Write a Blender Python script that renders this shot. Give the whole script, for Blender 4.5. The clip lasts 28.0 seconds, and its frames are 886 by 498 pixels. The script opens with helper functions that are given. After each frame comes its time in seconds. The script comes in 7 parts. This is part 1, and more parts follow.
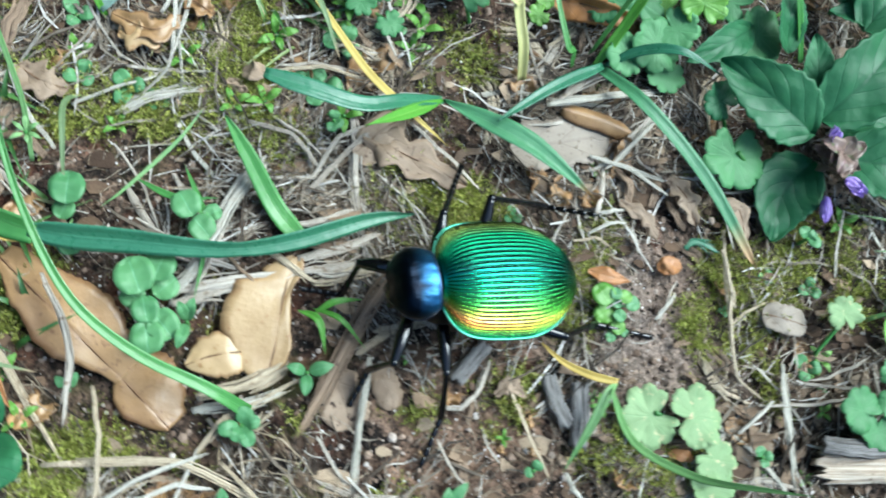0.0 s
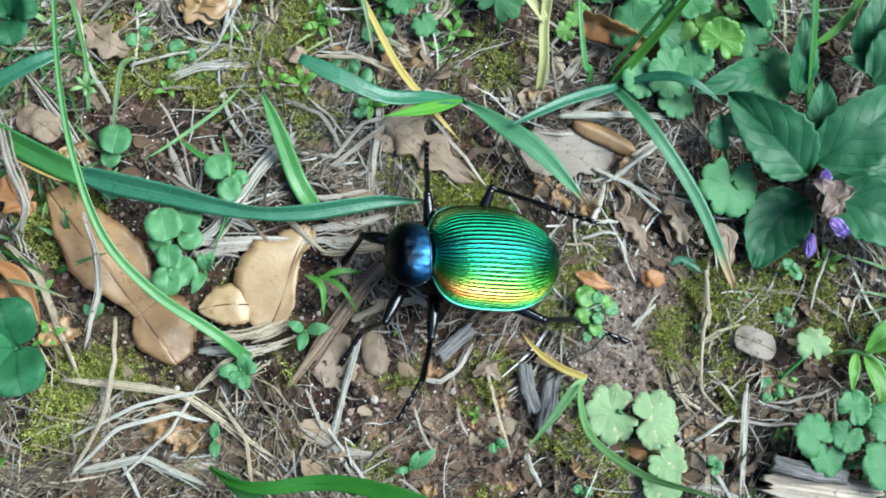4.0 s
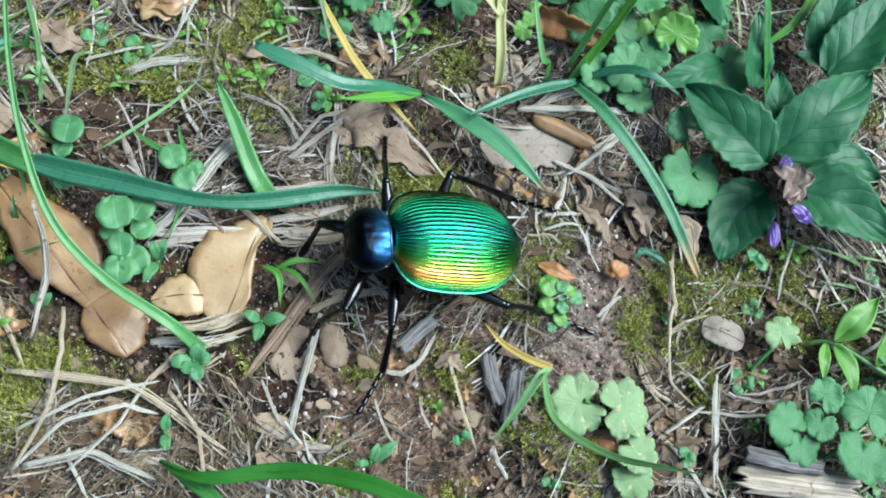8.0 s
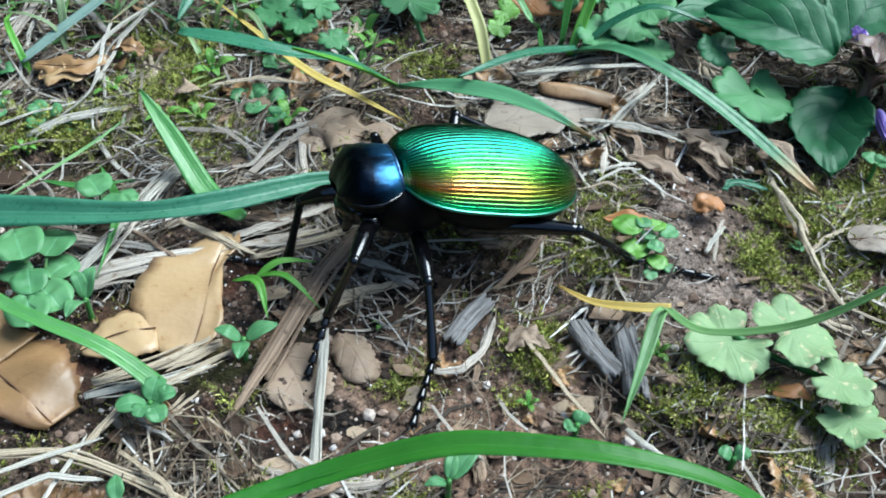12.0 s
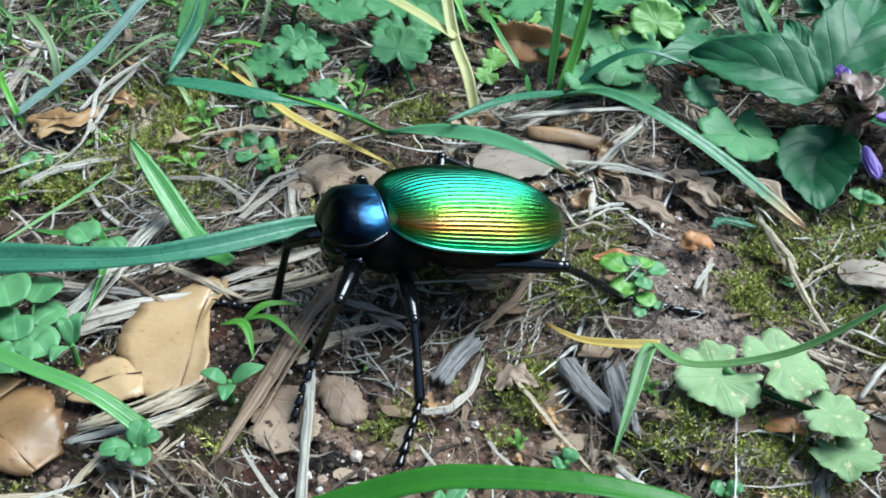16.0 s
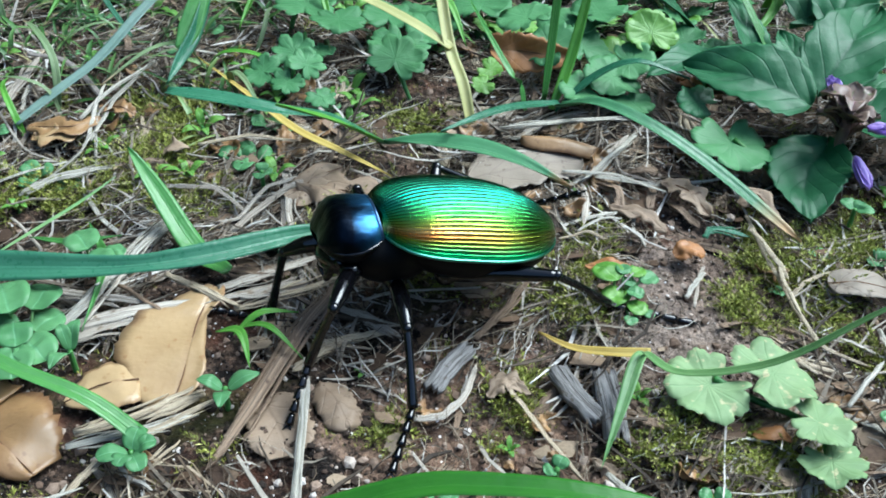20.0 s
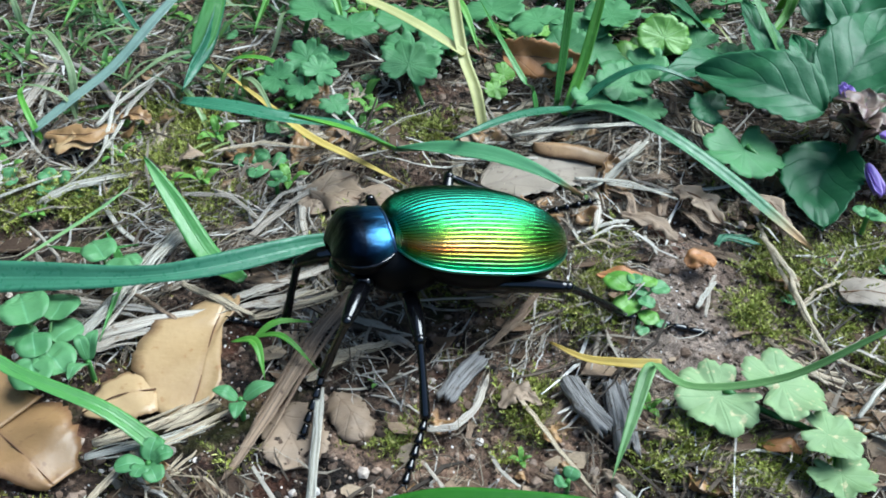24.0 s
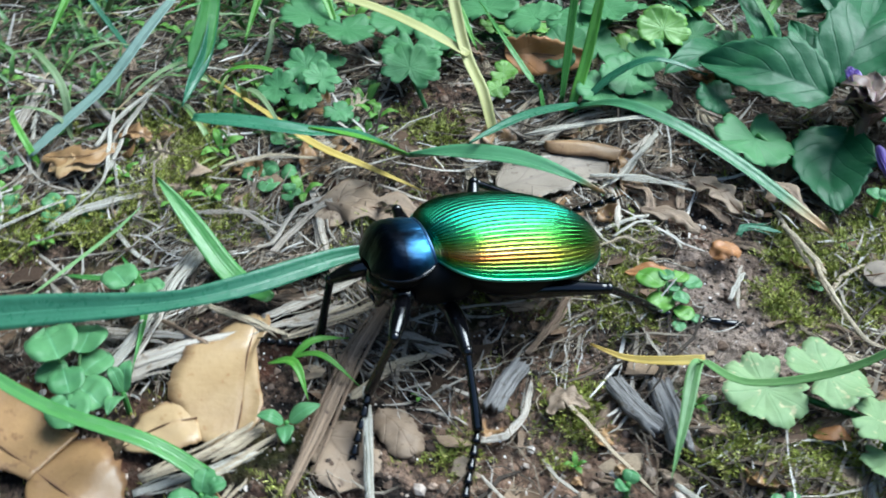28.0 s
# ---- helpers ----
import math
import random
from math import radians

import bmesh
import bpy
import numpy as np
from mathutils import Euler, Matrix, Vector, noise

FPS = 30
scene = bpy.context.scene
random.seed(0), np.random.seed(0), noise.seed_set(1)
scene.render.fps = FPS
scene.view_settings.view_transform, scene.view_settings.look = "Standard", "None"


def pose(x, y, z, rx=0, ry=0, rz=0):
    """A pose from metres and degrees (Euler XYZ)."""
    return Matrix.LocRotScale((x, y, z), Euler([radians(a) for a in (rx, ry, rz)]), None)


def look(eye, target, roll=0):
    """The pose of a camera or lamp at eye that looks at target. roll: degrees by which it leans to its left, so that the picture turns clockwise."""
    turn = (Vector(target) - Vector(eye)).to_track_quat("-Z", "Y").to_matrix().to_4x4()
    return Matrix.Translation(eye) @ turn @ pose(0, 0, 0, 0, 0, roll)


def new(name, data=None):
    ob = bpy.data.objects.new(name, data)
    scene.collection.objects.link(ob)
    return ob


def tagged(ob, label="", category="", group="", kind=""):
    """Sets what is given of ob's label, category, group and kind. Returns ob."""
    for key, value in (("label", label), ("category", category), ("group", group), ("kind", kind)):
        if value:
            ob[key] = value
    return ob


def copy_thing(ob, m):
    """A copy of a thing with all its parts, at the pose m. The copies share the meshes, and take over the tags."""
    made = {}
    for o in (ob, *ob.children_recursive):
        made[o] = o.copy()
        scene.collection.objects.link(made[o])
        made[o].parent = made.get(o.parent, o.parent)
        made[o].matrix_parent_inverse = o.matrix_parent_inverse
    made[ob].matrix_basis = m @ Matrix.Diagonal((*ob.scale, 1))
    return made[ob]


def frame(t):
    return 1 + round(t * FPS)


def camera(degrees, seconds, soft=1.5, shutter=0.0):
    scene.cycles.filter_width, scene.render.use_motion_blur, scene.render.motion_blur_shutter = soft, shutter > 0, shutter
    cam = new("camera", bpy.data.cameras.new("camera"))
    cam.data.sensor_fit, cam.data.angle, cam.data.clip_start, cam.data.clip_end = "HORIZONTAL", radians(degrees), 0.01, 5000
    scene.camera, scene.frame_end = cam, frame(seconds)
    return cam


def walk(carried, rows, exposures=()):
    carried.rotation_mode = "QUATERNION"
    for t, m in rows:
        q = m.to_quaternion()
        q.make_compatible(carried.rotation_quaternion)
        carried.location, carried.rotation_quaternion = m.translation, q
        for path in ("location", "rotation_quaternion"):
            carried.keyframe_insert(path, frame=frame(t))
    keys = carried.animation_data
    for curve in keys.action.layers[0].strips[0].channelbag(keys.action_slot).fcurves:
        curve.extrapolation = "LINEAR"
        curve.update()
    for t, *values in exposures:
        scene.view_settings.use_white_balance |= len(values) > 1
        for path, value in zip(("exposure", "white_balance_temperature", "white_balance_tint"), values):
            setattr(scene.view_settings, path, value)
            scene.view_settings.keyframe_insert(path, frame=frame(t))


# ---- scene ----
cam = camera(48.42, 28.0, soft=1.8, shutter=0.5)
PATH = [
    (0.0, 0.00003, 0.00001, 0.14000, 15.039, -11.396, 4.133),
    (0.5, 0.01313, 0.00131, 0.14609, 13.491, -8.823, 8.168),
    (1.0, 0.01267, 0.00300, 0.14617, 13.722, -8.056, 9.115),
    (1.5, 0.00931, 0.00251, 0.14946, 13.385, -8.850, 10.284),
    (2.0, 0.00935, -0.00101, 0.15084, 12.649, -8.887, 11.317),
    (2.5, 0.00650, -0.00248, 0.15142, 12.688, -9.295, 11.506),
    (3.0, 0.00569, -0.00189, 0.15292, 12.555, -9.584, 11.805),
    (3.5, 0.00780, -0.00161, 0.15450, 12.554, -9.428, 12.202),
    (5.5, 0.00754, -0.00631, 0.15569, 13.291, -9.912, 12.262),
    (6.0, 0.01057, -0.00964, 0.15271, 13.886, -9.813, 11.934),
    (6.5, 0.01179, -0.00915, 0.15369, 14.464, -9.881, 12.085),
    (7.0, 0.01288, -0.00821, 0.15398, 14.958, -9.901, 11.900),
    (7.5, 0.01410, -0.01228, 0.14963, 16.363, -10.128, 11.681),
    (8.0, 0.01475, -0.01565, 0.14877, 18.172, -10.490, 11.014),
    (8.5, 0.01190, -0.02074, 0.14400, 19.819, -10.904, 10.206),
    (9.0, 0.01484, -0.02587, 0.13822, 26.278, -9.971, 6.038),
    (9.5, 0.01513, -0.03659, 0.12103, 31.618, -7.328, 2.763),
    (10.0, 0.01358, -0.04031, 0.11238, 36.237, -6.522, 0.524),
    (10.5, 0.01106, -0.04318, 0.10186, 38.031, -6.535, -0.478),
    (11.0, 0.01135, -0.03984, 0.09736, 39.447, -5.024, -1.251),
    (11.5, 0.01876, -0.03954, 0.08224, 43.812, -2.469, -2.442),
    (12.0, 0.02268, -0.04714, 0.08028, 45.412, -2.262, -1.853),
    (12.5, 0.02388, -0.04754, 0.07968, 47.333, -1.683, -2.229),
    (13.0, 0.02497, -0.04758, 0.07758, 49.162, -1.673, -2.200),
    (13.5, 0.02542, -0.04835, 0.07638, 48.929, -1.649, -2.119),
    (15.5, 0.02537, -0.04905, 0.07810, 49.163, -1.378, -2.308),
    (16.0, 0.02486, -0.04885, 0.07849, 49.056, -1.285, -2.239),
    (16.5, 0.02520, -0.04880, 0.07844, 49.116, -1.349, -2.280),
    (17.0, 0.02552, -0.04884, 0.07898, 49.136, -1.290, -2.166),
    (17.5, 0.02542, -0.04914, 0.08003, 49.243, -1.150, -2.269),
    (18.0, 0.02451, -0.04882, 0.08039, 49.371, -0.960, -2.284),
    (18.5, 0.02513, -0.04895, 0.08006, 49.309, -0.946, -2.190),
    (19.0, 0.02438, -0.04887, 0.07988, 49.279, -1.151, -2.155),
    (19.5, 0.02513, -0.04910, 0.08005, 49.319, -1.198, -2.134),
    (20.0, 0.02570, -0.04962, 0.07975, 49.321, -1.326, -2.061),
    (20.5, 0.02612, -0.04948, 0.08031, 49.458, -1.148, -2.201),
    (21.0, 0.02538, -0.04907, 0.08056, 49.463, -0.931, -2.118),
    (21.5, 0.02544, -0.04927, 0.08055, 49.383, -1.109, -2.030),
    (23.5, 0.02569, -0.04890, 0.08163, 48.512, -0.745, -1.532),
    (24.0, 0.02590, -0.04865, 0.08239, 48.588, -0.752, -1.456),
    (24.5, 0.02581, -0.04860, 0.08273, 48.572, -0.728, -1.272),
    (25.0, 0.02565, -0.04883, 0.08256, 48.511, -0.857, -1.181),
    (25.5, 0.02629, -0.04890, 0.08232, 48.482, -0.940, -1.129),
    (26.0, 0.02641, -0.04958, 0.08154, 48.385, -0.933, -1.228),
    (26.5, 0.02363, -0.04843, 0.08189, 48.553, -0.662, -1.598),
    (27.0, 0.02431, -0.04862, 0.08257, 48.670, -0.581, -1.583),
    (27.5, 0.02308, -0.04946, 0.08356, 48.290, -0.941, -1.679),
    (28.0, 0.01618, -0.04551, 0.08298, 47.999, -0.428, -5.909),
]
walk(cam, [(t, pose(*row)) for t, *row in PATH], [(0.0, 1.37, 5440, -4), (1.5, 1.23, 5440, -4), (4.0, 1.19, 5440, -3), (8.0, 1.19, 5440, -2), (12.0, 1.26, 5400, -1), (28.0, 1.24, 5400, -1)])

# ---- light ----
world = bpy.data.worlds.new("sky")
world.use_nodes = True
scene.world = world
wn = world.node_tree.nodes
sky = wn.new("ShaderNodeTexSky")
sky.sky_type = "NISHITA"
sky.sun_disc = False
sky.sun_elevation, sky.sun_rotation = radians(54), radians(66)
sky.air_density, sky.dust_density, sky.ozone_density = 1.0, 3.0, 1.0
wn["Background"].inputs["Strength"].default_value = 0.115
world.node_tree.links.new(sky.outputs["Color"], wn["Background"].inputs["Color"])
sun_data = bpy.data.lights.new("sun", "SUN")
sun_data.energy, sun_data.angle, sun_data.color = 2.7, radians(42), (1.0, 0.97, 0.92)
sun = new("sun", sun_data)
sun.matrix_world = look((0.53, 0.23, 0.81), (0, 0, 0))

MM = 0.001


# ---- materials ----
def material(name):
    m = bpy.data.materials.new(name)
    m.use_nodes = True
    t = m.node_tree
    return m, t, t.nodes, t.links, t.nodes["Principled BSDF"]


def node(nodes, kind, **values):
    n = nodes.new(kind)
    for key, value in values.items():
        n.inputs[key.replace("_", " ")].default_value = value
    return n


def ramp(nodes, stops):
    r = nodes.new("ShaderNodeValToRGB")
    e = r.color_ramp.elements
    while len(e) < len(stops):
        e.new(0.5)
    for el, (pos, col) in zip(e, stops):
        el.position, el.color = pos, (*col, 1)
    return r


def mix(nodes, links, fac, a, b, kind="MIX"):
    n = nodes.new("ShaderNodeMix")
    n.data_type, n.blend_type = "RGBA", kind
    for socket, value in ((n.inputs["Factor"], fac), (n.inputs["A"], a), (n.inputs["B"], b)):
        if hasattr(value, "is_linked"):
            links.new(value, socket)
        elif isinstance(value, tuple):
            socket.default_value = (*value, 1)
        else:
            socket.default_value = value
    return n.outputs["Result"]


def maths(nodes, links, op, a, b=0.0):
    n = nodes.new("ShaderNodeMath")
    n.operation = op
    for socket, value in ((n.inputs[0], a), (n.inputs[1], b)):
        if hasattr(value, "is_linked"):
            links.new(value, socket)
        else:
            socket.default_value = value
    return n.outputs[0]


def leaf_material(name, dark, light, vein, rough=0.45, ribs=0.0, side=0.0, through_light=0.25, tip=None, spots=None, spec=0.5, fibre=None, margin=None):
    """Leaf tissue. UV x runs across (0 to 1), UV y from base to tip. ribs: parallel veins; side: oblique side veins."""
    m, t, n, l, bsdf = material(name)
    uv = n.new("ShaderNodeUVMap")
    sep = n.new("ShaderNodeSeparateXYZ")
    l.new(uv.outputs["UV"], sep.inputs[0])
    geo = n.new("ShaderNodeNewGeometry")
    big = node(n, "ShaderNodeTexNoise", Scale=160.0, Detail=4.0, Roughness=0.6)
    fine = node(n, "ShaderNodeTexNoise", Scale=1400.0, Detail=3.0)
    l.new(geo.outputs["Position"], big.inputs["Vector"])
    l.new(geo.outputs["Position"], fine.inputs["Vector"])
    info = n.new("ShaderNodeObjectInfo")
    fac = maths(n, l, "ADD", maths(n, l, "MULTIPLY", big.outputs["Fac"], 1.1), maths(n, l, "MULTIPLY", info.outputs["Random"], 0.45))
    fac = maths(n, l, "SUBTRACT", fac, 0.25)
    col = mix(n, l, fac, dark, light)
    col = mix(n, l, maths(n, l, "MULTIPLY", fine.outputs["Fac"], 0.35), col, light)
    across = maths(n, l, "ABSOLUTE", maths(n, l, "SUBTRACT", sep.outputs["X"], 0.5))
    rib = maths(n, l, "SUBTRACT", 1.0, maths(n, l, "MULTIPLY", across, 22.0))
    rib = maths(n, l, "MAXIMUM", rib, 0.0)
    height = maths(n, l, "MULTIPLY", rib, -0.6)
    if ribs:
        wave = maths(n, l, "SINE", maths(n, l, "MULTIPLY", sep.outputs["X"], ribs * 6.283))
        wave = maths(n, l, "MULTIPLY", maths(n, l, "ADD", wave, 1.0), 0.5)
        col = mix(n, l, maths(n, l, "MULTIPLY", wave, 0.1), col, light)
        height = maths(n, l, "ADD", height, maths(n, l, "MULTIPLY", wave, 0.2))
    if side:
        run = maths(n, l, "SUBTRACT", maths(n, l, "MULTIPLY", sep.outputs["Y"], side), maths(n, l, "MULTIPLY", across, side * 0.8))
        saw = maths(n, l, "ABSOLUTE", maths(n, l, "SUBTRACT", maths(n, l, "FRACT", run), 0.5))
        line = maths(n, l, "MAXIMUM", maths(n, l, "SUBTRACT", 1.0, maths(n, l, "MULTIPLY", saw, 14.0)), 0.0)
        rib = maths(n, l, "MAXIMUM", rib, maths(n, l, "MULTIPLY", line, 0.6))
        height = maths(n, l, "SUBTRACT", height, maths(n, l, "MULTIPLY", line, 0.8))
    col = mix(n, l, maths(n, l, "MULTIPLY", rib, 0.7), col, vein)
    if fibre:
        comb = n.new("ShaderNodeMapping")
        comb.inputs["Scale"].default_value = (11.0, 0.9, 1.0)
        l.new(uv.outputs["UV"], comb.inputs["Vector"])
        shift = n.new("ShaderNodeCombineXYZ")
        l.new(maths(n, l, "MULTIPLY", info.outputs["Random"], 90.0), shift.inputs["X"])
        l.new(shift.outputs[0], comb.inputs["Location"])
        thread = node(n, "ShaderNodeTexNoise", Scale=1.0, Detail=3.0, Roughness=0.7)
        l.new(comb.outputs[0], thread.inputs["Vector"])
        cut = ramp(n, [(0.38, (1, 1, 1)), (0.56, (0, 0, 0))])
        l.new(thread.outputs["Fac"], cut.inputs[0])
        col = mix(n, l, maths(n, l, "MULTIPLY", cut.outputs["Color"], 0.8), col, fibre)
        height = maths(n, l, "SUBTRACT", height, maths(n, l, "MULTIPLY", cut.outputs["Color"], 1.2))
    if spots:
        sp = node(n, "ShaderNodeTexNoise", Scale=900.0, Detail=2.0)
        l.new(geo.outputs["Position"], sp.inputs["Vector"])
        cut = ramp(n, [(0.62, (0, 0, 0)), (0.7, (1, 1, 1))])
        l.new(sp.outputs["Fac"], cut.inputs[0])
        col = mix(n, l, cut.outputs["Color"], col, spots)
    if margin:
        rim_ = ramp(n, [(0.4, (0, 0, 0)), (0.5, (1, 1, 1))])
        l.new(maths(n, l, "ADD", across, maths(n, l, "MULTIPLY", maths(n, l, "SUBTRACT", big.outputs["Fac"], 0.5), 0.35)), rim_.inputs[0])
        col = mix(n, l, maths(n, l, "MULTIPLY", rim_.outputs["Color"], 0.75), col, margin)
        stain = node(n, "ShaderNodeTexNoise", Scale=75.0, Detail=5.0, Roughness=0.65)
        l.new(geo.outputs["Position"], stain.inputs["Vector"])
        blot = ramp(n, [(0.5, (0, 0, 0)), (0.7, (1, 1, 1))])
        l.new(stain.outputs["Fac"], blot.inputs[0])
        col = mix(n, l, maths(n, l, "MULTIPLY", blot.outputs["Color"], 0.5), col, margin)
    if tip:
        cut = ramp(n, [(0.86, (0, 0, 0)), (0.95, (1, 1, 1))])
        l.new(sep.outputs["Y"], cut.inputs[0])
        col = mix(n, l, cut.outputs["Color"], col, tip)
    l.new(col, bsdf.inputs["Base Color"])
    bsdf.inputs["Specular IOR Level"].default_value = spec
    rr = maths(n, l, "ADD", rough - 0.12, maths(n, l, "MULTIPLY", fine.outputs["Fac"], 0.25))
    l.new(rr, bsdf.inputs["Roughness"])
    height = maths(n, l, "ADD", height, maths(n, l, "MULTIPLY", fine.outputs["Fac"], 0.8))
    if through_light < 0.1:
        crease = node(n, "ShaderNodeTexNoise", Scale=380.0, Detail=6.0, Roughness=0.65)
        l.new(geo.outputs["Position"], crease.inputs["Vector"])
        height = maths(n, l, "ADD", height, maths(n, l, "MULTIPLY", crease.outputs["Fac"], 1.8))
    else:
        cell = node(n, "ShaderNodeTexVoronoi", Scale=950.0)
        cell.feature = "SMOOTH_F1"
        pucker = node(n, "ShaderNodeTexNoise", Scale=420.0, Detail=3.0)
        l.new(geo.outputs["Position"], cell.inputs["Vector"])
        l.new(geo.outputs["Position"], pucker.inputs["Vector"])
        height = maths(n, l, "SUBTRACT", height, maths(n, l, "MULTIPLY", cell.outputs["Distance"], 0.9))
        height = maths(n, l, "ADD", height, maths(n, l, "MULTIPLY", pucker.outputs["Fac"], 1.6))
    bump = node(n, "ShaderNodeBump", Strength=0.5, Distance=0.00012 if through_light >= 0.1 else 0.00014)
    l.new(height, bump.inputs["Height"])
    l.new(bump.outputs[0], bsdf.inputs["Normal"])
    if through_light:
        tr = n.new("ShaderNodeBsdfTranslucent")
        l.new(mix(n, l, 0.5, col, light), tr.inputs["Color"])
        ms = n.new("ShaderNodeMixShader")
        ms.inputs[0].default_value = through_light
        l.new(bsdf.outputs[0], ms.inputs[1])
        l.new(tr.outputs[0], ms.inputs[2])
        l.new(ms.outputs[0], n["Material Output"].inputs["Surface"])
    return m


def litter_material(name, stops, rough=0.8, scale=300.0, per="Random Per Island", grain=0.35, spec=0.3):
    """Dry plant matter: one tint a piece, fibres and stains on it."""
    m, t, n, l, bsdf = material(name)
    geo = n.new("ShaderNodeNewGeometry")
    if per == "Random Per Island":
        rnd = geo.outputs["Random Per Island"]
    else:
        rnd = n.new("ShaderNodeObjectInfo").outputs["Random"]
    r = ramp(n, stops)
    l.new(rnd, r.inputs[0])
    nz = node(n, "ShaderNodeTexNoise", Scale=scale, Detail=5.0, Roughness=0.7)
    fine = node(n, "ShaderNodeTexNoise", Scale=scale * 9, Detail=2.0)
    l.new(geo.outputs["Position"], nz.inputs["Vector"])
    l.new(geo.outputs["Position"], fine.inputs["Vector"])
    k = maths(n, l, "ADD", maths(n, l, "MULTIPLY", nz.outputs["Fac"], 1.2), maths(n, l, "MULTIPLY", fine.outputs["Fac"], 0.6))
    k = maths(n, l, "SUBTRACT", k, 0.4)
    dark = mix(n, l, 1.0, r.outputs["Color"], (grain, grain * 0.92, grain * 0.85), "MULTIPLY")
    l.new(mix(n, l, k, dark, r.outputs["Color"]), bsdf.inputs["Base Color"])
    bsdf.inputs["Roughness"].default_value = rough
    bsdf.inputs["Specular IOR Level"].default_value = spec
    bump = node(n, "ShaderNodeBump", Strength=0.6, Distance=0.0002)
    l.new(k, bump.inputs["Height"])
    l.new(bump.outputs[0], bsdf.inputs["Normal"])
    return m


GRASS = leaf_material("grass", (0.025, 0.12, 0.025), (0.11, 0.3, 0.07), (0.15, 0.34, 0.1), 0.34, ribs=6.0)
GRASS_BLUE = leaf_material("grass_bluish", (0.014, 0.085, 0.04), (0.07, 0.22, 0.12), (0.1, 0.26, 0.15), 0.3, ribs=6.0)
GRASS_TIP = leaf_material("grass_dry_tip", (0.03, 0.12, 0.05), (0.11, 0.28, 0.13), (0.16, 0.34, 0.18), 0.34, ribs=6.0, tip=(0.42, 0.28, 0.14))
GRASS_PALE = leaf_material("grass_drying", (0.07, 0.16, 0.05), (0.22, 0.29, 0.14), (0.32, 0.35, 0.22), 0.55, ribs=5.0, tip=(0.42, 0.32, 0.19))
GRASS_GREY = leaf_material("grass_grey_blue", (0.09, 0.17, 0.13), (0.24, 0.34, 0.29), (0.28, 0.38, 0.32), 0.4, ribs=4.0)
GRASS_YELLOW = leaf_material("grass_yellow", (0.4, 0.25, 0.04), (0.56, 0.45, 0.12), (0.56, 0.48, 0.2), 0.5, ribs=4.0)
GRASS_STALK = leaf_material("grass_stalk", (0.27, 0.29, 0.08), (0.52, 0.5, 0.22), (0.56, 0.54, 0.3), 0.5, ribs=4.0)
GRASS_DEEP = leaf_material("grass_deep", (0.018, 0.095, 0.009), (0.048, 0.175, 0.018), (0.06, 0.19, 0.03), 0.45, ribs=4.0, spec=0.3, through_light=0.15)
GRASS_SOFT = leaf_material("grass_pale_green", (0.1, 0.24, 0.07), (0.26, 0.44, 0.17), (0.34, 0.5, 0.24), 0.4, ribs=3.0)
GRASS_LIME = leaf_material("grass_fresh", (0.055, 0.2, 0.02), (0.14, 0.36, 0.045), (0.3, 0.5, 0.12), 0.4, ribs=5.0)
IVY = leaf_material("ivy", (0.032, 0.125, 0.04), (0.12, 0.285, 0.115), (0.1, 0.26, 0.1), 0.5, through_light=0.2, spec=0.28)
IVY_PALE = leaf_material("ivy_fading", (0.115, 0.215, 0.08), (0.27, 0.375, 0.185), (0.21, 0.33, 0.15), 0.6, through_light=0.2, spots=(0.46, 0.43, 0.25), spec=0.3)
HERB = leaf_material("herb", (0.011, 0.064, 0.023), (0.052, 0.18, 0.072), (0.013, 0.072, 0.027), 0.47, side=5.0, through_light=0.2, spec=0.32)
CLOVER = leaf_material("clover", (0.04, 0.145, 0.05), (0.14, 0.31, 0.125), (0.16, 0.36, 0.18), 0.42, through_light=0.22, spec=0.35)
LIME = leaf_material("weed_lime", (0.07, 0.2, 0.02), (0.18, 0.37, 0.06), (0.24, 0.44, 0.13), 0.45, through_light=0.25)
OAK = leaf_material("dead_leaf", (0.27, 0.17, 0.075), (0.46, 0.33, 0.175), (0.33, 0.215, 0.11), 0.36, side=0.0, through_light=0.08, spots=(0.3, 0.18, 0.08), margin=(0.2, 0.105, 0.045))
OAK_BROWN = leaf_material("dead_leaf_brown", (0.185, 0.105, 0.045), (0.35, 0.215, 0.095), (0.22, 0.125, 0.06), 0.38, side=0.0, through_light=0.06, spots=(0.2, 0.11, 0.05), margin=(0.13, 0.065, 0.03))
OAK_GREY = leaf_material("dead_leaf_grey", (0.135, 0.09, 0.057), (0.33, 0.245, 0.165), (0.19, 0.13, 0.085), 0.65, side=3.0, through_light=0.08, spots=(0.12, 0.076, 0.047))
OAK_PALE = leaf_material("dead_leaf_pale", (0.13, 0.105, 0.08), (0.27, 0.225, 0.175), (0.2, 0.16, 0.125), 0.65, side=3.0, through_light=0.08, spots=(0.15, 0.115, 0.085))
OAK_RUST = leaf_material("dead_leaf_rust", (0.2, 0.08, 0.025), (0.42, 0.2, 0.07), (0.3, 0.16, 0.07), 0.5, side=4.0, through_light=0.08)
SEPAL = leaf_material("sepal", (0.11, 0.055, 0.07), (0.3, 0.23, 0.17), (0.24, 0.1, 0.16), 0.4, spots=(0.12, 0.16, 0.05))
PETAL = leaf_material("petal", (0.26, 0.14, 0.5), (0.5, 0.38, 0.75), (0.6, 0.5, 0.8), 0.5)
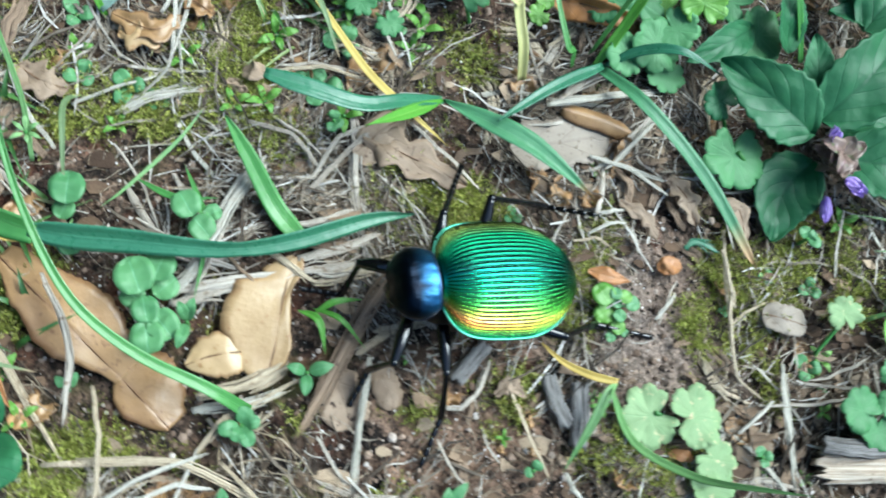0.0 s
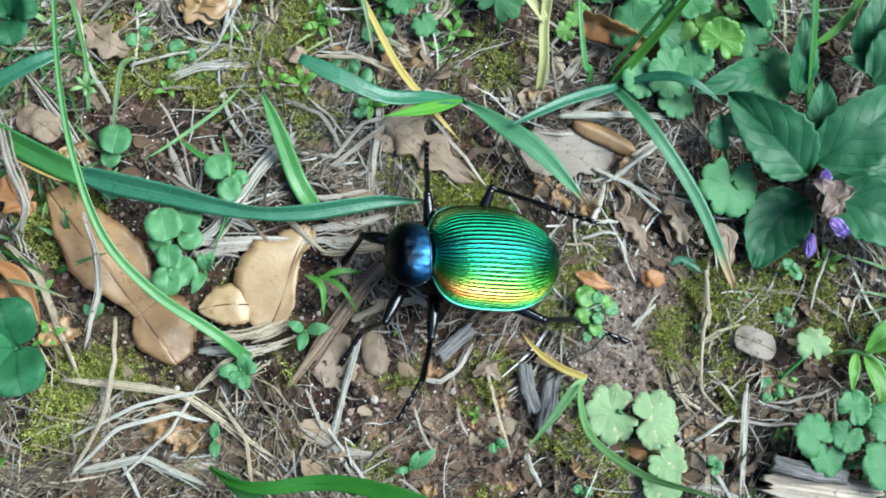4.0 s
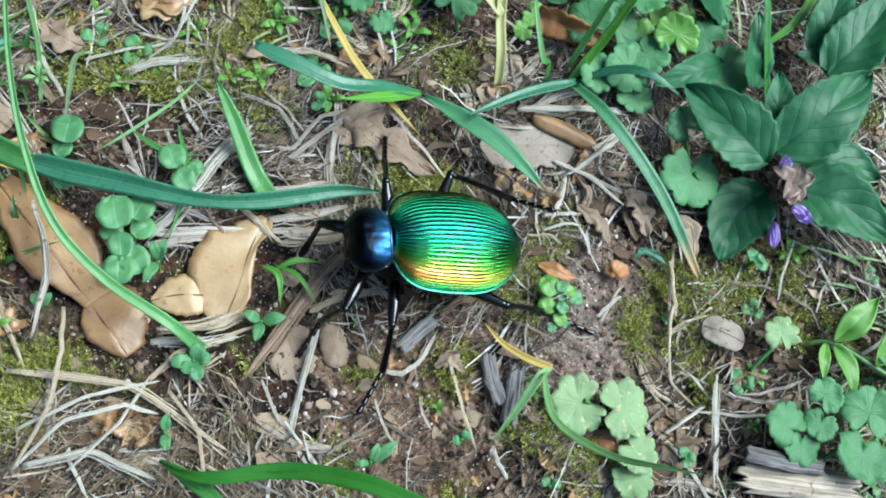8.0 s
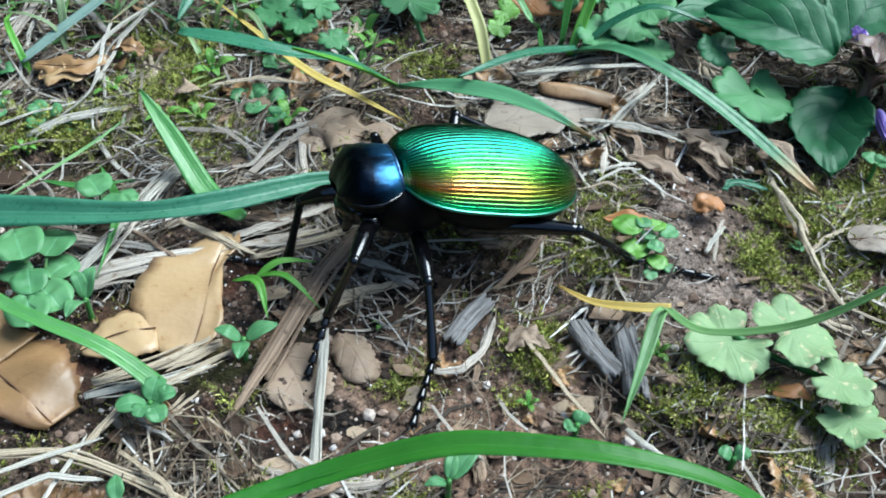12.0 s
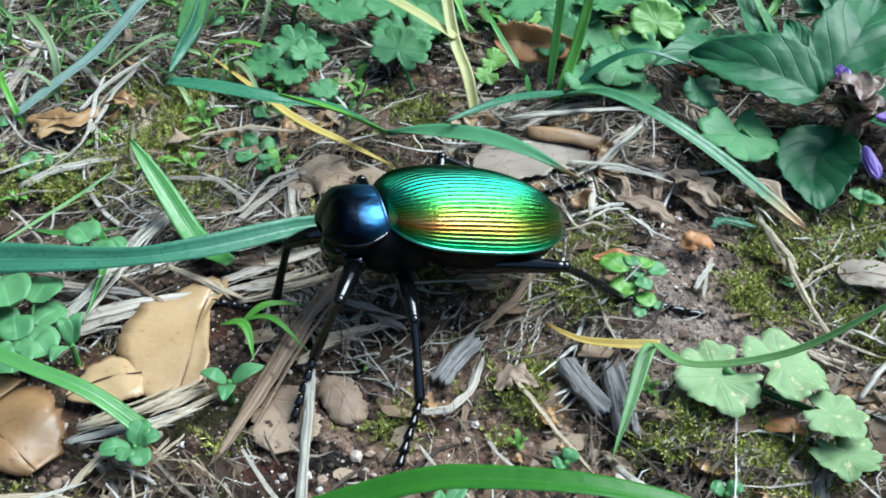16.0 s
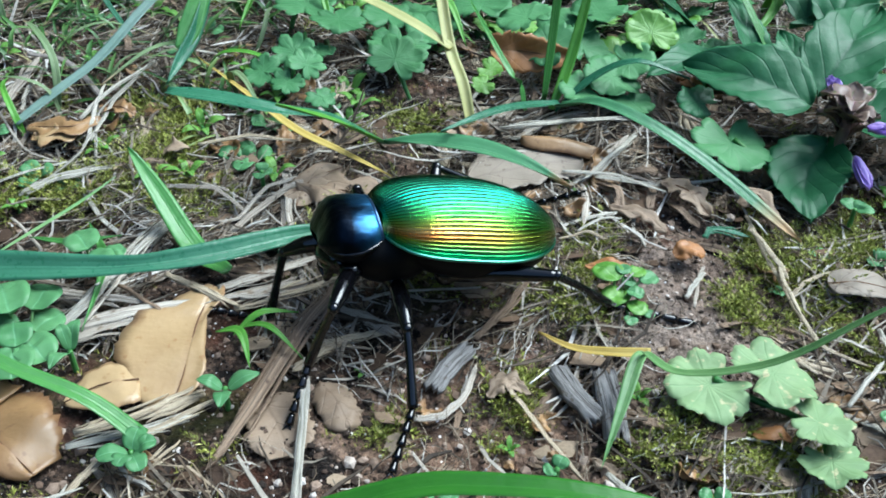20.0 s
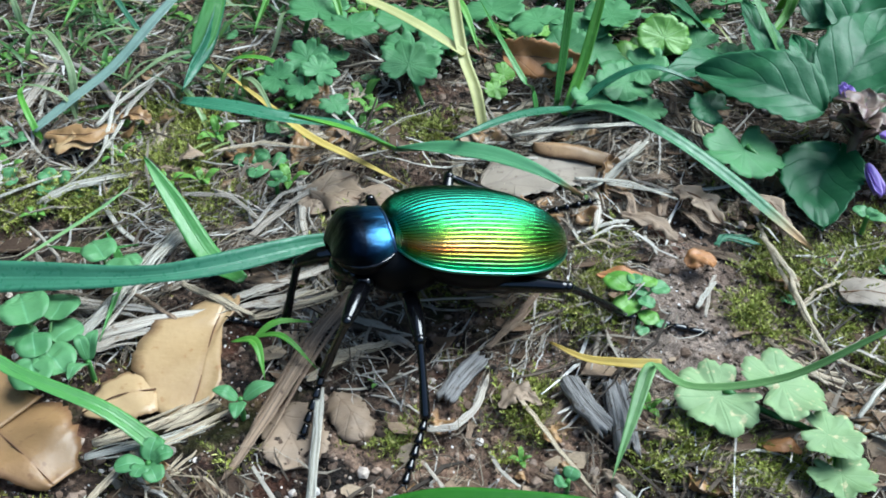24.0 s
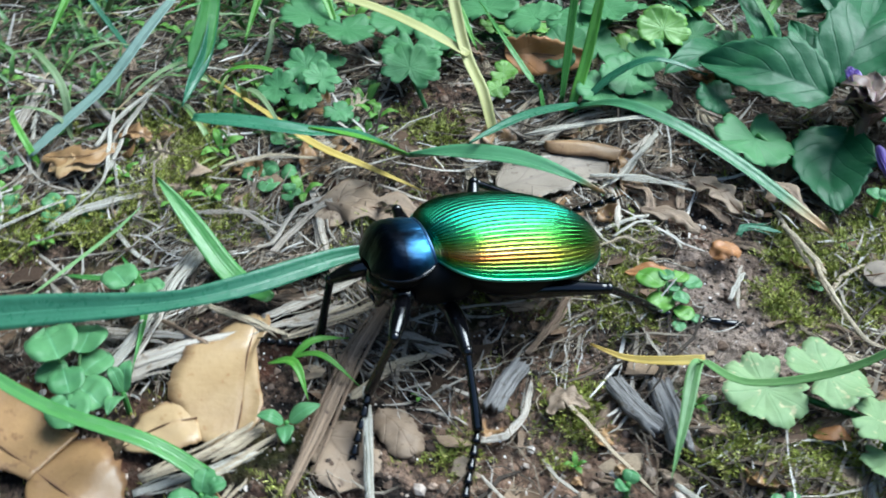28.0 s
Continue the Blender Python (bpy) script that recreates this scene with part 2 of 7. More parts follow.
STRAW = litter_material("straw", [(0.0, (0.03, 0.022, 0.016)), (0.36, (0.12, 0.092, 0.066)), (0.6, (0.3, 0.26, 0.205)), (0.8, (0.52, 0.48, 0.41)), (1.0, (0.82, 0.8, 0.75))], grain=0.22)
STRAW_TAN = litter_material("straw_tan", [(0.0, (0.03, 0.021, 0.013)), (0.4, (0.14, 0.1, 0.064)), (0.7, (0.35, 0.275, 0.18)), (1.0, (0.62, 0.53, 0.4))], grain=0.22)
STRAW_ONE = leaf_material("straw_piece", (0.22, 0.18, 0.135), (0.58, 0.53, 0.45), (0.44, 0.39, 0.32), 0.6, ribs=4.0, through_light=0.06, spots=(0.2, 0.15, 0.1), fibre=(0.13, 0.095, 0.065))
STRAW_BUFF = leaf_material("straw_buff", (0.26, 0.195, 0.12), (0.62, 0.53, 0.38), (0.5, 0.42, 0.29), 0.6, ribs=4.0, through_light=0.06, spots=(0.24, 0.18, 0.11), fibre=(0.12, 0.085, 0.05))
STRAW_WHITE = leaf_material("straw_bleached", (0.29, 0.27, 0.215), (0.61, 0.58, 0.5), (0.44, 0.415, 0.335), 0.55, ribs=2.0, through_light=0.06, fibre=(0.13, 0.115, 0.08))
STRAW_BROWN = leaf_material("straw_brown", (0.13, 0.08, 0.048), (0.32, 0.225, 0.145), (0.24, 0.165, 0.105), 0.6, ribs=4.0, through_light=0.04, spots=(0.1, 0.062, 0.038), fibre=(0.065, 0.042, 0.025))
GREY_WOOD = leaf_material("weathered_wood", (0.1, 0.094, 0.09), (0.3, 0.29, 0.28), (0.22, 0.21, 0.2), 0.85, ribs=0.0, through_light=0.04, spots=(0.1, 0.085, 0.07), fibre=(0.045, 0.038, 0.032), spec=0.2)
PALE_WOOD = leaf_material("split_wood", (0.26, 0.2, 0.14), (0.56, 0.49, 0.4), (0.45, 0.38, 0.3), 0.75, ribs=0.0, through_light=0.04, fibre=(0.2, 0.14, 0.09), spots=(0.22, 0.17, 0.12), spec=0.2)
BARK = litter_material("bark", [(0.0, (0.2, 0.175, 0.155)), (0.5, (0.3, 0.265, 0.24)), (1.0, (0.4, 0.36, 0.32))], per="Object", scale=800, grain=0.12)
FLAKE = litter_material("flakes", [(0.0, (0.06, 0.036, 0.022)), (0.5, (0.2, 0.13, 0.08)), (1.0, (0.46, 0.36, 0.25))])
CRUMB = litter_material("soil_crumbs", [(0.0, (0.014, 0.01, 0.007)), (0.35, (0.06, 0.04, 0.028)), (0.6, (0.17, 0.115, 0.08)), (0.88, (0.4, 0.3, 0.23)), (0.95, (0.6, 0.52, 0.45)), (1.0, (0.88, 0.86, 0.83))], 0.85, 500)
MOSS = litter_material("moss", [(0.0, (0.05, 0.05, 0.012)), (0.35, (0.12, 0.12, 0.02)), (0.7, (0.23, 0.24, 0.04)), (1.0, (0.42, 0.4, 0.1))], 0.6, 300, grain=0.5)
MOSS_FRESH = litter_material("moss_shoots", [(0.0, (0.1, 0.1, 0.018)), (0.35, (0.25, 0.29, 0.042)), (0.75, (0.4, 0.46, 0.085)), (1.0, (0.64, 0.63, 0.22))], 0.55, 300, grain=0.5)
GRIT = litter_material("quartz_grit", [(0.0, (0.5, 0.46, 0.42)), (1.0, (0.95, 0.95, 0.95))], 0.25, 500, grain=0.8, spec=0.6)
RIB = litter_material("leaf_rib", [(0.0, (0.14, 0.075, 0.04)), (1.0, (0.2, 0.11, 0.06))], per="Object", scale=600, grain=0.5)


def soil_material():
    m, t, n, l, bsdf = material("soil")
    geo = n.new("ShaderNodeNewGeometry")
    off = n.new("ShaderNodeVectorMath")
    off.inputs[1].default_value = (3.1, 1.7, 0.4)
    l.new(geo.outputs["Position"], off.inputs[0])

    def cloud(scale, detail, rough, moved=False):
        tex = node(n, "ShaderNodeTexNoise", Scale=scale, Detail=detail, Roughness=rough)
        l.new((off if moved else geo).outputs[0 if moved else "Position"], tex.inputs["Vector"])
        return tex.outputs["Fac"]

    wide, clod, grain, dust = cloud(55, 5, 0.6), cloud(300, 6, 0.72, True), cloud(900, 5, 0.75), cloud(2600, 3, 0.7, True)
    base = ramp(n, [(0.38, (0.035, 0.024, 0.017)), (0.52, (0.15, 0.1, 0.07)), (0.63, (0.29, 0.208, 0.157)), (0.75, (0.44, 0.37, 0.32))])
    l.new(wide, base.inputs[0])
    col = base.outputs["Color"]
    # Crevice shade is painted in: low clod noise darkens the soil.
    for fac, stops in ((clod, [(0.43, (0.05, 0.042, 0.036)), (0.54, (0.72, 0.69, 0.66)), (0.7, (1.6, 1.54, 1.45))]), (grain, [(0.34, (0.3, 0.27, 0.25)), (0.52, (1, 1, 1)), (0.7, (1.55, 1.5, 1.45))]), (dust, [(0.35, (0.55, 0.53, 0.5)), (0.55, (1, 1, 1)), (0.72, (1.6, 1.58, 1.55))])):
        r = ramp(n, stops)
        l.new(fac, r.inputs[0])
        col = mix(n, l, 1.0, col, r.outputs["Color"], "MULTIPLY")
    red = ramp(n, [(0.52, (0, 0, 0)), (0.68, (1, 1, 1))])
    l.new(cloud(120, 4, 0.6, True), red.inputs[0])
    col = mix(n, l, maths(n, l, "MULTIPLY", red.outputs["Color"], 0.55), col, (0.19, 0.075, 0.04))
    mossy = ramp(n, [(0.55, (0, 0, 0)), (0.68, (1, 1, 1))])
    l.new(cloud(70, 5, 0.65, True), mossy.inputs[0])
    col = mix(n, l, maths(n, l, "MULTIPLY", mossy.outputs["Color"], 0.6), col, (0.085, 0.082, 0.02))
    spk = ramp(n, [(0.3, (0.3, 0.27, 0.25)), (0.55, (1, 1, 1)), (0.75, (1.5, 1.45, 1.4))])
    l.new(grain, spk.inputs[0])
    # The last three tints darken the right: dark humus plus painted-in herb shade.
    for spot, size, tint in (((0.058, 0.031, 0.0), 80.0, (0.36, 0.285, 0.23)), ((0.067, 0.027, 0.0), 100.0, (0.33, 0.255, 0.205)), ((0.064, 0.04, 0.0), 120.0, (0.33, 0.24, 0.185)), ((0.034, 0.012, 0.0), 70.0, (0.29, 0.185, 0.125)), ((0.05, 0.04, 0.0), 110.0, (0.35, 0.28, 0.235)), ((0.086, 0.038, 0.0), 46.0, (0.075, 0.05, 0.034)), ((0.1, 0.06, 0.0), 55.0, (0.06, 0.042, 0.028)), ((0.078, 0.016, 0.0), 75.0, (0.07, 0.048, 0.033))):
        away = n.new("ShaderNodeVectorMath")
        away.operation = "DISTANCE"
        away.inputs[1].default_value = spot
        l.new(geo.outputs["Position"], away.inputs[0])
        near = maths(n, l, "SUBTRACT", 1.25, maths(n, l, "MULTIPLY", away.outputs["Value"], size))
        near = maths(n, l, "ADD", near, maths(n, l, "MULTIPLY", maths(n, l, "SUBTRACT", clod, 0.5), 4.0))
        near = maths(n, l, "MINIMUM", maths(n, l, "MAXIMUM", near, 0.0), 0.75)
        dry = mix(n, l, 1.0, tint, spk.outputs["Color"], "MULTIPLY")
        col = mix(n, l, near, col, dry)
    dist = n.new("ShaderNodeVectorMath")
    dist.operation = "LENGTH"
    l.new(geo.outputs["Position"], dist.inputs[0])
    lawn = ramp(n, [(0.1, (0, 0, 0)), (0.2, (1, 1, 1))])
    l.new(dist.outputs["Value"], lawn.inputs[0])
    turf = mix(n, l, clod, (0.008, 0.02, 0.004), (0.04, 0.075, 0.018))
    col = mix(n, l, lawn.outputs["Color"], col, turf)
    l.new(col, bsdf.inputs["Base Color"])
    l.new(maths(n, l, "ADD", 0.6, maths(n, l, "MULTIPLY", grain, 0.5)), bsdf.inputs["Roughness"])
    bsdf.inputs["Specular IOR Level"].default_value = 0.3
    cell = node(n, "ShaderNodeTexVoronoi", Scale=1100.0)
    l.new(geo.outputs["Position"], cell.inputs["Vector"])
    h = maths(n, l, "ADD", maths(n, l, "MULTIPLY", clod, 1.6), maths(n, l, "MULTIPLY", grain, 0.9))
    h = maths(n, l, "SUBTRACT", h, maths(n, l, "MULTIPLY", cell.outputs["Distance"], 0.5))
    bump = node(n, "ShaderNodeBump", Strength=1.0, Distance=0.0011)
    l.new(h, bump.inputs["Height"])
    l.new(bump.outputs[0], bsdf.inputs["Normal"])
    return m


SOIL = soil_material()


def chitin(name, base, rough, metal=0.0, coat=0.0, spec=0.5, tint=None, sheen_streak=False):
    m, t, n, l, bsdf = material(name)
    geo = n.new("ShaderNodeTexCoord")
    nz = node(n, "ShaderNodeTexNoise", Scale=900.0, Detail=4.0)
    lo = node(n, "ShaderNodeTexNoise", Scale=150.0, Detail=2.0)
    l.new(geo.outputs["Object"], nz.inputs["Vector"])
    l.new(geo.outputs["Object"], lo.inputs["Vector"])
    fac = lo.outputs["Fac"]
    if sheen_streak:
        lo.inputs["Detail"].default_value = 4.0
        squeeze = n.new("ShaderNodeMapping")
        squeeze.inputs["Scale"].default_value = (1.0, 3.2, 1.0)
        l.new(geo.outputs["Object"], squeeze.inputs["Vector"])
        l.new(squeeze.outputs[0], lo.inputs["Vector"])
        cut = ramp(n, [(0.36, (0, 0, 0)), (0.62, (1, 1, 1))])
        l.new(fac, cut.inputs[0])
        where = n.new("ShaderNodeSeparateXYZ")
        l.new(geo.outputs["Object"], where.inputs[0])
        # Paints the blue sheen into the colour, stronger towards the hind edge.
        hind = ramp(n, [(0.3, (0.02, 0.02, 0.02)), (0.75, (1, 1, 1))])
        l.new(maths(n, l, "MULTIPLY", maths(n, l, "SUBTRACT", 0.0165, where.outputs["X"]), 165.0), hind.inputs[0])
        fac = maths(n, l, "MULTIPLY", cut.outputs["Color"], hind.outputs["Color"])
    l.new(mix(n, l, fac, base, tint or base), bsdf.inputs["Base Color"])
    l.new(maths(n, l, "ADD", rough - 0.08, maths(n, l, "MULTIPLY", nz.outputs["Fac"], 0.16)), bsdf.inputs["Roughness"])
    bsdf.inputs["Metallic"].default_value = metal
    bsdf.inputs["Coat Weight"].default_value = coat
    bsdf.inputs["Coat Roughness"].default_value = 0.15
    bsdf.inputs["Specular IOR Level"].default_value = spec
    bump = node(n, "ShaderNodeBump", Strength=0.7 if sheen_streak else 0.25, Distance=0.00012 if sheen_streak else 0.00006)
    l.new(maths(n, l, "ADD", nz.outputs["Fac"], maths(n, l, "MULTIPLY", lo.outputs["Fac"], 2.5)) if sheen_streak else nz.outputs["Fac"], bump.inputs["Height"])
    l.new(bump.outputs[0], bsdf.inputs["Normal"])
    return m


def elytra_material(name, front, rear):
    """Metallic wing cases; UV x: 0 at the suture, 1 at the side; UV y: 0 front, 1 rear. Two rows of tints, one fading into the other."""
    m, t, n, l, bsdf = material(name)
    uv = n.new("ShaderNodeUVMap")
    sep = n.new("ShaderNodeSeparateXYZ")
    l.new(uv.outputs["UV"], sep.inputs[0])
    co = n.new("ShaderNodeTexCoord")
    nz = node(n, "ShaderNodeTexNoise", Scale=350.0, Detail=3.0)
    l.new(co.outputs["Object"], nz.inputs["Vector"])
    k = maths(n, l, "ADD", sep.outputs["X"], maths(n, l, "MULTIPLY", maths(n, l, "SUBTRACT", nz.outputs["Fac"], 0.5), 0.1))
    one, two = ramp(n, front), ramp(n, rear)
    l.new(k, one.inputs[0])
    l.new(k, two.inputs[0])
    run = ramp(n, [(0.22, (0, 0, 0)), (0.72, (1, 1, 1))])
    l.new(maths(n, l, "ADD", sep.outputs["Y"], maths(n, l, "MULTIPLY", maths(n, l, "SUBTRACT", nz.outputs["Fac"], 0.5), 0.15)), run.inputs[0])
    l.new(mix(n, l, run.outputs["Color"], one.outputs["Color"], two.outputs["Color"]), bsdf.inputs["Base Color"])
    bsdf.inputs["Metallic"].default_value = 1.0
    l.new(maths(n, l, "ADD", 0.13, maths(n, l, "MULTIPLY", nz.outputs["Fac"], 0.1)), bsdf.inputs["Roughness"])
    fine = node(n, "ShaderNodeTexNoise", Scale=2600.0, Detail=2.0)
    l.new(co.outputs["Object"], fine.inputs["Vector"])
    bump = node(n, "ShaderNodeBump", Strength=0.5, Distance=0.00006)
    pit = maths(n, l, "SINE", maths(n, l, "MULTIPLY", sep.outputs["Y"], 620.0))
    row = maths(n, l, "ABSOLUTE", maths(n, l, "SINE", maths(n, l, "MULTIPLY", sep.outputs["X"], 17.0 * 3.14159)))
    pit = maths(n, l, "MULTIPLY", pit, maths(n, l, "POWER", row, 3.0))
    l.new(maths(n, l, "ADD", fine.outputs["Fac"], maths(n, l, "MULTIPLY", pit, 0.55)), bump.inputs["Height"])
    l.new(bump.outputs[0], bsdf.inputs["Normal"])
    return m


# The first stop is darkened: tree reflection along the suture, put into the colour.
TEAL = [(0.0, (0.034, 0.21, 0.14)), (0.2, (0.055, 0.3, 0.14)), (0.4, (0.1, 0.36, 0.07))]
GOLD = [*TEAL, (0.52, (0.33, 0.4, 0.06)), (0.61, (0.6, 0.4, 0.12)), (0.7, (0.46, 0.19, 0.045)), (0.79, (0.16, 0.25, 0.035)), (0.94, (0.04, 0.3, 0.11))]
LIMES = [*TEAL, (0.55, (0.1, 0.34, 0.045)), (0.66, (0.27, 0.34, 0.05)), (0.74, (0.22, 0.27, 0.035)), (0.94, (0.04, 0.28, 0.095))]
# Far case: the dark tree reflection is painted into these lower tints.
FAR_DARK = [(0.0, (0.026, 0.14, 0.095)), (0.12, (0.015, 0.1, 0.055)), (0.45, (0.01, 0.08, 0.032)), (0.7, (0.08, 0.1, 0.02)), (0.95, (0.03, 0.14, 0.065))]
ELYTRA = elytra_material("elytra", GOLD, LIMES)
ELYTRA_FAR_DARK = elytra_material("elytra_far_dark", FAR_DARK, FAR_DARK)
RIM = chitin("elytra_rim", (0.12, 0.4, 0.27), 0.3, metal=1.0)
BLACK = chitin("black_chitin", (0.0015, 0.0015, 0.002), 0.1, spec=0.5, tint=(0.003, 0.003, 0.004))
BELLY = chitin("dull_black_chitin", (0.0012, 0.0012, 0.0014), 0.5, spec=0.15)
BLUE = chitin("blue_chitin", (0.0015, 0.003, 0.007), 0.36, metal=0.9, tint=(0.05, 0.17, 0.36), sheen_streak=True)
BLUE_EDGE = chitin("blue_chitin_edge", (0.03, 0.06, 0.14), 0.3, metal=0.9, tint=(0.1, 0.18, 0.34))


# ---- shape helpers ----
def finish(bm, name, mat, smooth=True):
    me = bpy.data.meshes.new(name)
    bm.normal_update()
    bm.to_mesh(me)
    bm.free()
    if smooth:
        me.polygons.foreach_set("use_smooth", [True] * len(me.polygons))
    me.materials.append(mat)
    return me


def part(name, bm, mat, parent=None, label="", smooth=True):
    ob = new(name, finish(bm, name, mat, smooth))
    ob.parent = parent
    return tagged(ob, label)


def spline(pts, n):
    """n + 1 points on a smooth curve through the control points."""
    p = [Vector(q) for q in pts]
    if len(p) == 2:
        return [p[0].lerp(p[1], i / n) for i in range(n + 1)]
    p = [2 * p[0] - p[1], *p, 2 * p[-1] - p[-2]]
    legs, out = len(p) - 3, []
    for i in range(n + 1):
        u = i / n * legs
        k = min(int(u), legs - 1)
        u -= k
        a, b, c, d = p[k : k + 4]
        out.append(0.5 * (2 * b + (c - a) * u + (2 * a - 5 * b + 4 * c - d) * u * u + (3 * b - a - 3 * c + d) * u**3))
    return out


def tube(bm, pts, radii, sides=8, n=16, cap=True):
    line = spline(pts, n)
    rings = []
    ref = Vector((0.13, 0.2, 1)).normalized()
    for i, c in enumerate(line):
        tan = (line[min(i + 1, n)] - line[max(i - 1, 0)]).normalized()
        a = tan.cross(ref)
        if a.length < 1e-4:
            a = tan.cross(Vector((1, 0, 0)))
        a.normalize()
        b = tan.cross(a)
        f = i / n * (len(radii) - 1)
        k = min(int(f), len(radii) - 2)
        r = radii[k] + (radii[k + 1] - radii[k]) * (f - k)
        rings.append([bm.verts.new(c + r * (math.cos(2 * math.pi * j / sides) * a + math.sin(2 * math.pi * j / sides) * b)) for j in range(sides)])
    for r0, r1 in zip(rings, rings[1:]):
        for j in range(sides):
            bm.faces.new((r0[j], r0[(j + 1) % sides], r1[(j + 1) % sides], r1[j]))
    if cap:
        bm.faces.new(rings[0][::-1])
        bm.faces.new(rings[-1])


def blob(bm, centre, radii, seg=24, rings=14, turn=None):
    m = Matrix.Translation(centre) @ (turn or Matrix()) @ Matrix.Diagonal((*radii, 1))
    bmesh.ops.create_uvsphere(bm, u_segments=seg, v_segments=rings, radius=1.0, matrix=m)


def profile(kind, s):
    """Half width of a leaf, 0 to 1, at s from base to tip."""
    if kind == "grass":
        return min(1.0, 0.55 + 2.2 * s) * (1 - s**3.2) ** 0.8 + 0.02
    if kind == "taper":
        return 1.0 - 0.72 * s
    if kind == "strap":
        return min(1.0, 0.8 + s) * (1 - max(0, s) ** 9) ** 0.6 + 0.05
    if kind == "ovate":
        return math.sin(math.pi * min(1, s**0.72)) ** 0.75 + 0.02
    if kind == "lance":
        return math.sin(math.pi * min(1, s**0.85)) ** 1.1 + 0.02
    if kind == "round":
        return max(0.0, 1 - (2 * s - 1) ** 2) ** 0.45 + 0.02
    if kind == "oak":
        lobes = 0.78 + 0.22 * math.cos(s * 21.0)
        return (math.sin(math.pi * min(1, s**0.8)) ** 0.6) * lobes + 0.03
    if kind == "wedge":
        return (0.72 + 0.5 * s - 1.25 * max(0, s - 0.3) ** 1.2) * min(1.0, s * 12 + 0.1) * min(1.0, (1 - s) * 14 + 0.1)
    if kind == "notched":
        bite = (0.75 + 0.35 * s) * (1 - 0.3 * math.exp(-(((s - 0.7) / 0.025) ** 2)))
        return max(0.0, 1 - abs(2 * s - 1) ** 4) ** 0.6 * bite + 0.05
    if kind == "torn":
        return max(0.0, 1 - abs(2 * s - 1) ** 5) ** 0.6 + 0.05
    return 1.0


def station(widths, s):
    """Width at s, from evenly spaced ones."""
    f = s * (len(widths) - 1)
    k = min(int(f), len(widths) - 2)
    return widths[k] + (widths[k + 1] - widths[k]) * (f - k)


def sheet(pts, width, kind="grass", cup=0.0, wave=0.0, twist=(0.0, 0.0), ragged=0.0, thick=0.00012, n=24, across=6, seed=0, teeth=0, quilt=0.0):
    """A leaf as a thin closed sheet along a curve: pts in metres, cup as a share of the width, twist in degrees at base and tip."""
    bm = bmesh.new()
    uvl = bm.loops.layers.uv.new("UVMap")
    line = spline(pts, n)
    rng = random.Random(seed)
    shift = rng.random() * 50
    top, low, uvs = [], [], {}
    for i, c in enumerate(line):
        s = i / n
        tan = (line[min(i + 1, n)] - line[max(i - 1, 0)]).normalized()
        sidev = tan.cross(Vector((0, 0, 1)))
        if sidev.length < 0.05:
            sidev = tan.cross(Vector((0, 1, 0)))
        sidev.normalize()
        sidev = Matrix.Rotation(radians(twist[0] + (twist[1] - twist[0]) * s), 3, tan) @ sidev
        up = sidev.cross(tan).normalized()
        w = 0.5 * width * profile(kind, s) if isinstance(kind, str) else 0.0
        rows = ([], [])
        for j in range(across + 1):
            v = 2 * j / across - 1
            edge = 1.0
            if ragged:
                edge += ragged * noise.noise(Vector((s * 9 + shift, 3.0 if v > 0 else 7.0, shift))) * abs(v)
                edge += 0.5 * ragged * noise.noise(Vector((s * 31 + shift, 3.0 if v > 0 else 7.0, shift))) * abs(v)
                edge += 0.55 * ragged * noise.noise(Vector((s * 83 + shift, 3.0 if v > 0 else 7.0, shift))) * abs(v)
            if teeth:
                edge += 0.04 * abs(v) ** 3 * math.sin(s * teeth * 6.283)
            lift = cup * width * (abs(v) ** 1.5) + wave * width * noise.noise(Vector((s * 4 + shift, v * 1.3, shift)))
            if quilt:
                lift += quilt * width * abs(math.cos(math.pi * (5.0 * s - 2.0 * abs(v)))) * (1 - abs(v) ** 3) * min(1.0, 6 * abs(v))
            if not isinstance(kind, str):
                w = 0.5 * width * station(kind[0 if v < 0 else 1], s)
            q = c + sidev * (v * w * edge) + up * lift
            for row, d in zip(rows, (0.5, -0.5)):
                x = bm.verts.new(q + up * thick * d * (1.0 if 0 < j < across else 0.15))
                uvs[x] = (j / across, s)
                row.append(x)
        top.append(rows[0])
        low.append(rows[1])
    faces = []
    for i in range(n):
        for j in range(across):
            faces.append(bm.faces.new((top[i][j], top[i][j + 1], top[i + 1][j + 1], top[i + 1][j])))
            faces.append(bm.faces.new((low[i][j], low[i + 1][j], low[i + 1][j + 1], low[i][j + 1])))
        for j, k in ((0, 0), (across, 1)):
            q = (top[i][j], top[i + 1][j], low[i + 1][j], low[i][j])
            faces.append(bm.faces.new(q if k == 0 else q[::-1]))
    for i in (0, n):
        for j in range(across):
            q = (top[i][j], low[i][j], low[i][j + 1], top[i][j + 1])
            faces.append(bm.faces.new(q if i == 0 else q[::-1]))
    for f in faces:
        for lp in f.loops:
            lp[uvl].uv = uvs[lp.vert]
    return bm


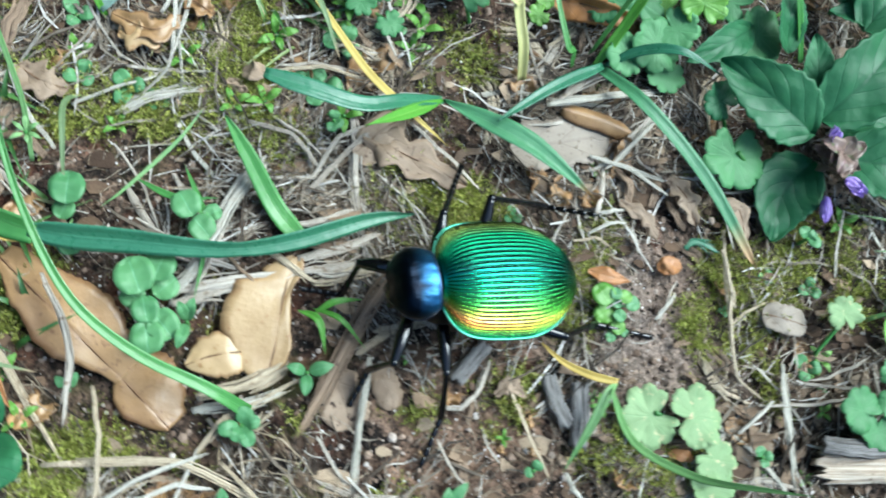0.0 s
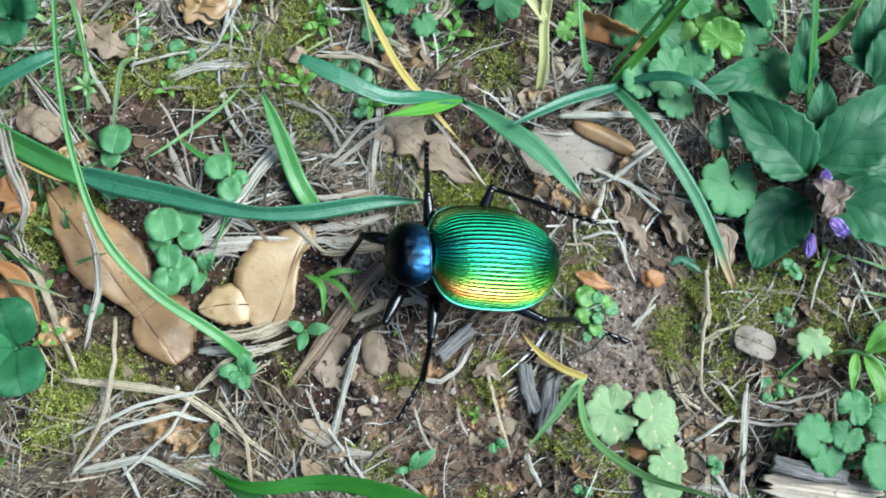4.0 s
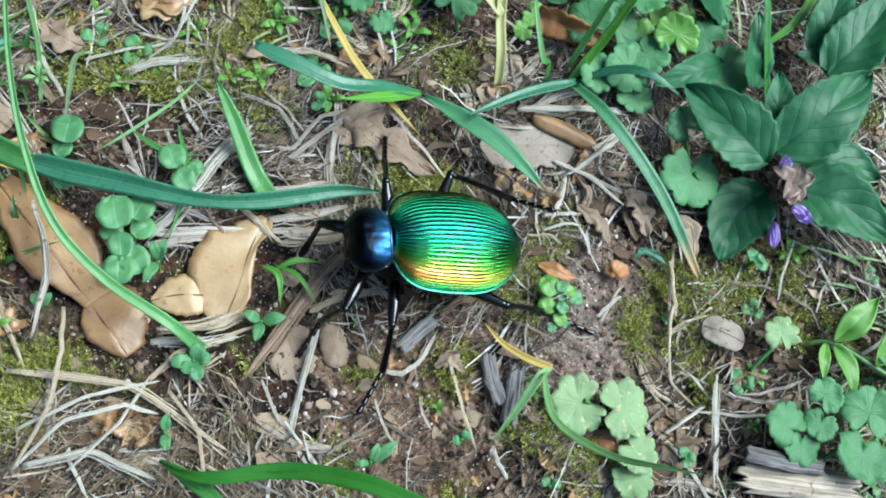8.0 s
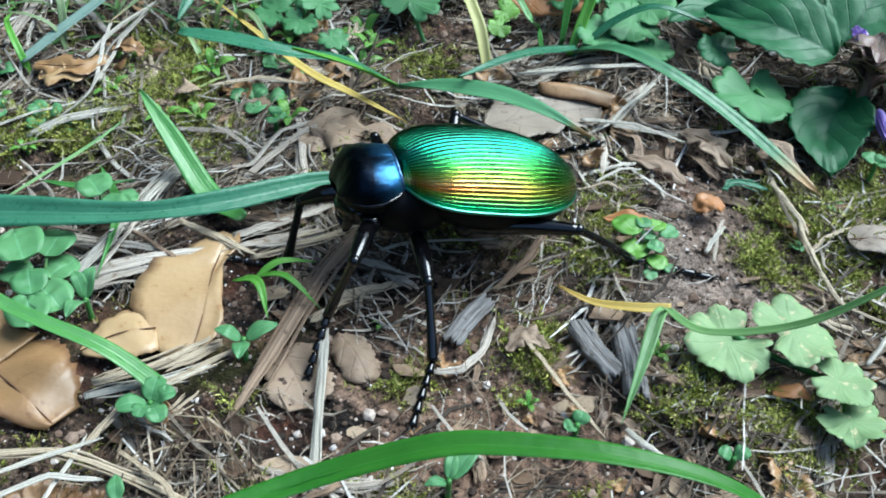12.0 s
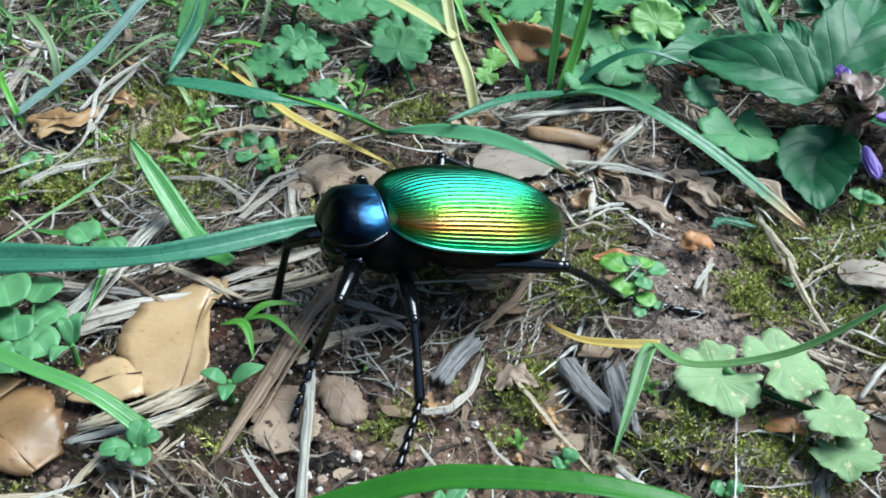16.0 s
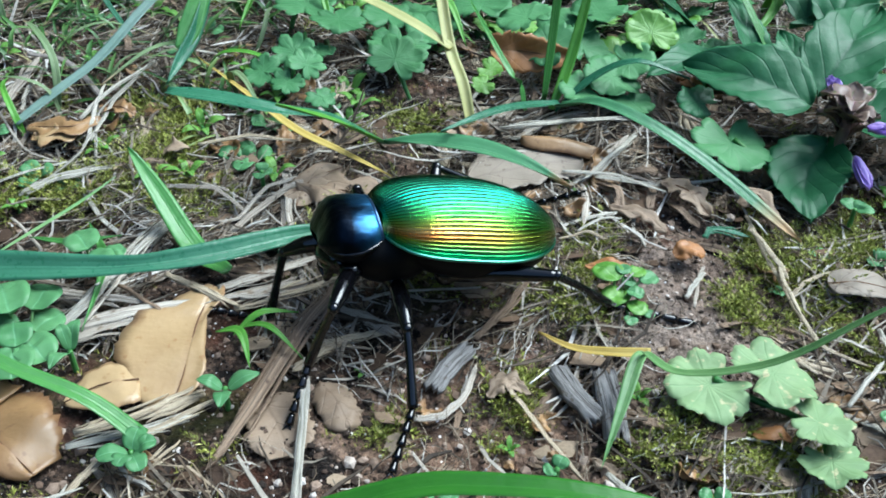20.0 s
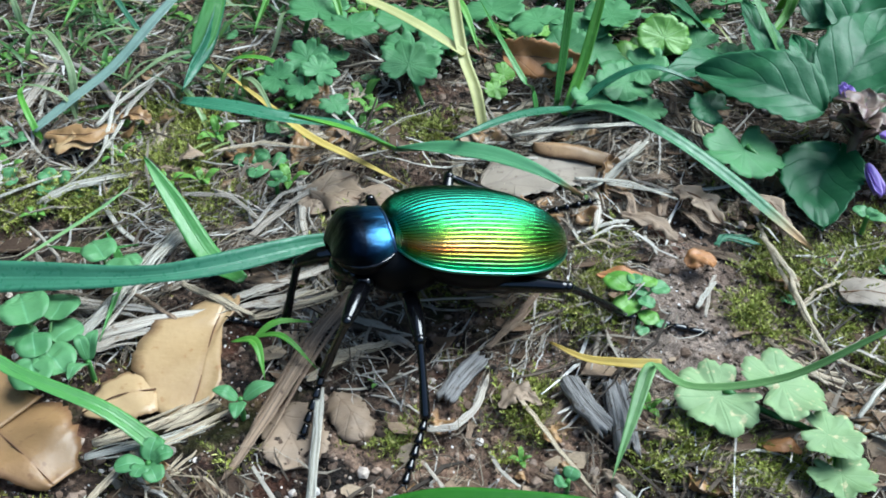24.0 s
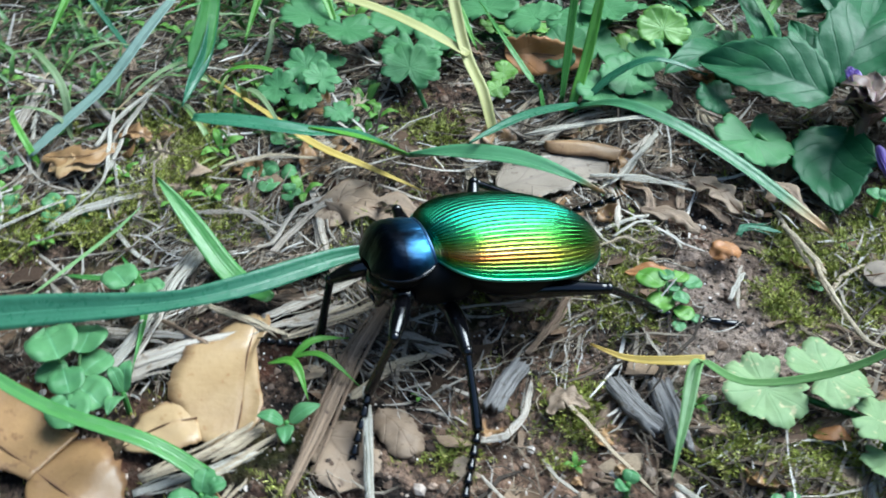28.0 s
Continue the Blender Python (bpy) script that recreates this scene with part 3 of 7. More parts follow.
def disc_leaf(centre, radius, heading, tilt=(0.0, 0.0), lobes=8, depth=0.2, notch=0.6, cup=0.05, wave=0.26, thick=0.00014, seed=0):
    """A kidney leaf with a scalloped edge, cut in at the stalk. heading: degrees of its tip; tilt: degrees about x and y."""
    bm = bmesh.new()
    uvl = bm.loops.layers.uv.new("UVMap")
    rng = random.Random(seed)
    shift = rng.random() * 40
    turn = Matrix.Translation(centre) @ pose(0, 0, 0, tilt[0], tilt[1], 0) @ pose(0, 0, 0, 0, 0, heading)
    seg, rings = 105, 6
    uvs, top, low = {}, [], []
    for r in range(rings + 1):
        a, b = [], []
        for k in range(seg):
            th = 2 * math.pi * k / seg - math.pi
            rr = 1 - notch * math.exp(-(((math.pi - abs(th)) / 0.33) ** 2))
            bent = th + 0.16 * noise.noise(Vector((th * 1.1, shift, 3)))
            sc = abs(math.sin(lobes * (bent + math.pi) / 2))
            deep = depth * (1 + 0.7 * noise.noise(Vector((th * 1.3, shift, 8))))
            rr *= (1 - 0.045 * (1 - abs(math.sin(3 * lobes * (bent + math.pi) / 2)))) * (1 - deep * (1 - sc**0.55)) + 0.1 * noise.noise(Vector((th, shift, 0)))
            f = max(r / rings, 0.02)
            x, y = f * rr * math.cos(th), f * rr * math.sin(th) * 1.08
            z = cup * f * f + wave * f * f * noise.noise(Vector((x * 1.6 + shift, y * 1.6, shift))) - 0.022 * f * (1 - sc) + 0.05 * f * noise.noise(Vector((x * 4 + shift, y * 4, 2.0)))
            for row, d in ((a, 0.5), (b, -0.5)):
                v = bm.verts.new(turn @ Vector((radius * x, radius * y, radius * z + d * thick * (1 if r < rings else 0.2))))
                ray = ((th + math.pi) * lobes / (2 * math.pi)) % 1.0
                uvs[v] = (0.5 + (ray - 0.5) * f, f)
                row.append(v)
        top.append(a)
        low.append(b)
    faces = []
    for r in range(rings):
        for k in range(seg):
            j = (k + 1) % seg
            faces.append(bm.faces.new((top[r][k], top[r + 1][k], top[r + 1][j], top[r][j])))
            faces.append(bm.faces.new((low[r][k], low[r][j], low[r + 1][j], low[r + 1][k])))
    for k in range(seg):
        j = (k + 1) % seg
        faces.append(bm.faces.new((top[rings][k], low[rings][k], low[rings][j], top[rings][j])))
    bm.faces.new(top[0])
    bm.faces.new(low[0][::-1])
    for f in faces:
        for lp in f.loops:
            lp[uvl].uv = uvs[lp.vert]
    return bm


def mm(pts):
    return [Vector(p) * MM for p in pts]


SERIAL = [0]


def serial():
    SERIAL[0] += 1
    return SERIAL[0]


# ---- ground ----
def relief(x, y):
    """Height of the soil in metres."""
    h = 0.0012 * noise.noise(Vector((x * 38, y * 38, 0.3))) + 0.0012 * noise.noise(Vector((x * 110, y * 110, 4.0)))
    h += 0.0009 * (0.5 - abs(noise.noise(Vector((x * 240, y * 240, 9.0))))) * 1.6 - 0.0005
    h += 0.00045 * noise.noise(Vector((x * 620, y * 620, 2.0))) + 0.00025 * noise.noise(Vector((x * 1500, y * 1500, 6.0)))
    for bx, by, br in ((-0.001, 0.028, 0.012), (-0.017, 0.024, 0.014)):
        h = h * (1 - 0.85 * math.exp(-(((x - bx) ** 2 + (y - by) ** 2) / br**2) ** 2))
    far = math.hypot(x - 0.03, y - 0.04)
    h += 0.12 * min(1.0, max(0.0, far - 1.0) / 6) * noise.noise(Vector((x * 0.2, y * 0.2, 1.0)))
    return h - 0.0018


def ground():
    half = 230
    axis = []
    for i in range(-half, half + 1):
        u = i / half
        axis.append(0.11 * u + 60.0 * abs(u) ** 15 * (1 if u > 0 else -1) + 0.12 * u * abs(u) ** 3)
    verts = [(x + 0.03, y + 0.05, relief(x + 0.03, y + 0.05)) for y in axis for x in axis]
    w = 2 * half + 1
    faces = [(j * w + i, j * w + i + 1, (j + 1) * w + i + 1, (j + 1) * w + i) for j in range(w - 1) for i in range(w - 1)]
    me = bpy.data.meshes.new("ground")
    me.from_pydata(verts, [], faces)
    me.polygons.foreach_set("use_smooth", [True] * len(me.polygons))
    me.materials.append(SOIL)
    tagged(new("ground", me), "bare brown soil with moss and crumbs", "ground", kind="structure")


def backdrop():
    """Unseen ring of dark trees, assumed from reflections; its rim shapes the light."""
    m, t, n, l, bsdf = material("unseen_trees")
    geo = n.new("ShaderNodeNewGeometry")
    nz = node(n, "ShaderNodeTexNoise", Scale=1.4, Detail=6.0, Roughness=0.7)
    l.new(geo.outputs["Position"], nz.inputs["Vector"])
    l.new(mix(n, l, nz.outputs["Fac"], (0.006, 0.012, 0.004), (0.03, 0.05, 0.018)), bsdf.inputs["Base Color"])
    bsdf.inputs["Roughness"].default_value = 0.9
    bm = bmesh.new()
    seg, rows = 96, 10
    grid = []
    for r in range(rows + 1):
        ring = []
        for k in range(seg):
            a = 2 * math.pi * k / seg
            # Rim lowered at two bearings to let in the sun and fill light.
            behind = (math.degrees(a) - 270 + 180) % 360 - 180
            beside = (math.degrees(a) - 18 + 180) % 360 - 180
            rise = 63 - 37 * math.exp(-((behind / 72) ** 4)) - 36 * math.exp(-((beside / 50) ** 4)) + 7 * noise.noise(Vector((math.cos(a) * 5, math.sin(a) * 5, 2)))
            top = 8.0 * math.tan(radians(rise))
            z = -0.4 + top * r / rows
            rad = 8.0 + 1.2 * noise.noise(Vector((math.cos(a) * 6, math.sin(a) * 6, z)))
            ring.append(bm.verts.new((rad * math.cos(a), rad * math.sin(a), z)))
        grid.append(ring)
    for a, b in zip(grid, grid[1:]):
        for k in range(seg):
            bm.faces.new((a[k], b[k], b[(k + 1) % seg], a[(k + 1) % seg]))
    ob = part("backdrop", bm, m)
    tagged(ob, "unseen ring of dark green trees added to shape reflections", "trees", kind="structure")


# ---- things on the ground ----
def blade(pts, width, mat, label, kind="grass", cup=0.12, twist=(0, 0), name="grass_blade", category="grass", group="grass blades", n=28, ragged=0.0, wave=0.02):
    bm = sheet(mm(pts), width * MM, kind, cup, wave, twist, ragged, n=n, seed=serial())
    ob = tagged(part(name, bm, mat), label, category, group)
    if width > 1.6:
        b2 = bmesh.new()
        tube(b2, [p - Vector((0, 0, 0.00006)) for p in spline(mm(pts), 14)], [0.00016, 0.00013, 0.00005], 5, 24)
        part("midrib", b2, mat, ob)
    return ob


def dead_leaf(pts, width, mat, label, kind="oak", cup=0.04, twist=(0, 0), ragged=0.18, wave=0.14, stalk=True):
    bm = sheet(mm(pts), width * MM, kind, cup, wave, twist, ragged, 0.0002, 60, 10, serial())
    ob = tagged(part("dead_leaf", bm, mat), label, "dead leaf", "dead leaves")
    if stalk:
        b2 = bmesh.new()
        tube(b2, [p + Vector((0, 0, 0.0001)) for p in mm(pts)], [0.00009, 0.00008, 0.00005], 6, 18)
        part("midrib", b2, RIB, ob)
    return ob


def straw(pts, radius, mat=None, label="dry straw lying on the soil", name="straw", n=18):
    """A flattened dry stem, folded along its middle, with a torn fibre or two along it."""
    mat = mat or STRAW_ONE
    if mat in (BARK, GREY_WOOD) or name != "straw":
        return chip(pts, radius, mat, label, name)
    rng = random.Random(serial())
    line = mm(pts)
    broad = radius > 0.38
    if len(line) > 2:
        soft = spline(line, 4 * (len(line) - 1))
        stiff = [a.lerp(b, k / 4) for a, b in zip(line, line[1:]) for k in range(4)] + [line[-1]]
        line = [a.lerp(b, 0.7) + Vector((rng.uniform(-1, 1), rng.uniform(-1, 1), 0)) * 0.00012 for a, b in zip(soft, stiff)]
    bm = sheet(line, (1.7 if broad else 1.9) * radius * MM, "strap", rng.uniform(-0.2, 0.3), 0.1, (rng.uniform(-30, 30), rng.uniform(-30, 30)), 0.25, 0.00022, n, 4, serial())
    ob = tagged(part(name, bm, mat), label, "straw", "dry straws")
    for k in range(rng.choice((2, 3, 4, 4)) if broad else 0):
        side, a, b = (-1) ** k * rng.uniform(0.4, 1.7), rng.uniform(0, 0.25), rng.uniform(0.7, 1.05)
        p = spline(line, 12)
        off = (p[-1] - p[0]).cross(Vector((0, 0, 1))).normalized() * side * radius * MM
        i0, i3 = int(a * 12), min(12, int(b * 12))
        q = [p[i0] + off * rng.uniform(0.3, 1.0), *(p[i] + off + Vector((0, 0, 0.00025 * rng.uniform(-1, 1))) for i in range(i0 + 2, i3 - 1, 2)), p[i3] + off * rng.uniform(0.7, 2.6)]
        part("fibre", sheet(q, rng.uniform(0.35, 0.9) * radius * MM, "strap", rng.uniform(-0.2, 0.3), 0.1, (rng.uniform(-40, 40), rng.uniform(-40, 40)), 0.2, n=14, across=2, seed=serial()), mat, ob)
    return ob


def chip(pts, radius, mat, label, name):
    """A splinter of wood or bark: a flat furrowed slab with broken ends."""
    bm = bmesh.new()
    uvl = bm.loops.layers.uv.new("UVMap")
    n, across = 26, 16
    line, shift = spline(mm(pts), n), serial() * 1.7
    uvs, top, low = {}, [], []
    for i, c in enumerate(line):
        s = i / n
        tan = (line[min(i + 1, n)] - line[max(i - 1, 0)]).normalized()
        side = tan.cross(Vector((0, 0, 1))).normalized()
        rows = ([], [])
        for j in range(across + 1):
            v = 2 * j / across - 1
            end = noise.noise(Vector((v * 3.5, shift, 1))) * 2.2 + 1.1 * noise.noise(Vector((v * 9, shift, 5)))
            reach = end * radius * MM * max(0.0, abs(2 * s - 1) - 0.5) * (1 if s > 0.5 else -1)
            w = radius * MM * 1.15 * (1 + 0.22 * noise.noise(Vector((s * 5, shift, 3.0 if v > 0 else 9.0))))
            furrow = 0.2 * noise.noise(Vector((v * 4, s * 2.6, shift))) + 0.16 * noise.noise(Vector((v * 6.5, s * 5, shift)))
            h = radius * MM * (0.42 * (1 - v**4) + furrow * (1 - v**6))
            q = c + side * v * w + tan * reach
            for row, z in zip(rows, (h, -0.3 * radius * MM)):
                x = bm.verts.new(q + Vector((0, 0, z)))
                uvs[x] = (j / across, s)
                row.append(x)
        top.append(rows[0])
        low.append(rows[1])
    faces = []
    for i in range(n):
        for j in range(across):
            faces.append(bm.faces.new((top[i][j], top[i][j + 1], top[i + 1][j + 1], top[i + 1][j])))
            faces.append(bm.faces.new((low[i][j], low[i + 1][j], low[i + 1][j + 1], low[i][j + 1])))
        faces.append(bm.faces.new((top[i][0], top[i + 1][0], low[i + 1][0], low[i][0])))
        faces.append(bm.faces.new((low[i][across], low[i + 1][across], top[i + 1][across], top[i][across])))
    for j in range(across):
        faces.append(bm.faces.new((low[0][j], low[0][j + 1], top[0][j + 1], top[0][j])))
        faces.append(bm.faces.new((top[n][j], top[n][j + 1], low[n][j + 1], low[n][j])))
    for f in faces:
        for lp in f.loops:
            lp[uvl].uv = uvs[lp.vert]
    bmesh.ops.recalc_face_normals(bm, faces=bm.faces)
    plain = name in ("straw", "dry_stem")
    return tagged(part("dry_stem" if plain else name, bm, mat), label, "stem" if plain else "wood", "dry stems" if plain else "wood chips")


def herb(name, label, category, group=""):
    ob = new(name)
    return tagged(ob, label, category, group)


# ---- beetle ----
EL, EW, EH = 22.65, 17.0, 4.72
BODY = (0.03284, 0.0365, 0.00917, 10.2, -16.2, 196.0)


def case_width(s):
    """Half width of the wing cases at s, from -1 at the rear to 1 at the front."""
    a = abs(s)
    if s < 0:
        return (1 - a**2.1) ** 0.6
    return (1 - 0.1 * a**2) * max(0.0, 1 - a**6) ** 0.5


def case_height(s):
    a = abs(s)
    if s < 0:
        return max(0.0, 1 - a**2.2) ** 0.5
    return (1 - 0.3 * s * s) * max(0.0, 1 - a**5) ** 0.5


def case_point(s, f, lift=0.0):
    """On the dome at s along and f across (-1 to 1), millimetres in the beetle's space."""
    w, a = case_width(s) * EW / 2, f * math.pi / 2
    p = Vector((s * EL / 2, w * math.sin(a), EH * case_height(s) * abs(math.cos(a)) ** 0.9))
    nrm = Vector((0, math.sin(a), 0.6 + 0.4 * math.cos(a))).normalized()
    return p + nrm * lift


def wing_case(side):
    bm = bmesh.new()
    uvl = bm.loops.layers.uv.new("UVMap")
    ribs, per, along = 17, 8, 90
    m = ribs * per
    grid, uvs = [], {}
    for i in range(along + 1):
        s = -0.998 + 1.993 * (0.5 - 0.5 * math.cos(math.pi * i / along))
        row = []
        for j in range(m + 1):
            f = j / m
            groove = abs(math.cos(math.pi * f * ribs)) ** 0.75
            fade = min(1.0, (1 - abs(s)) * 7) * min(1.0, (1 - f) * 14)
            lift = 0.2 * (groove - 1) * fade
            lift += 0.02 * noise.noise(Vector((s * 40, f * 60, side))) * fade
            v = bm.verts.new(case_point(s, side * f, lift) * MM)
            uvs[v] = (f, 0.5 - 0.5 * s)
            row.append(v)
        grid.append(row)
    for a, b in zip(grid, grid[1:]):
        for j in range(m):
            q = (a[j], b[j], b[j + 1], a[j + 1])
            face = bm.faces.new(q if side < 0 else q[::-1])
            for lp in face.loops:
                lp[uvl].uv = uvs[lp.vert]
    return bm


def rim(side):
    bm = bmesh.new()
    pts = [case_point(-0.995 + 1.955 * i / 40, side) * MM + Vector((0, side * 0.00012, 0.00005)) for i in range(41)]
    tube(bm, pts, [0.00008, 0.00018, 0.0002, 0.0002, 0.00016], 8, 90)
    return bm


def limb(bm, a, b, radii, sag=0.0, sides=10):
    a, b = Vector(a), Vector(b)
    mid = (a + b) / 2 + Vector((0, 0, sag))
    tube(bm, mm([a, mid, b]), [r * MM for r in radii], sides, 18)


def leg(root, name, hip, knee, ankle, tip, label):
    """Thigh, shin and a five-jointed foot with two claws; points in millimetres from the beetle's middle."""
    hip, knee, ankle, tip = (Vector(p) for p in (hip, knee, ankle, tip))
    h = hip
    bm = bmesh.new()
    limb(bm, hip - h, knee - h, (0.75, 1.0, 1.05, 0.9, 0.62), 0.3)
    blob(bm, (knee - h) * MM, (0.00066, 0.00066, 0.00066), 12, 8)
    blob(bm, Vector((0, 0, 0)), (0.0013, 0.0011, 0.0012), 14, 9)
    thigh = part(name, bm, BLACK, root, label)
    thigh.location = hip * MM
    bm = bmesh.new()
    limb(bm, knee - h, ankle - h, (0.5, 0.44, 0.46, 0.56, 0.6), 0.2)
    d = (ankle - knee).normalized()
    side = d.cross(Vector((0, 0, 1))).normalized()
    rng = random.Random(serial())
    for k in range(16):
        p = knee - h + (ankle - knee) * (0.15 + 0.055 * k)
        o = (side * rng.uniform(-1, 1) + Vector((0, 0, rng.uniform(-1, 0.3)))).normalized()
        tube(bm, mm([p + o * 0.35, p + o * 0.95 + d * 0.35]), [0.00008, 0.00002], 4, 2)
    for k in (-1, 1):
        p = ankle - h
        tube(bm, mm([p, p + d * 1.0 + side * 0.45 * k]), [0.00018, 0.00003], 5, 3)
    part("tibia", bm, BLACK, thigh)
    bm = bmesh.new()
    foot = tip - ankle
    dd = foot.normalized()
    for k in range(5):
        a, b = ankle - h + foot * (k * 0.19), ankle - h + foot * (k * 0.19 + 0.17)
        tube(bm, mm([a, (a + b) / 2, b]), [0.0003, 0.00044, 0.00052], 8, 4)
        for q in (-1, 1):
            sv = dd.cross(Vector((0, 0, 1))).normalized()
            tube(bm, mm([b, b + sv * 0.45 * q + dd * 0.35]), [0.00008, 0.00002], 4, 2)
    e = tip - h - foot * 0.06
    sv = dd.cross(Vector((0, 0, 1))).normalized()
    for q in (-1, 1):
        tube(bm, mm([e, e + dd * 0.5 + sv * 0.35 * q + Vector((0, 0, 0.1)), e + dd * 0.9 + sv * 0.75 * q - Vector((0, 0, 0.35))]), [0.00014, 0.0001, 0.00003], 5, 6)
    part("tarsus", bm, BLACK, thigh)
    return thigh, (hip, tip)


LEGS = {}


def beetle():
    root = herb("beetle", "ground beetle with ribbed metallic green and copper wing cases", "beetle")
    root.matrix_basis = pose(*BODY)
    for side in (-1, 1):
        case = part("wing_case", wing_case(side), ELYTRA if side > 0 else ELYTRA_FAR_DARK, root, "ribbed shiny green wing case with coppery side")
        part("rim", rim(side), RIM, case, "thin turquoise rim")
    bm = bmesh.new()
    blob(bm, mm([(-0.3, 0, -1.0)])[0], (0.0106, 0.0072, 0.0044), 32, 18)
    part("abdomen", bm, BELLY, root, "black segmented underside")
    bm = bmesh.new()
    blob(bm, mm([(9.0, 0, -2.6)])[0], (0.0056, 0.0052, 0.0042), 28, 16)
    part("thorax", bm, BELLY, root)
    # neck shield: a dome with a raised side margin and hind edge, the flanks below it black
    turn, mid = pose(0, 0, 0, 0, 19, 0), Vector((13.74, -0.15, -1.02))

    def shell(u, a):
        """u: 0 front to 1 hind; a: radians round, 0 at the beetle's left margin, pi / 2 on top."""
        ca, sa = math.cos(a), math.sin(a)
        side = math.sin(math.pi * min(1.0, 0.06 + 0.72 * u ** 0.8)) ** 0.62
        back = 1 - max(0.0, (u - 0.93) / 0.07) ** 2 * 0.25
        y = 5.05 * side * back * math.copysign(abs(ca) ** 0.9, ca)
        x = 3.45 - 6.5 * u - 0.4 * (1 - abs(ca)) * max(0.0, u - 0.5) + 0.7 * abs(ca) * max(0.0, 0.4 - u)
        rise = math.sin(min(1.0, u / 0.42) * math.pi / 2) ** 0.8 * (1 - 0.42 * max(0.0, u - 0.36) ** 1.3)
        if sa > 0:
            z = 3.3 * rise * sa**0.95 * (back if u > 0.93 else 1.0)
            z -= 0.1 * math.exp(-((y / 0.22) ** 2)) * math.sin(math.pi * u) ** 2
            z -= 0.22 * math.exp(-(((abs(ca) - 0.72) / 0.16) ** 2)) * max(0.0, u - 0.45)
        else:
            z = 3.2 * sa * math.sin(math.pi * min(0.97, max(0.03, u))) ** 0.5
        wob = 0.07 * noise.noise(Vector((x * 0.9, y * 0.9, z * 0.9))) + 0.025 * noise.noise(Vector((x * 2.0, y * 7.0, z * 2.0)))
        return (turn @ Vector((x, y, z + wob)) + mid) * MM

    low = -0.14
    for name, lo, hi, mat, lab in (("pronotum", low, math.pi - low, BLUE, "dark blue polished neck shield"), ("thorax_flank", math.pi - low, 2 * math.pi + low, BELLY, "")):
        bm = bmesh.new()
        seg, rows = 44 if mat is BLUE else 20, 36
        grid = [[bm.verts.new(shell(min(0.999, max(0.001, i / rows)), lo + (hi - lo) * k / seg)) for k in range(seg + 1)] for i in range(rows + 1)]
        for g, h in zip(grid, grid[1:]):
            for k in range(seg):
                bm.faces.new((g[k], g[k + 1], h[k + 1], h[k]))
        made = part(name, bm, mat, root, lab)
        if mat is BLUE:
            shield = made
    for side_a in (low, math.pi - low):
        bm = bmesh.new()
        tube(bm, [shell(0.06 + 0.86 * k / 24, side_a) for k in range(25)], [0.00008, 0.00016, 0.0002, 0.0002], 8, 60)
        part("side_margin", bm, BLACK, shield, "raised black side margin")
    bm = bmesh.new()
    tube(bm, [shell(0.955, low + (math.pi - 2 * low) * k / 24) for k in range(25)], [0.00022, 0.00016, 0.00022], 8, 60)
    part("hind_edge", bm, BLUE_EDGE, shield, "pale blue raised hind edge")
    bm = bmesh.new()
    blob(bm, mm([(14.2, -0.4, -4.4)])[0], (0.0024, 0.0027, 0.0021), 22, 14)
    for q in (-1, 1):
        tube(bm, mm([(15.0, q * 1.4 - 0.4, -5.2), (15.3, q * 1.3 - 0.4, -6.6), (15.0, q * 0.2 - 0.4, -7.6)]), [0.0007, 0.0005, 0.0001], 7, 8)
    head = part("head", bm, BLACK, root, "black head bent down below the shield")
    for q in (-1, 1):
        bm = bmesh.new()
        blob(bm, mm([(14.6, q * 2.4 - 0.4, -4.2)])[0], (0.0006, 0.0006, 0.0006), 12, 8)
        part("eye", bm, BLACK, head)
    far, near = -1, 1
    LEGS["front_near"] = leg(root, "front_leg", (13.6, 3.2, -4.6), (17.0, 9.1, -5.6), (17.9, 7.7, -13.3), (20.1, 11.3, -18.9), "glossy black bristly front leg")
    LEGS["mid_near"] = leg(root, "middle_leg", (8.4, 3.6, -5.4), (9.3, 10.9, -6.8), (8.8, 15.6, -13.5), (12.4, 21.4, -17.4), "glossy black bristly middle leg")
    LEGS["hind_near"] = leg(root, "hind_leg", (2.5, 3.4, -4.6), (-7.3, 9.9, -0.7), (-16.7, 8.4, -5.2), (-26.7, 12.5, -5.3), "glossy black bristly hind leg")
    LEGS["front_far"] = leg(root, "front_leg", (14.2, -3.6, -4.6), (18.4, -5.9, -7.4), (19.1, -4.5, -15.6), (25.4, -5.7, -14.9), "glossy black bristly front leg")
    LEGS["mid_far"] = leg(root, "middle_leg", (8.6, -3.6, -5.0), (9.4, -10.7, -1.2), (7.6, -16.4, -4.0), (5.5, -23.0, -6.5), "glossy black bristly middle leg")
    LEGS["hind_far"] = leg(root, "hind_leg", (2.5, -3.4, -4.6), (-0.1, -10.8, 2.4), (-13.3, -10.1, -1.8), (-18.3, -5.6, 2.7), "glossy black bristly hind leg")
    return root


# the body sinks and shifts a little as the beetle settles; the feet stay where they stand
SETTLE = [
    (0.0, (0.0328, 0.0340, 0.0106, 6.5, -15.5, 191.8)),
    (1.0, (0.0328, 0.0340, 0.0108, 7.2, -13.5, 192.0)),
    (2.0, (0.0328, 0.0342, 0.0109, 8.0, -12.0, 192.2)),
    (2.3, (0.03278, 0.0363, 0.0093, 11.4, -13.5, 193.0)),
    (3.0, (0.03276, 0.0364, 0.0092, 11.4, -13.8, 193.2)),
    (6.0, (0.03282, 0.0365, 0.00917, 10.6, -15.6, 195.2)),
    (8.0, BODY),
    (28.0, BODY),
]
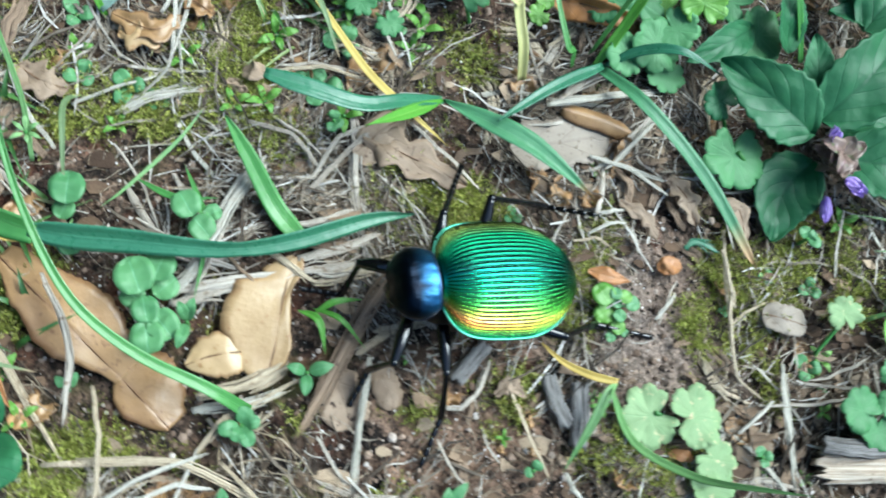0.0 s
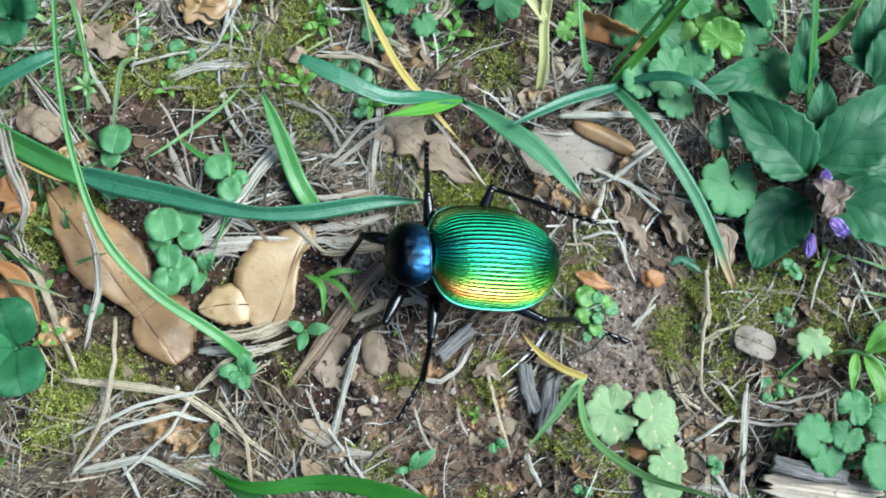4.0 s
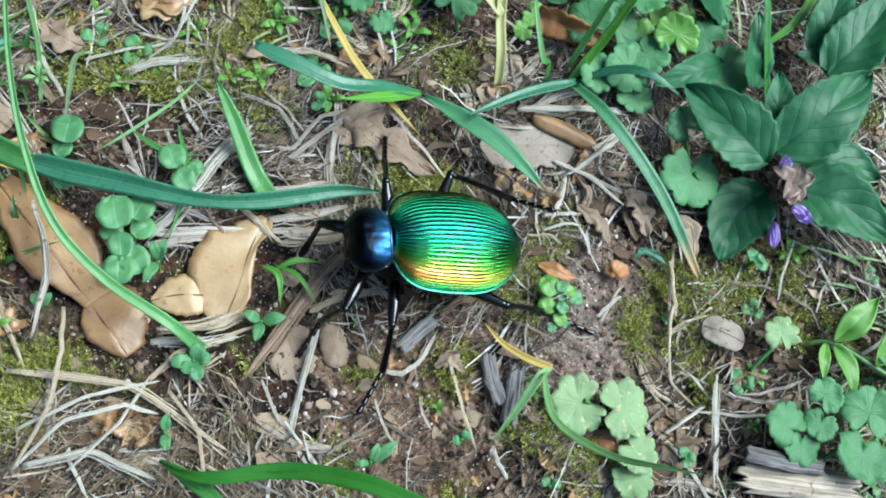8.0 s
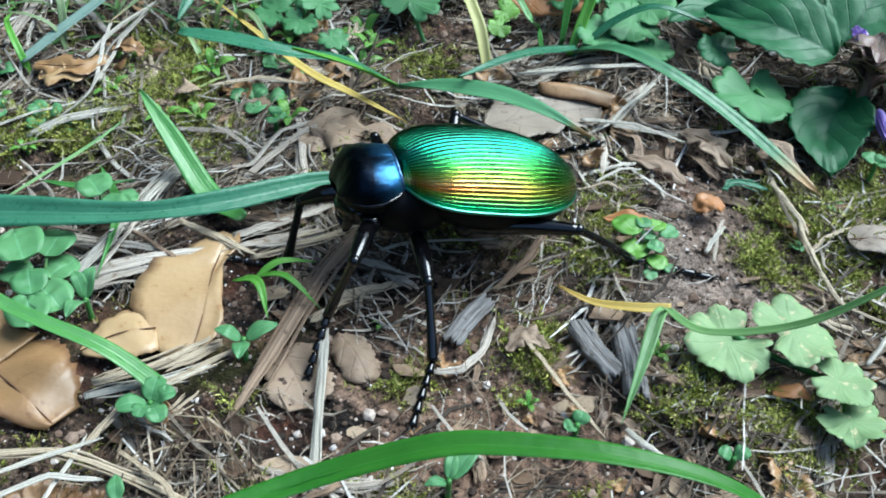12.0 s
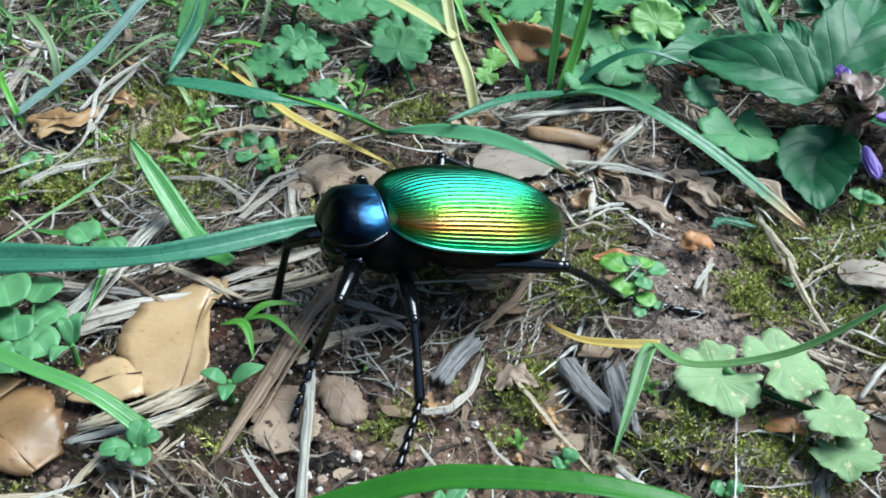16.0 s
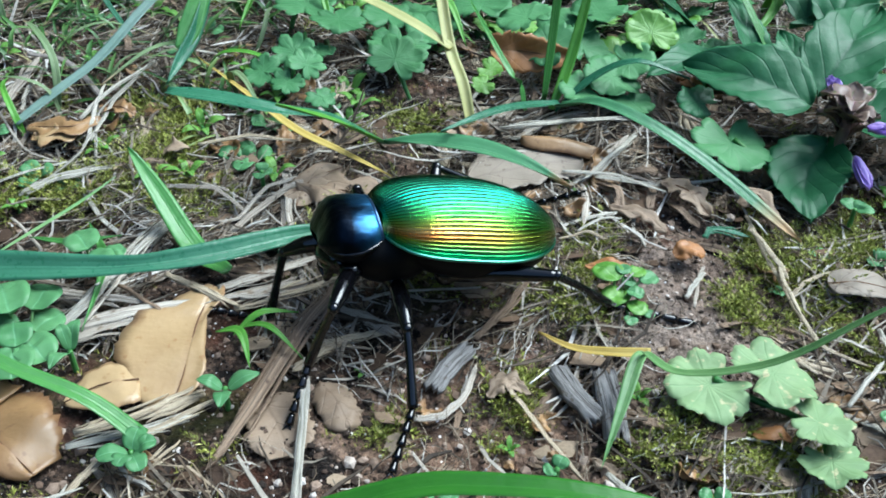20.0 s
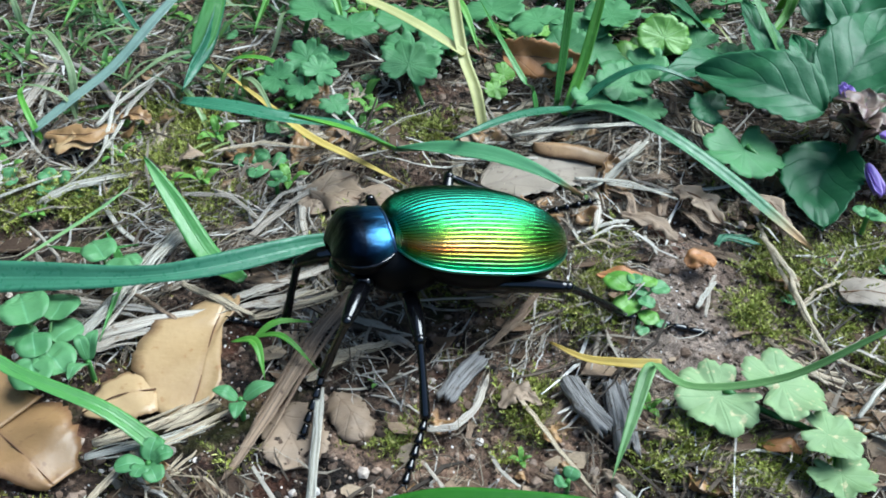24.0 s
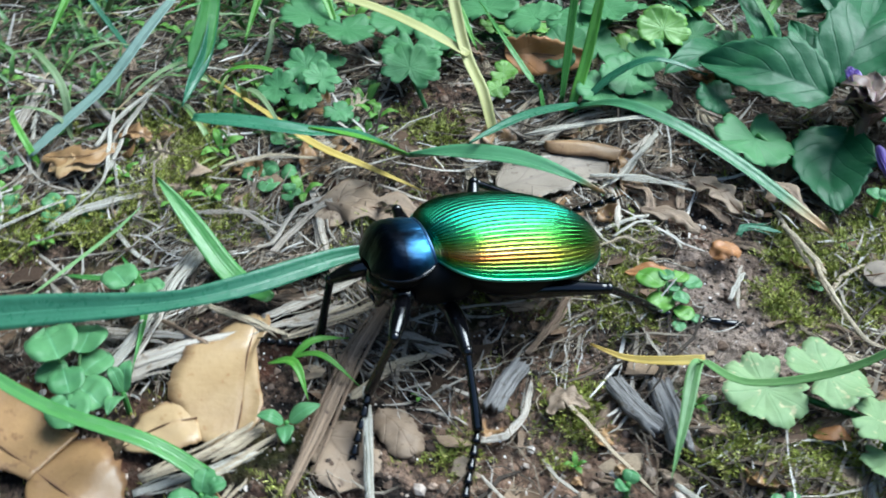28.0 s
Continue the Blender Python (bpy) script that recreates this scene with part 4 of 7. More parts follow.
# the far middle foot before it is set down again
FIRST_STEP = (27.4, 55.0, 1.5)


def motions():
    walk(ROOT, [(t, pose(*row)) for t, row in SETTLE])
    home = pose(*BODY)
    for key, (ob, (hip, tip)) in LEGS.items():
        rows = []
        for t, row in SETTLE:
            inv = pose(*row).inverted()
            foot = home @ (tip * MM)
            if key == "mid_far" and t <= 2.0:
                foot = Vector(FIRST_STEP) * MM
            want, have = inv @ foot - hip * MM, (tip - hip) * MM
            q = have.normalized().rotation_difference(want.normalized())
            rows.append((t, Matrix.LocRotScale(hip * MM, q, None)))
        walk(ob, rows)


ground()
backdrop()
ROOT = beetle()


# ---- things lying and growing on the ground, in millimetres ----
# grass blades
blade([(-32.0, 34.6, 5.2), (-26.0, 34.4, 5.2), (-19.1, 34.7, 5.0), (-6.3, 35.2, 4.5), (2.8, 37.6, 4.0), (13.5, 42.5, 3.0), (20.2, 44.6, 2.0)], 3.5, GRASS_BLUE, "broad bluish grass blade arching beside the beetle's head", cup=0.14, kind=((0.5, 1.0, 1.1, 1.1, 1.05, 0.95, 0.75, 0.6, 0.72, 0.8, 0.75, 0.6, 0.35, 0.06),) * 2, twist=(40, 26))
blade([(-31.0, 34.2, 5.0), (-36.0, 35.2, 5.6), (-42.0, 36.6, 6.2), (-50.0, 38.8, 6.4)], 3.6, GRASS, "bright grass sheath with a withered edge", cup=0.16, kind="strap", twist=(-30, -30))
blade([(-31.4, 33.0, 4.4), (-36.4, 33.6, 4.8), (-43.0, 34.6, 5.2)], 1.5, GRASS_YELLOW, "withered brown edge of a grass sheath", kind="lance")
blade([(5.0, 38.5, 0.5), (0.4, 42.7, 0.8), (-4.5, 49.0, 4.5), (-8.5, 53.6, 8.0)], 3.0, GRASS, "short upright fresh green grass blade")
blade([(23.3, 63.4, 1.9), (17.0, 59.6, 8.4), (10.3, 56.6, 11.6), (3.0, 57.2, 13.0), (-3.7, 58.4, 13.2)], 2.7, GRASS_BLUE, "bluish grass blade torn off at its end", kind=((0.5, 0.7, 0.8, 0.85, 0.9, 0.95, 1.0, 1.0, 0.55),) * 2, cup=0.1)
blade([(-8.0, 75.2, 4.2), (-6.6, 79.2, 5.8), (-4.6, 83.6, 8.2), (-3.0, 91.0, 13.0), (-2.4, 99.0, 20.0)], 2.0, GRASS_BLUE, "bluish grass blade hanging over litter", kind="lance", twist=(40, 60))
blade([(-6.6, 81.0, 6.4), (-5.0, 85.0, 9.6), (-3.6, 90.0, 14.0), (-2.6, 96.0, 22.0)], 3.2, GRASS, "broad upright green grass blade at the back", twist=(30, 50))
blade([(23.5, 63.5, 1.9), (17.2, 57.2, 9.6), (10.7, 51.8, 15.4)], 2.1, GRASS_LIME, "narrow fresh grass blade", kind="lance")
blade([(23.3, 63.4, 1.9), (29.3, 60.3, 4.2), (36.2, 57.2, 5.2), (41.8, 53.6, 5.2), (47.4, 50.0, 4.0)], 3.5, GRASS_TIP, "grass blade drying to straw at its end", kind="lance", cup=0.15)
blade([(49.0, 73.5, 2.0), (40.0, 67.0, 5.0), (31.0, 59.2, 6.5)], 2.0, GRASS_BLUE, "bluish grass blade bent low")
blade([(48.1, 74.0, 0.6), (51.0, 79.0, 6.0), (53.5, 84.0, 14.0), (55.5, 88.0, 22.0)], 1.7, GRASS_LIME, "upright green grass blade")
blade([(48.6, 73.5, 0.6), (54.0, 75.5, 5.0), (60.0, 75.0, 8.0), (67.5, 72.7, 6.5)], 1.9, GRASS_BLUE, "bluish grass blade arching over ivy leaves", kind="lance")
blade([(48.8, 72.6, 2.0), (53.2, 67.0, 6.0), (59.6, 61.1, 6.0), (67.3, 54.2, 3.5), (76.0, 43.3, 0.3)], 2.3, GRASS_TIP, "long arching grass blade with a withered tip", kind="strap", cup=0.2)
blade([(44.0, 73.0, 1.0), (43.0, 74.0, 5.0), (41.5, 73.0, 7.3), (38.5, 80.0, 10.0), (36.0, 90.0, 11.0)], 1.1, GRASS, "thin bent grass stem")
blade([(47.0, 76.0, 1.0), (47.5, 77.0, 12.0), (48.0, 78.0, 28.0), (48.0, 78.5, 42.0)], 1.7, GRASS, "upright narrow grass blade", twist=(60,60))
blade([(-0.2, 13.5, 0.8), (-5.7, 15.7, 4.5), (-15.6, 19.2, 7.0), (-24.1, 24.8, 10.0), (-30.7, 34.3, 13.0), (-35.2, 44.6, 17.0), (-38.5, 56.1, 22.0)], 2.0, GRASS, "very long narrow grass blade bowing over dead leaves", kind="taper")
blade([(-33.8, 45.1, 2.0), (-35.0, 51.3, 8.0), (-37.2, 56.6, 15.0), (-39.0, 60.6, 20.0)], 0.7, GRASS_SOFT, "thin seed stem of grass", kind="strap")
blade([(-29.0, 70.5, 0.4), (-24.4, 76.0, 2.2), (-19.2, 82.2, 4.2), (-13.4, 92.4, 7.8), (-9.0, 103.0, 9.0)], 1.9, GRASS_GREY, "bluish grass blade leaning away", kind="strap")
blade([(-1.5, -3.6, 1.0), (2.2, -4.8, 5.0), (7.0, -4.6, 7.2), (16.2, -1.8, 8.6), (25.8, -1.6, 12.6), (32.0, -2.6, 14.4), (41.0, -4.5, 15.4), (50.0, -6.0, 13.0), (58.0, -7.5, 6.0), (62.0, -8.0, -1.0)], 2.4, GRASS_DEEP, "broad fresh grass blade close to the lens", kind="lance", n=44)
blade([(100.0, 0.0, 16.0), (86.0, -3.0, 20.0), (76.0, -8.0, 18.0), (66.0, -16.0, 8.0)], 3.0, GRASS_DEEP, "broad fresh grass blade close to the lens", kind="lance")
blade([(41.0, 27.6, 0.8), (44.5, 25.0, 1.0), (48.5, 23.3, 2.0), (52.5, 22.6, 2.6)], 1.2, GRASS_YELLOW, "yellowed grass stem lying on soil", kind=((0.15, 0.5, 0.75, 0.9, 1.0, 1.0, 0.9), (0.15, 0.5, 0.75, 0.9, 1.0, 1.0, 0.9)), cup=0.2, twist=(0, 15))
blade([(52.5, 22.4, 2.4), (50.5, 20.5, 4.0), (48.0, 15.0, 3.0), (45.2, 9.0, 0.4)], 1.5, GRASS_SOFT, "pale grass leaf bending to the soil", kind="lance")
blade([(52.0, 22.0, 2.6), (50.8, 19.5, 6.0), (52.5, 13.0, 10.0), (58.8, 8.8, 16.0), (65.0, 7.5, 23.0), (69.0, 7.0, 27.0)], 1.2, GRASS_SOFT, "curved grass stem rising over ivy leaves", kind="lance")
blade([(35.7, 69.4, 1.0), (34.6, 73.0, 5.4), (32.9, 78.8, 8.1), (31.6, 86.0, 14.0), (30.6, 94.0, 21.0)], 1.7, GRASS_STALK, "thick yellow-green grass stalk", kind="strap", cup=0.3)
blade([(33.2, 78.4, 8.3), (28.0, 81.8, 10.2), (22.0, 86.0, 11.5), (16.7, 89.1, 12.2), (6.0, 96.0, 12.6)], 1.9, GRASS_STALK, "dry yellow grass blade leaning off a stalk", kind="strap")
blade([(24.5, 56.5, 1.2), (17.3, 61.5, 2.0), (10.9, 66.8, 2.0), (2.6, 77.0, 1.8), (-6.8, 88.8, 1.4)], 1.3, GRASS_YELLOW, "yellow straw-like grass blade", kind="lance")
blade([(-12.0, 57.0, 1.0), (-15.0, 51.0, 1.5), (-21.0, 43.0, 1.5), (-24.0, 40.0, 1.0)], 0.6, GRASS_SOFT, "short yellow-green grass leaf", kind="lance")
blade([(-13.5, 48.0, 0.6), (-10.0, 41.0, 1.5), (-9.0, 36.0, 2.0), (-9.5, 28.0, 1.2)], 1.2, GRASS, "thin grass leaf among straw", kind="lance")
blade([(-20.0, 45.0, 0.6), (-14.0, 42.5, 2.0), (-8.0, 43.0, 2.5)], 1.0, GRASS, "thin grass leaf among straw", kind="lance")
blade([(7.0, 28.0, 0.5), (10.0, 30.0, 2.0), (14.0, 31.0, 1.0)], 1.0, GRASS_LIME, "small curled grass leaf", kind="lance")
blade([(5.0, 28.5, 0.5), (8.0, 27.0, 2.0), (9.5, 22.5, 0.8)], 1.1, GRASS_LIME, "small curled grass leaf", kind="lance")
blade([(7.0, 29.0, 0.5), (11.0, 27.5, 2.4), (15.0, 24.0, 0.8)], 0.8, GRASS_LIME, "small curled grass leaf", kind="lance")
blade([(84.0, 80.0, 2.0), (80.0, 86.0, 9.0), (76.0, 94.0, 15.0), (70.0, 104.0, 20.0)], 1.3, GRASS, "thin upright grass stem behind herbs", kind="strap")
blade([(100.0, 82.0, 2.0), (98.0, 92.0, 9.0), (98.0, 104.0, 15.0)], 1.6, GRASS, "thin upright grass stem behind herbs", kind="strap")
blade([(-40.0, 19.0, 3.0), (-34.9, 16.6, 4.0), (-30.3, 11.0, 3.0)], 2.6, OAK_RUST, "brown withered grass leaf", kind="lance")
# straws
straw([(39.5, 64.6, 3.6), (49.0, 68.0, 2.5), (59.5, 71.0, 1.0)], 0.43, STRAW_WHITE, "bleached white straw beside a grass clump")
dead_leaf([(42.6, 65.2, 1.8), (49.0, 64.4, 1.6), (55.2, 63.4, 0.2)], 3.2, OAK_BROWN, "brown rolled grass sheath with a pale end", kind="torn", cup=-0.32, stalk=False, ragged=0.08, wave=0.03)
straw([(14.1, 37.8, -0.4), (11.3, 47.8, -0.2), (9.7, 61.5, -0.2)], 0.43, None, "pale flat straw under the beetle's head")
straw([(15.7, 22.4, 2.6), (15.5, 16.1, 0.2), (15.4, 9.6, -0.8), (15.2, -2.0, -1.2)], 0.42, STRAW_WHITE, "long bleached straw by the front foot")
straw([(18.6, 36.0, 0.6), (15.6, 31.2, 0.4), (11.9, 22.3, 0.0), (9.4, 16.1, -0.2), (6.6, 10.0, -0.4)], 0.78, STRAW_BROWN, "flattened brown dry stem with loose fibres")
straw([(21.1, 29.0, -0.4), (16.8, 25.6, 0.0), (13.8, 23.0, -0.2)], 0.5, STRAW_BUFF, "forked pale straw lying on the soil")
straw([(-25.8, 4.2, 1.0), (-9.3, 6.2, 1.0), (-1.0, 3.4, 0.5), (7.7, -0.3, 0.0)], 0.42, STRAW_BUFF, "bent pale straw on the soil")
straw([(-20.7, -9.1, 1.0), (-15.7, -0.7, 1.5), (-8.4, 3.0, 1.5), (-3.4, 2.9, 1.0)], 0.34, STRAW_WHITE, "bent pale straw on the soil")
straw([(-21.1, 15.2, 1.0), (-18.9, 8.6, 3.0), (-18.2, 0.4, 3.0), (-20.7, -9.1, 1.0)], 0.35, STRAW_BUFF, "thin bent straw over litter")
straw([(-19.6, -8.0, 0.0), (-11.5, -4.3, 0.5), (-1.0, -6.2, 0.5)], 0.5, STRAW_WHITE, "broad pale straw on litter")
straw([(-22.0, -3.6, 0.6), (-14.0, 3.0, 1.4), (-4.6, 7.8, 0.8)], 0.3, STRAW_WHITE, "thin bleached straw on litter")
straw([(-13.6, -7.4, 0.4), (-8.6, 0.6, 1.2), (-6.2, 8.2, 0.6)], 0.26, STRAW_WHITE, "thin bleached straw on litter")
straw([(-3.0, 6.4, 0.4), (2.6, 1.6, 1.6), (5.4, -5.2, 0.4)], 0.3, STRAW_BUFF, "thin pale straw on litter")
straw([(-46.1, 41.6, 6.0), (-41.0, 33.2, 8.0), (-36.5, 27.4, 8.0), (-36.4, 23.1, 6.0)], 0.55, None, "tan dry stem hanging over the soil")
straw([(-44.9, 48.7, 1.0), (-37.6, 43.0, 1.0), (-31.5, 37.1, 1.0), (-26.8, 32.1, 0.0)], 0.39, None, "dry straw lying on the soil")
straw([(-40.1, 22.3, 0.0), (-33.8, 18.4, 0.5), (-23.2, 4.5, 0.0)], 0.47, STRAW_BUFF, "dry straw lying on the soil")
straw([(-29.5, 28.9, 4.0), (-25.6, 23.0, 5.0), (-23.8, 17.6, 4.0), (-24.0, 9.3, 1.0)], 0.39, None, "grey frayed straw across a dead leaf")
straw([(-8.6, 36.7, 0.2), (-5.9, 44.0, 0.5), (-2.2, 51.5, 0.2)], 0.62, STRAW_WHITE, "pale flat straw among litter")
straw([(-13.6, 29.2, 0.0), (-5.0, 31.6, 0.5), (4.5, 34.0, 0.2)], 0.75, STRAW_ONE, "broad grey straw lying on the soil")
straw([(-12.6, 27.4, -0.2), (-7.0, 29.6, 0.2), (-2.6, 31.6, 0.0)], 0.6, STRAW_ONE, "dry straw lying on the soil")
straw([(-0.9, 48.0, -0.2), (4.9, 48.9, 0.4), (8.1, 55.7, 0.4), (13.2, 58.8, 0.0)], 0.35, None, "dry straw lying on the soil")
straw([(-1.8, 57.8, -0.2), (2.5, 55.4, 0.0), (6.0, 52.4, -0.2)], 0.27, None, "dry straw lying on the soil")
straw([(18.8, 59.8, 0.0), (25.6, 54.4, 0.5), (30.5, 50.3, 0.0)], 0.31, None, "tan dry stem behind the beetle")
straw([(50.3, 58.5, 0.0), (55.1, 57.2, 0.0), (61.0, 56.0, -0.2)], 0.35, STRAW_WHITE, "bleached straw piece on soil")
straw([(50.9, 58.2, 0.0), (55.0, 63.2, 0.5), (58.5, 67.3, 0.5)], 0.31, None, "grey straw piece on soil")
straw([(55.9, 65.2, 0.0), (55.8, 59.4, 0.0), (60.3, 56.5, 0.0)], 0.31, None, "grey straw piece on soil")
straw([(70.7, 49.1, 0.2), (70.8, 40.4, 0.5), (71.7, 31.8, 0.3), (72.9, 25.3, 0.4), (77.3, 22.3, 0.2)], 0.26, STRAW_BUFF, "thin bent grey straw on soil")
straw([(80.6, 28.6, 0.0), (81.1, 19.3, 0.5), (81.6, 9.2, 1.0)], 0.39, STRAW_WHITE, "straight pale straw on soil")
straw([(76.5, 21.6, 0.0), (86.1, 22.7, 0.5), (91.2, 24.1, 0.2)], 0.27, None, "thin brown stem on soil")
straw([(64.2, 45.3, -0.2), (65.9, 46.7, 0.0), (70.3, 45.3, -0.2)], 0.39, GRASS_BLUE, "small green grass scrap")
straw([(92.4, 55.3, 0.0), (90.3, 47.6, 0.5), (90.1, 43.5, 0.0)], 0.23, STRAW_WHITE, "thin pale straw standing askew")
straw([(36.8, 20.6, 0.2), (38.6, 16.6, 0.4), (41.4, 11.4, 0.3), (43.6, 7.6, 0.1)], 0.3, STRAW_BUFF, "thin bent dry stalk on the soil")
straw([(26.6, 12.1, -0.4), (28.6, 8.9, -0.2), (31.6, 5.6, -0.4)], 0.23, None, "thin curled rootlet on soil")
straw([(60.2, 32.7, -0.4), (61.8, 37.9, -0.3), (63.1, 39.9, -0.4)], 0.25, None, "short pale straw on soil")
straw([(-6.3, 7.4, 0.0), (-3.3, 12.4, 0.5), (7.3, 19.3, 0.5)], 0.39, STRAW_BUFF, "pale straw beside a dead leaf")
straw([(-7.4, 15.0, 0.0), (-1.1, 17.4, 0.2), (4.2, 21.3, 0.0)], 0.47, STRAW_BUFF, "dry straw beside a dead leaf")
straw([(-23.9, 50.2, -0.4), (-18.6, 43.8, -0.2), (-15.7, 37.9, -0.4)], 0.23, None, "thin curled rootlet on soil")
straw([(-30.6, 55.1, 0.0), (-25.1, 58.5, 0.5), (-19.4, 61.1, 0.5)], 0.28, STRAW_WHITE, "pale forked straw on litter")
straw([(-21.3, 57.8, 0.0), (-17.9, 62.4, 1.0), (-17.4, 67.7, 1.0)], 0.28, STRAW_WHITE, "pale forked straw on litter")
straw([(-2.0, 66.0, 0.0), (3.5, 67.1, 0.4), (10.6, 66.7, 0.0)], 0.31, None, "curved pale straw on soil")
straw([(-15.5, 60.0, 0.0), (-17.7, 72.4, 1.0), (-12.7, 86.9, 1.0)], 0.28, STRAW_WHITE, "pale forked straw on litter")
straw([(-32.9, 75.5, 0.0), (-30.4, 88.5, 1.0)], 0.55, None, "pale dry stem on litter")
straw([(-32.4, 89.4, 1.0), (-25.7, 86.8, 1.0), (-18.9, 78.6, 0.0)], 0.39, BARK, "brown bent stem on litter")
for a, b, r, mat in (((-8.3, 37.0, 1.6), (-12.8, 28.3, 0.6), 0.6, STRAW_WHITE), ((-7.0, 38.4, 1.0), (-10.4, 29.0, 0.8), 0.34, STRAW_ONE), ((-2.2, 38.2, 0.6), (7.1, 32.7, 0.4), 0.45, STRAW_BUFF), ((4.1, 36.0, 0.2), (15.9, 41.5, 0.3), 0.6, STRAW_ONE), ((5.0, 34.4, 0.2), (14.8, 36.9, 0.2), 0.7, STRAW_ONE), ((6.4, 32.9, 0.0), (18.8, 37.9, 0.4), 0.5, STRAW_BUFF), ((-7.4, 36.6, 0.4), (-1.0, 31.5, 0.6), 0.3, STRAW_BROWN), ((4.7, 20.5, -0.4), (-3.1, 16.0, 0.0), 0.5, STRAW_BUFF), ((-7.6, 13.0, 0.2), (4.9, 16.9, 0.2), 0.42, STRAW_WHITE), ((-16.0, 35.8, 0.2), (-4.0, 33.6, 0.3), 0.5, STRAW_ONE), ((4.6, 39.4, 0.2), (12.6, 38.2, 0.3), 0.5, STRAW_BROWN), ((2.0, 40.8, 0.2), (11.6, 44.6, 0.2), 0.42, STRAW_ONE)):
    mid_ = [(p_ + q_) / 2 + d_ for p_, q_, d_ in zip(a, b, (0.3, -0.4, 0.35))]
    straw([a, mid_, b], r, mat, "weathered straw lying between dead leaves")
# chips of wood and bark
straw([(28.8, 20.8, -0.6), (30.8, 23.6, -0.2), (33.2, 26.9, -0.6)], 1.0, GREY_WOOD, "weathered grey splinter of wood", name="wood_splinter")
straw([(42.6, 22.9, 0.0), (44.0, 19.0, 0.4), (46.1, 15.9, 0.0)], 1.1, GREY_WOOD, "grey bark chip on soil", name="bark_chip")
straw([(47.5, 13.0, 0.0), (47.8, 17.6, 0.4), (47.6, 22.2, 0.0)], 1.2, GREY_WOOD, "grey bark chip on soil", name="bark_chip")
straw([(86.3, 13.2, 0.2), (94.9, 13.9, 1.0), (104.7, 14.9, 1.2)], 2.2, PALE_WOOD, "short splintered piece of pale wood", name="wood_piece")
straw([(85.6, 16.4, 2.6), (90.2, 16.1, 3.4), (98.4, 16.7, 3.0)], 1.2, GREY_WOOD, "strip of grey bark on pale wood", name="bark_strip")
# dead leaves
dead_leaf([(11.8, 56.5, -0.2), (18.9, 54.1, 0.5), (28.4, 50.8, -0.2)], 7.5, OAK_GREY, "greyish brown dead leaf behind the beetle", kind="oak")
dead_leaf([(11.9, 52.0, -0.4), (13.6, 56.7, 0.4), (17.7, 60.6, -0.2)], 4.5, OAK_GREY, "greyish brown dead leaf", kind="torn")
dead_leaf([(35.0, 58.0, -0.5), (42.6, 60.0, 0.2), (51.0, 62.6, -0.4)], 8.0, OAK_PALE, "flat grey dead leaf", kind="torn", ragged=0.2, wave=0.05, stalk=False)
dead_leaf([(39.2, 81.6, 6.4), (45.0, 81.6, 5.8), (51.8, 81.2, 4.8)], 6.2, OAK_RUST, "curled rusty dead leaf on edge", kind=((0.7,0.9,0.9,0.8,0.6,0.4),(0.2,0.9,1.0,0.9,0.6,0.2)), twist=(65,60), cup=0.15)
dead_leaf([(61.3, 56.7, 0.0), (64.0, 53.6, 0.8), (66.0, 49.3, 0.0)], 4.5, OAK_GREY, "small tan dead leaf", kind="oak")
dead_leaf([(10.6, 20.4, -1.5), (12.6, 16.8, -1.1), (14.4, 12.6, -1.4)], 6.2, OAK_GREY, "brown dead leaf scrap by the front foot", kind="torn", stalk=False, ragged=0.22, wave=0.06)
dead_leaf([(16.9, 22.3, -1.0), (18.8, 19.0, -0.5), (20.3, 15.9, -1.0)], 4.0, OAK_GREY, "rolled brown dead leaf by the front foot", kind="torn", stalk=False, cup=-0.15, ragged=0.2)
dead_leaf([(48.1, 39.9, -0.2), (51.4, 39.1, 0.5), (55.3, 38.8, -0.4)], 2.6, OAK_RUST, "orange brown leaf scrap behind the beetle", kind="lance", stalk=False)
dead_leaf([(59.8, 41.3, -0.2), (61.2, 41.9, 0.8), (63.6, 42.2, -0.2)], 3.0, OAK_RUST, "round rusty husk on soil", kind="round", stalk=False)
dead_leaf([(61.6, 13.3, 0.2), (63.8, 12.9, 1.0), (65.6, 12.8, 0.0)], 1.8, OAK_RUST, "glossy red-brown husk under ivy", kind="round", stalk=False)
dead_leaf([(34.8, 19.3, -0.4), (36.7, 20.6, 0.4), (39.4, 19.4, -0.2)], 2.4, OAK_GREY, "small tan scrap of leaf", kind="oak", stalk=False)
dead_leaf([(-38.7, 59.8, 0.0), (-34.7, 57.5, 1.0), (-31.3, 57.4, 0.0)], 6.0, OAK_GREY, "brown dead leaf among straw", kind="oak")
dead_leaf([(-25.8, 67.7, 0.0), (-22.0, 67.3, 1.0), (-18.0, 70.1, 0.0)], 6.0, OAK, "tan dead leaf scrap", kind="oak", stalk=False)
dead_leaf([(-44.2, 41.9, 0.5), (-40.5, 41.6, 1.5), (-37.3, 40.4, 0.5)], 4.5, OAK_GREY, "curled grey dead leaf", kind="torn")
dead_leaf([(-27.3, 70.3, 0.0), (-20.9, 68.0, 1.5), (-17.1, 71.0, 0.5)], 5.0, OAK_BROWN, "reddish brown dead leaf at the back", kind="oak")
dead_leaf([(-17.8, 75.5, 0.0), (-14.5, 73.1, 1.5), (-12.6, 72.5, 0.5)], 4.2, OAK_BROWN, "brown dead leaf at the back", kind="oak")
dead_leaf([(-40.6, 18.6, 0.2), (-36.8, 15.0, 1.0), (-32.8, 11.7, 0.0)], 4.0, OAK_RUST, "brown dead leaf strip", kind="lance")
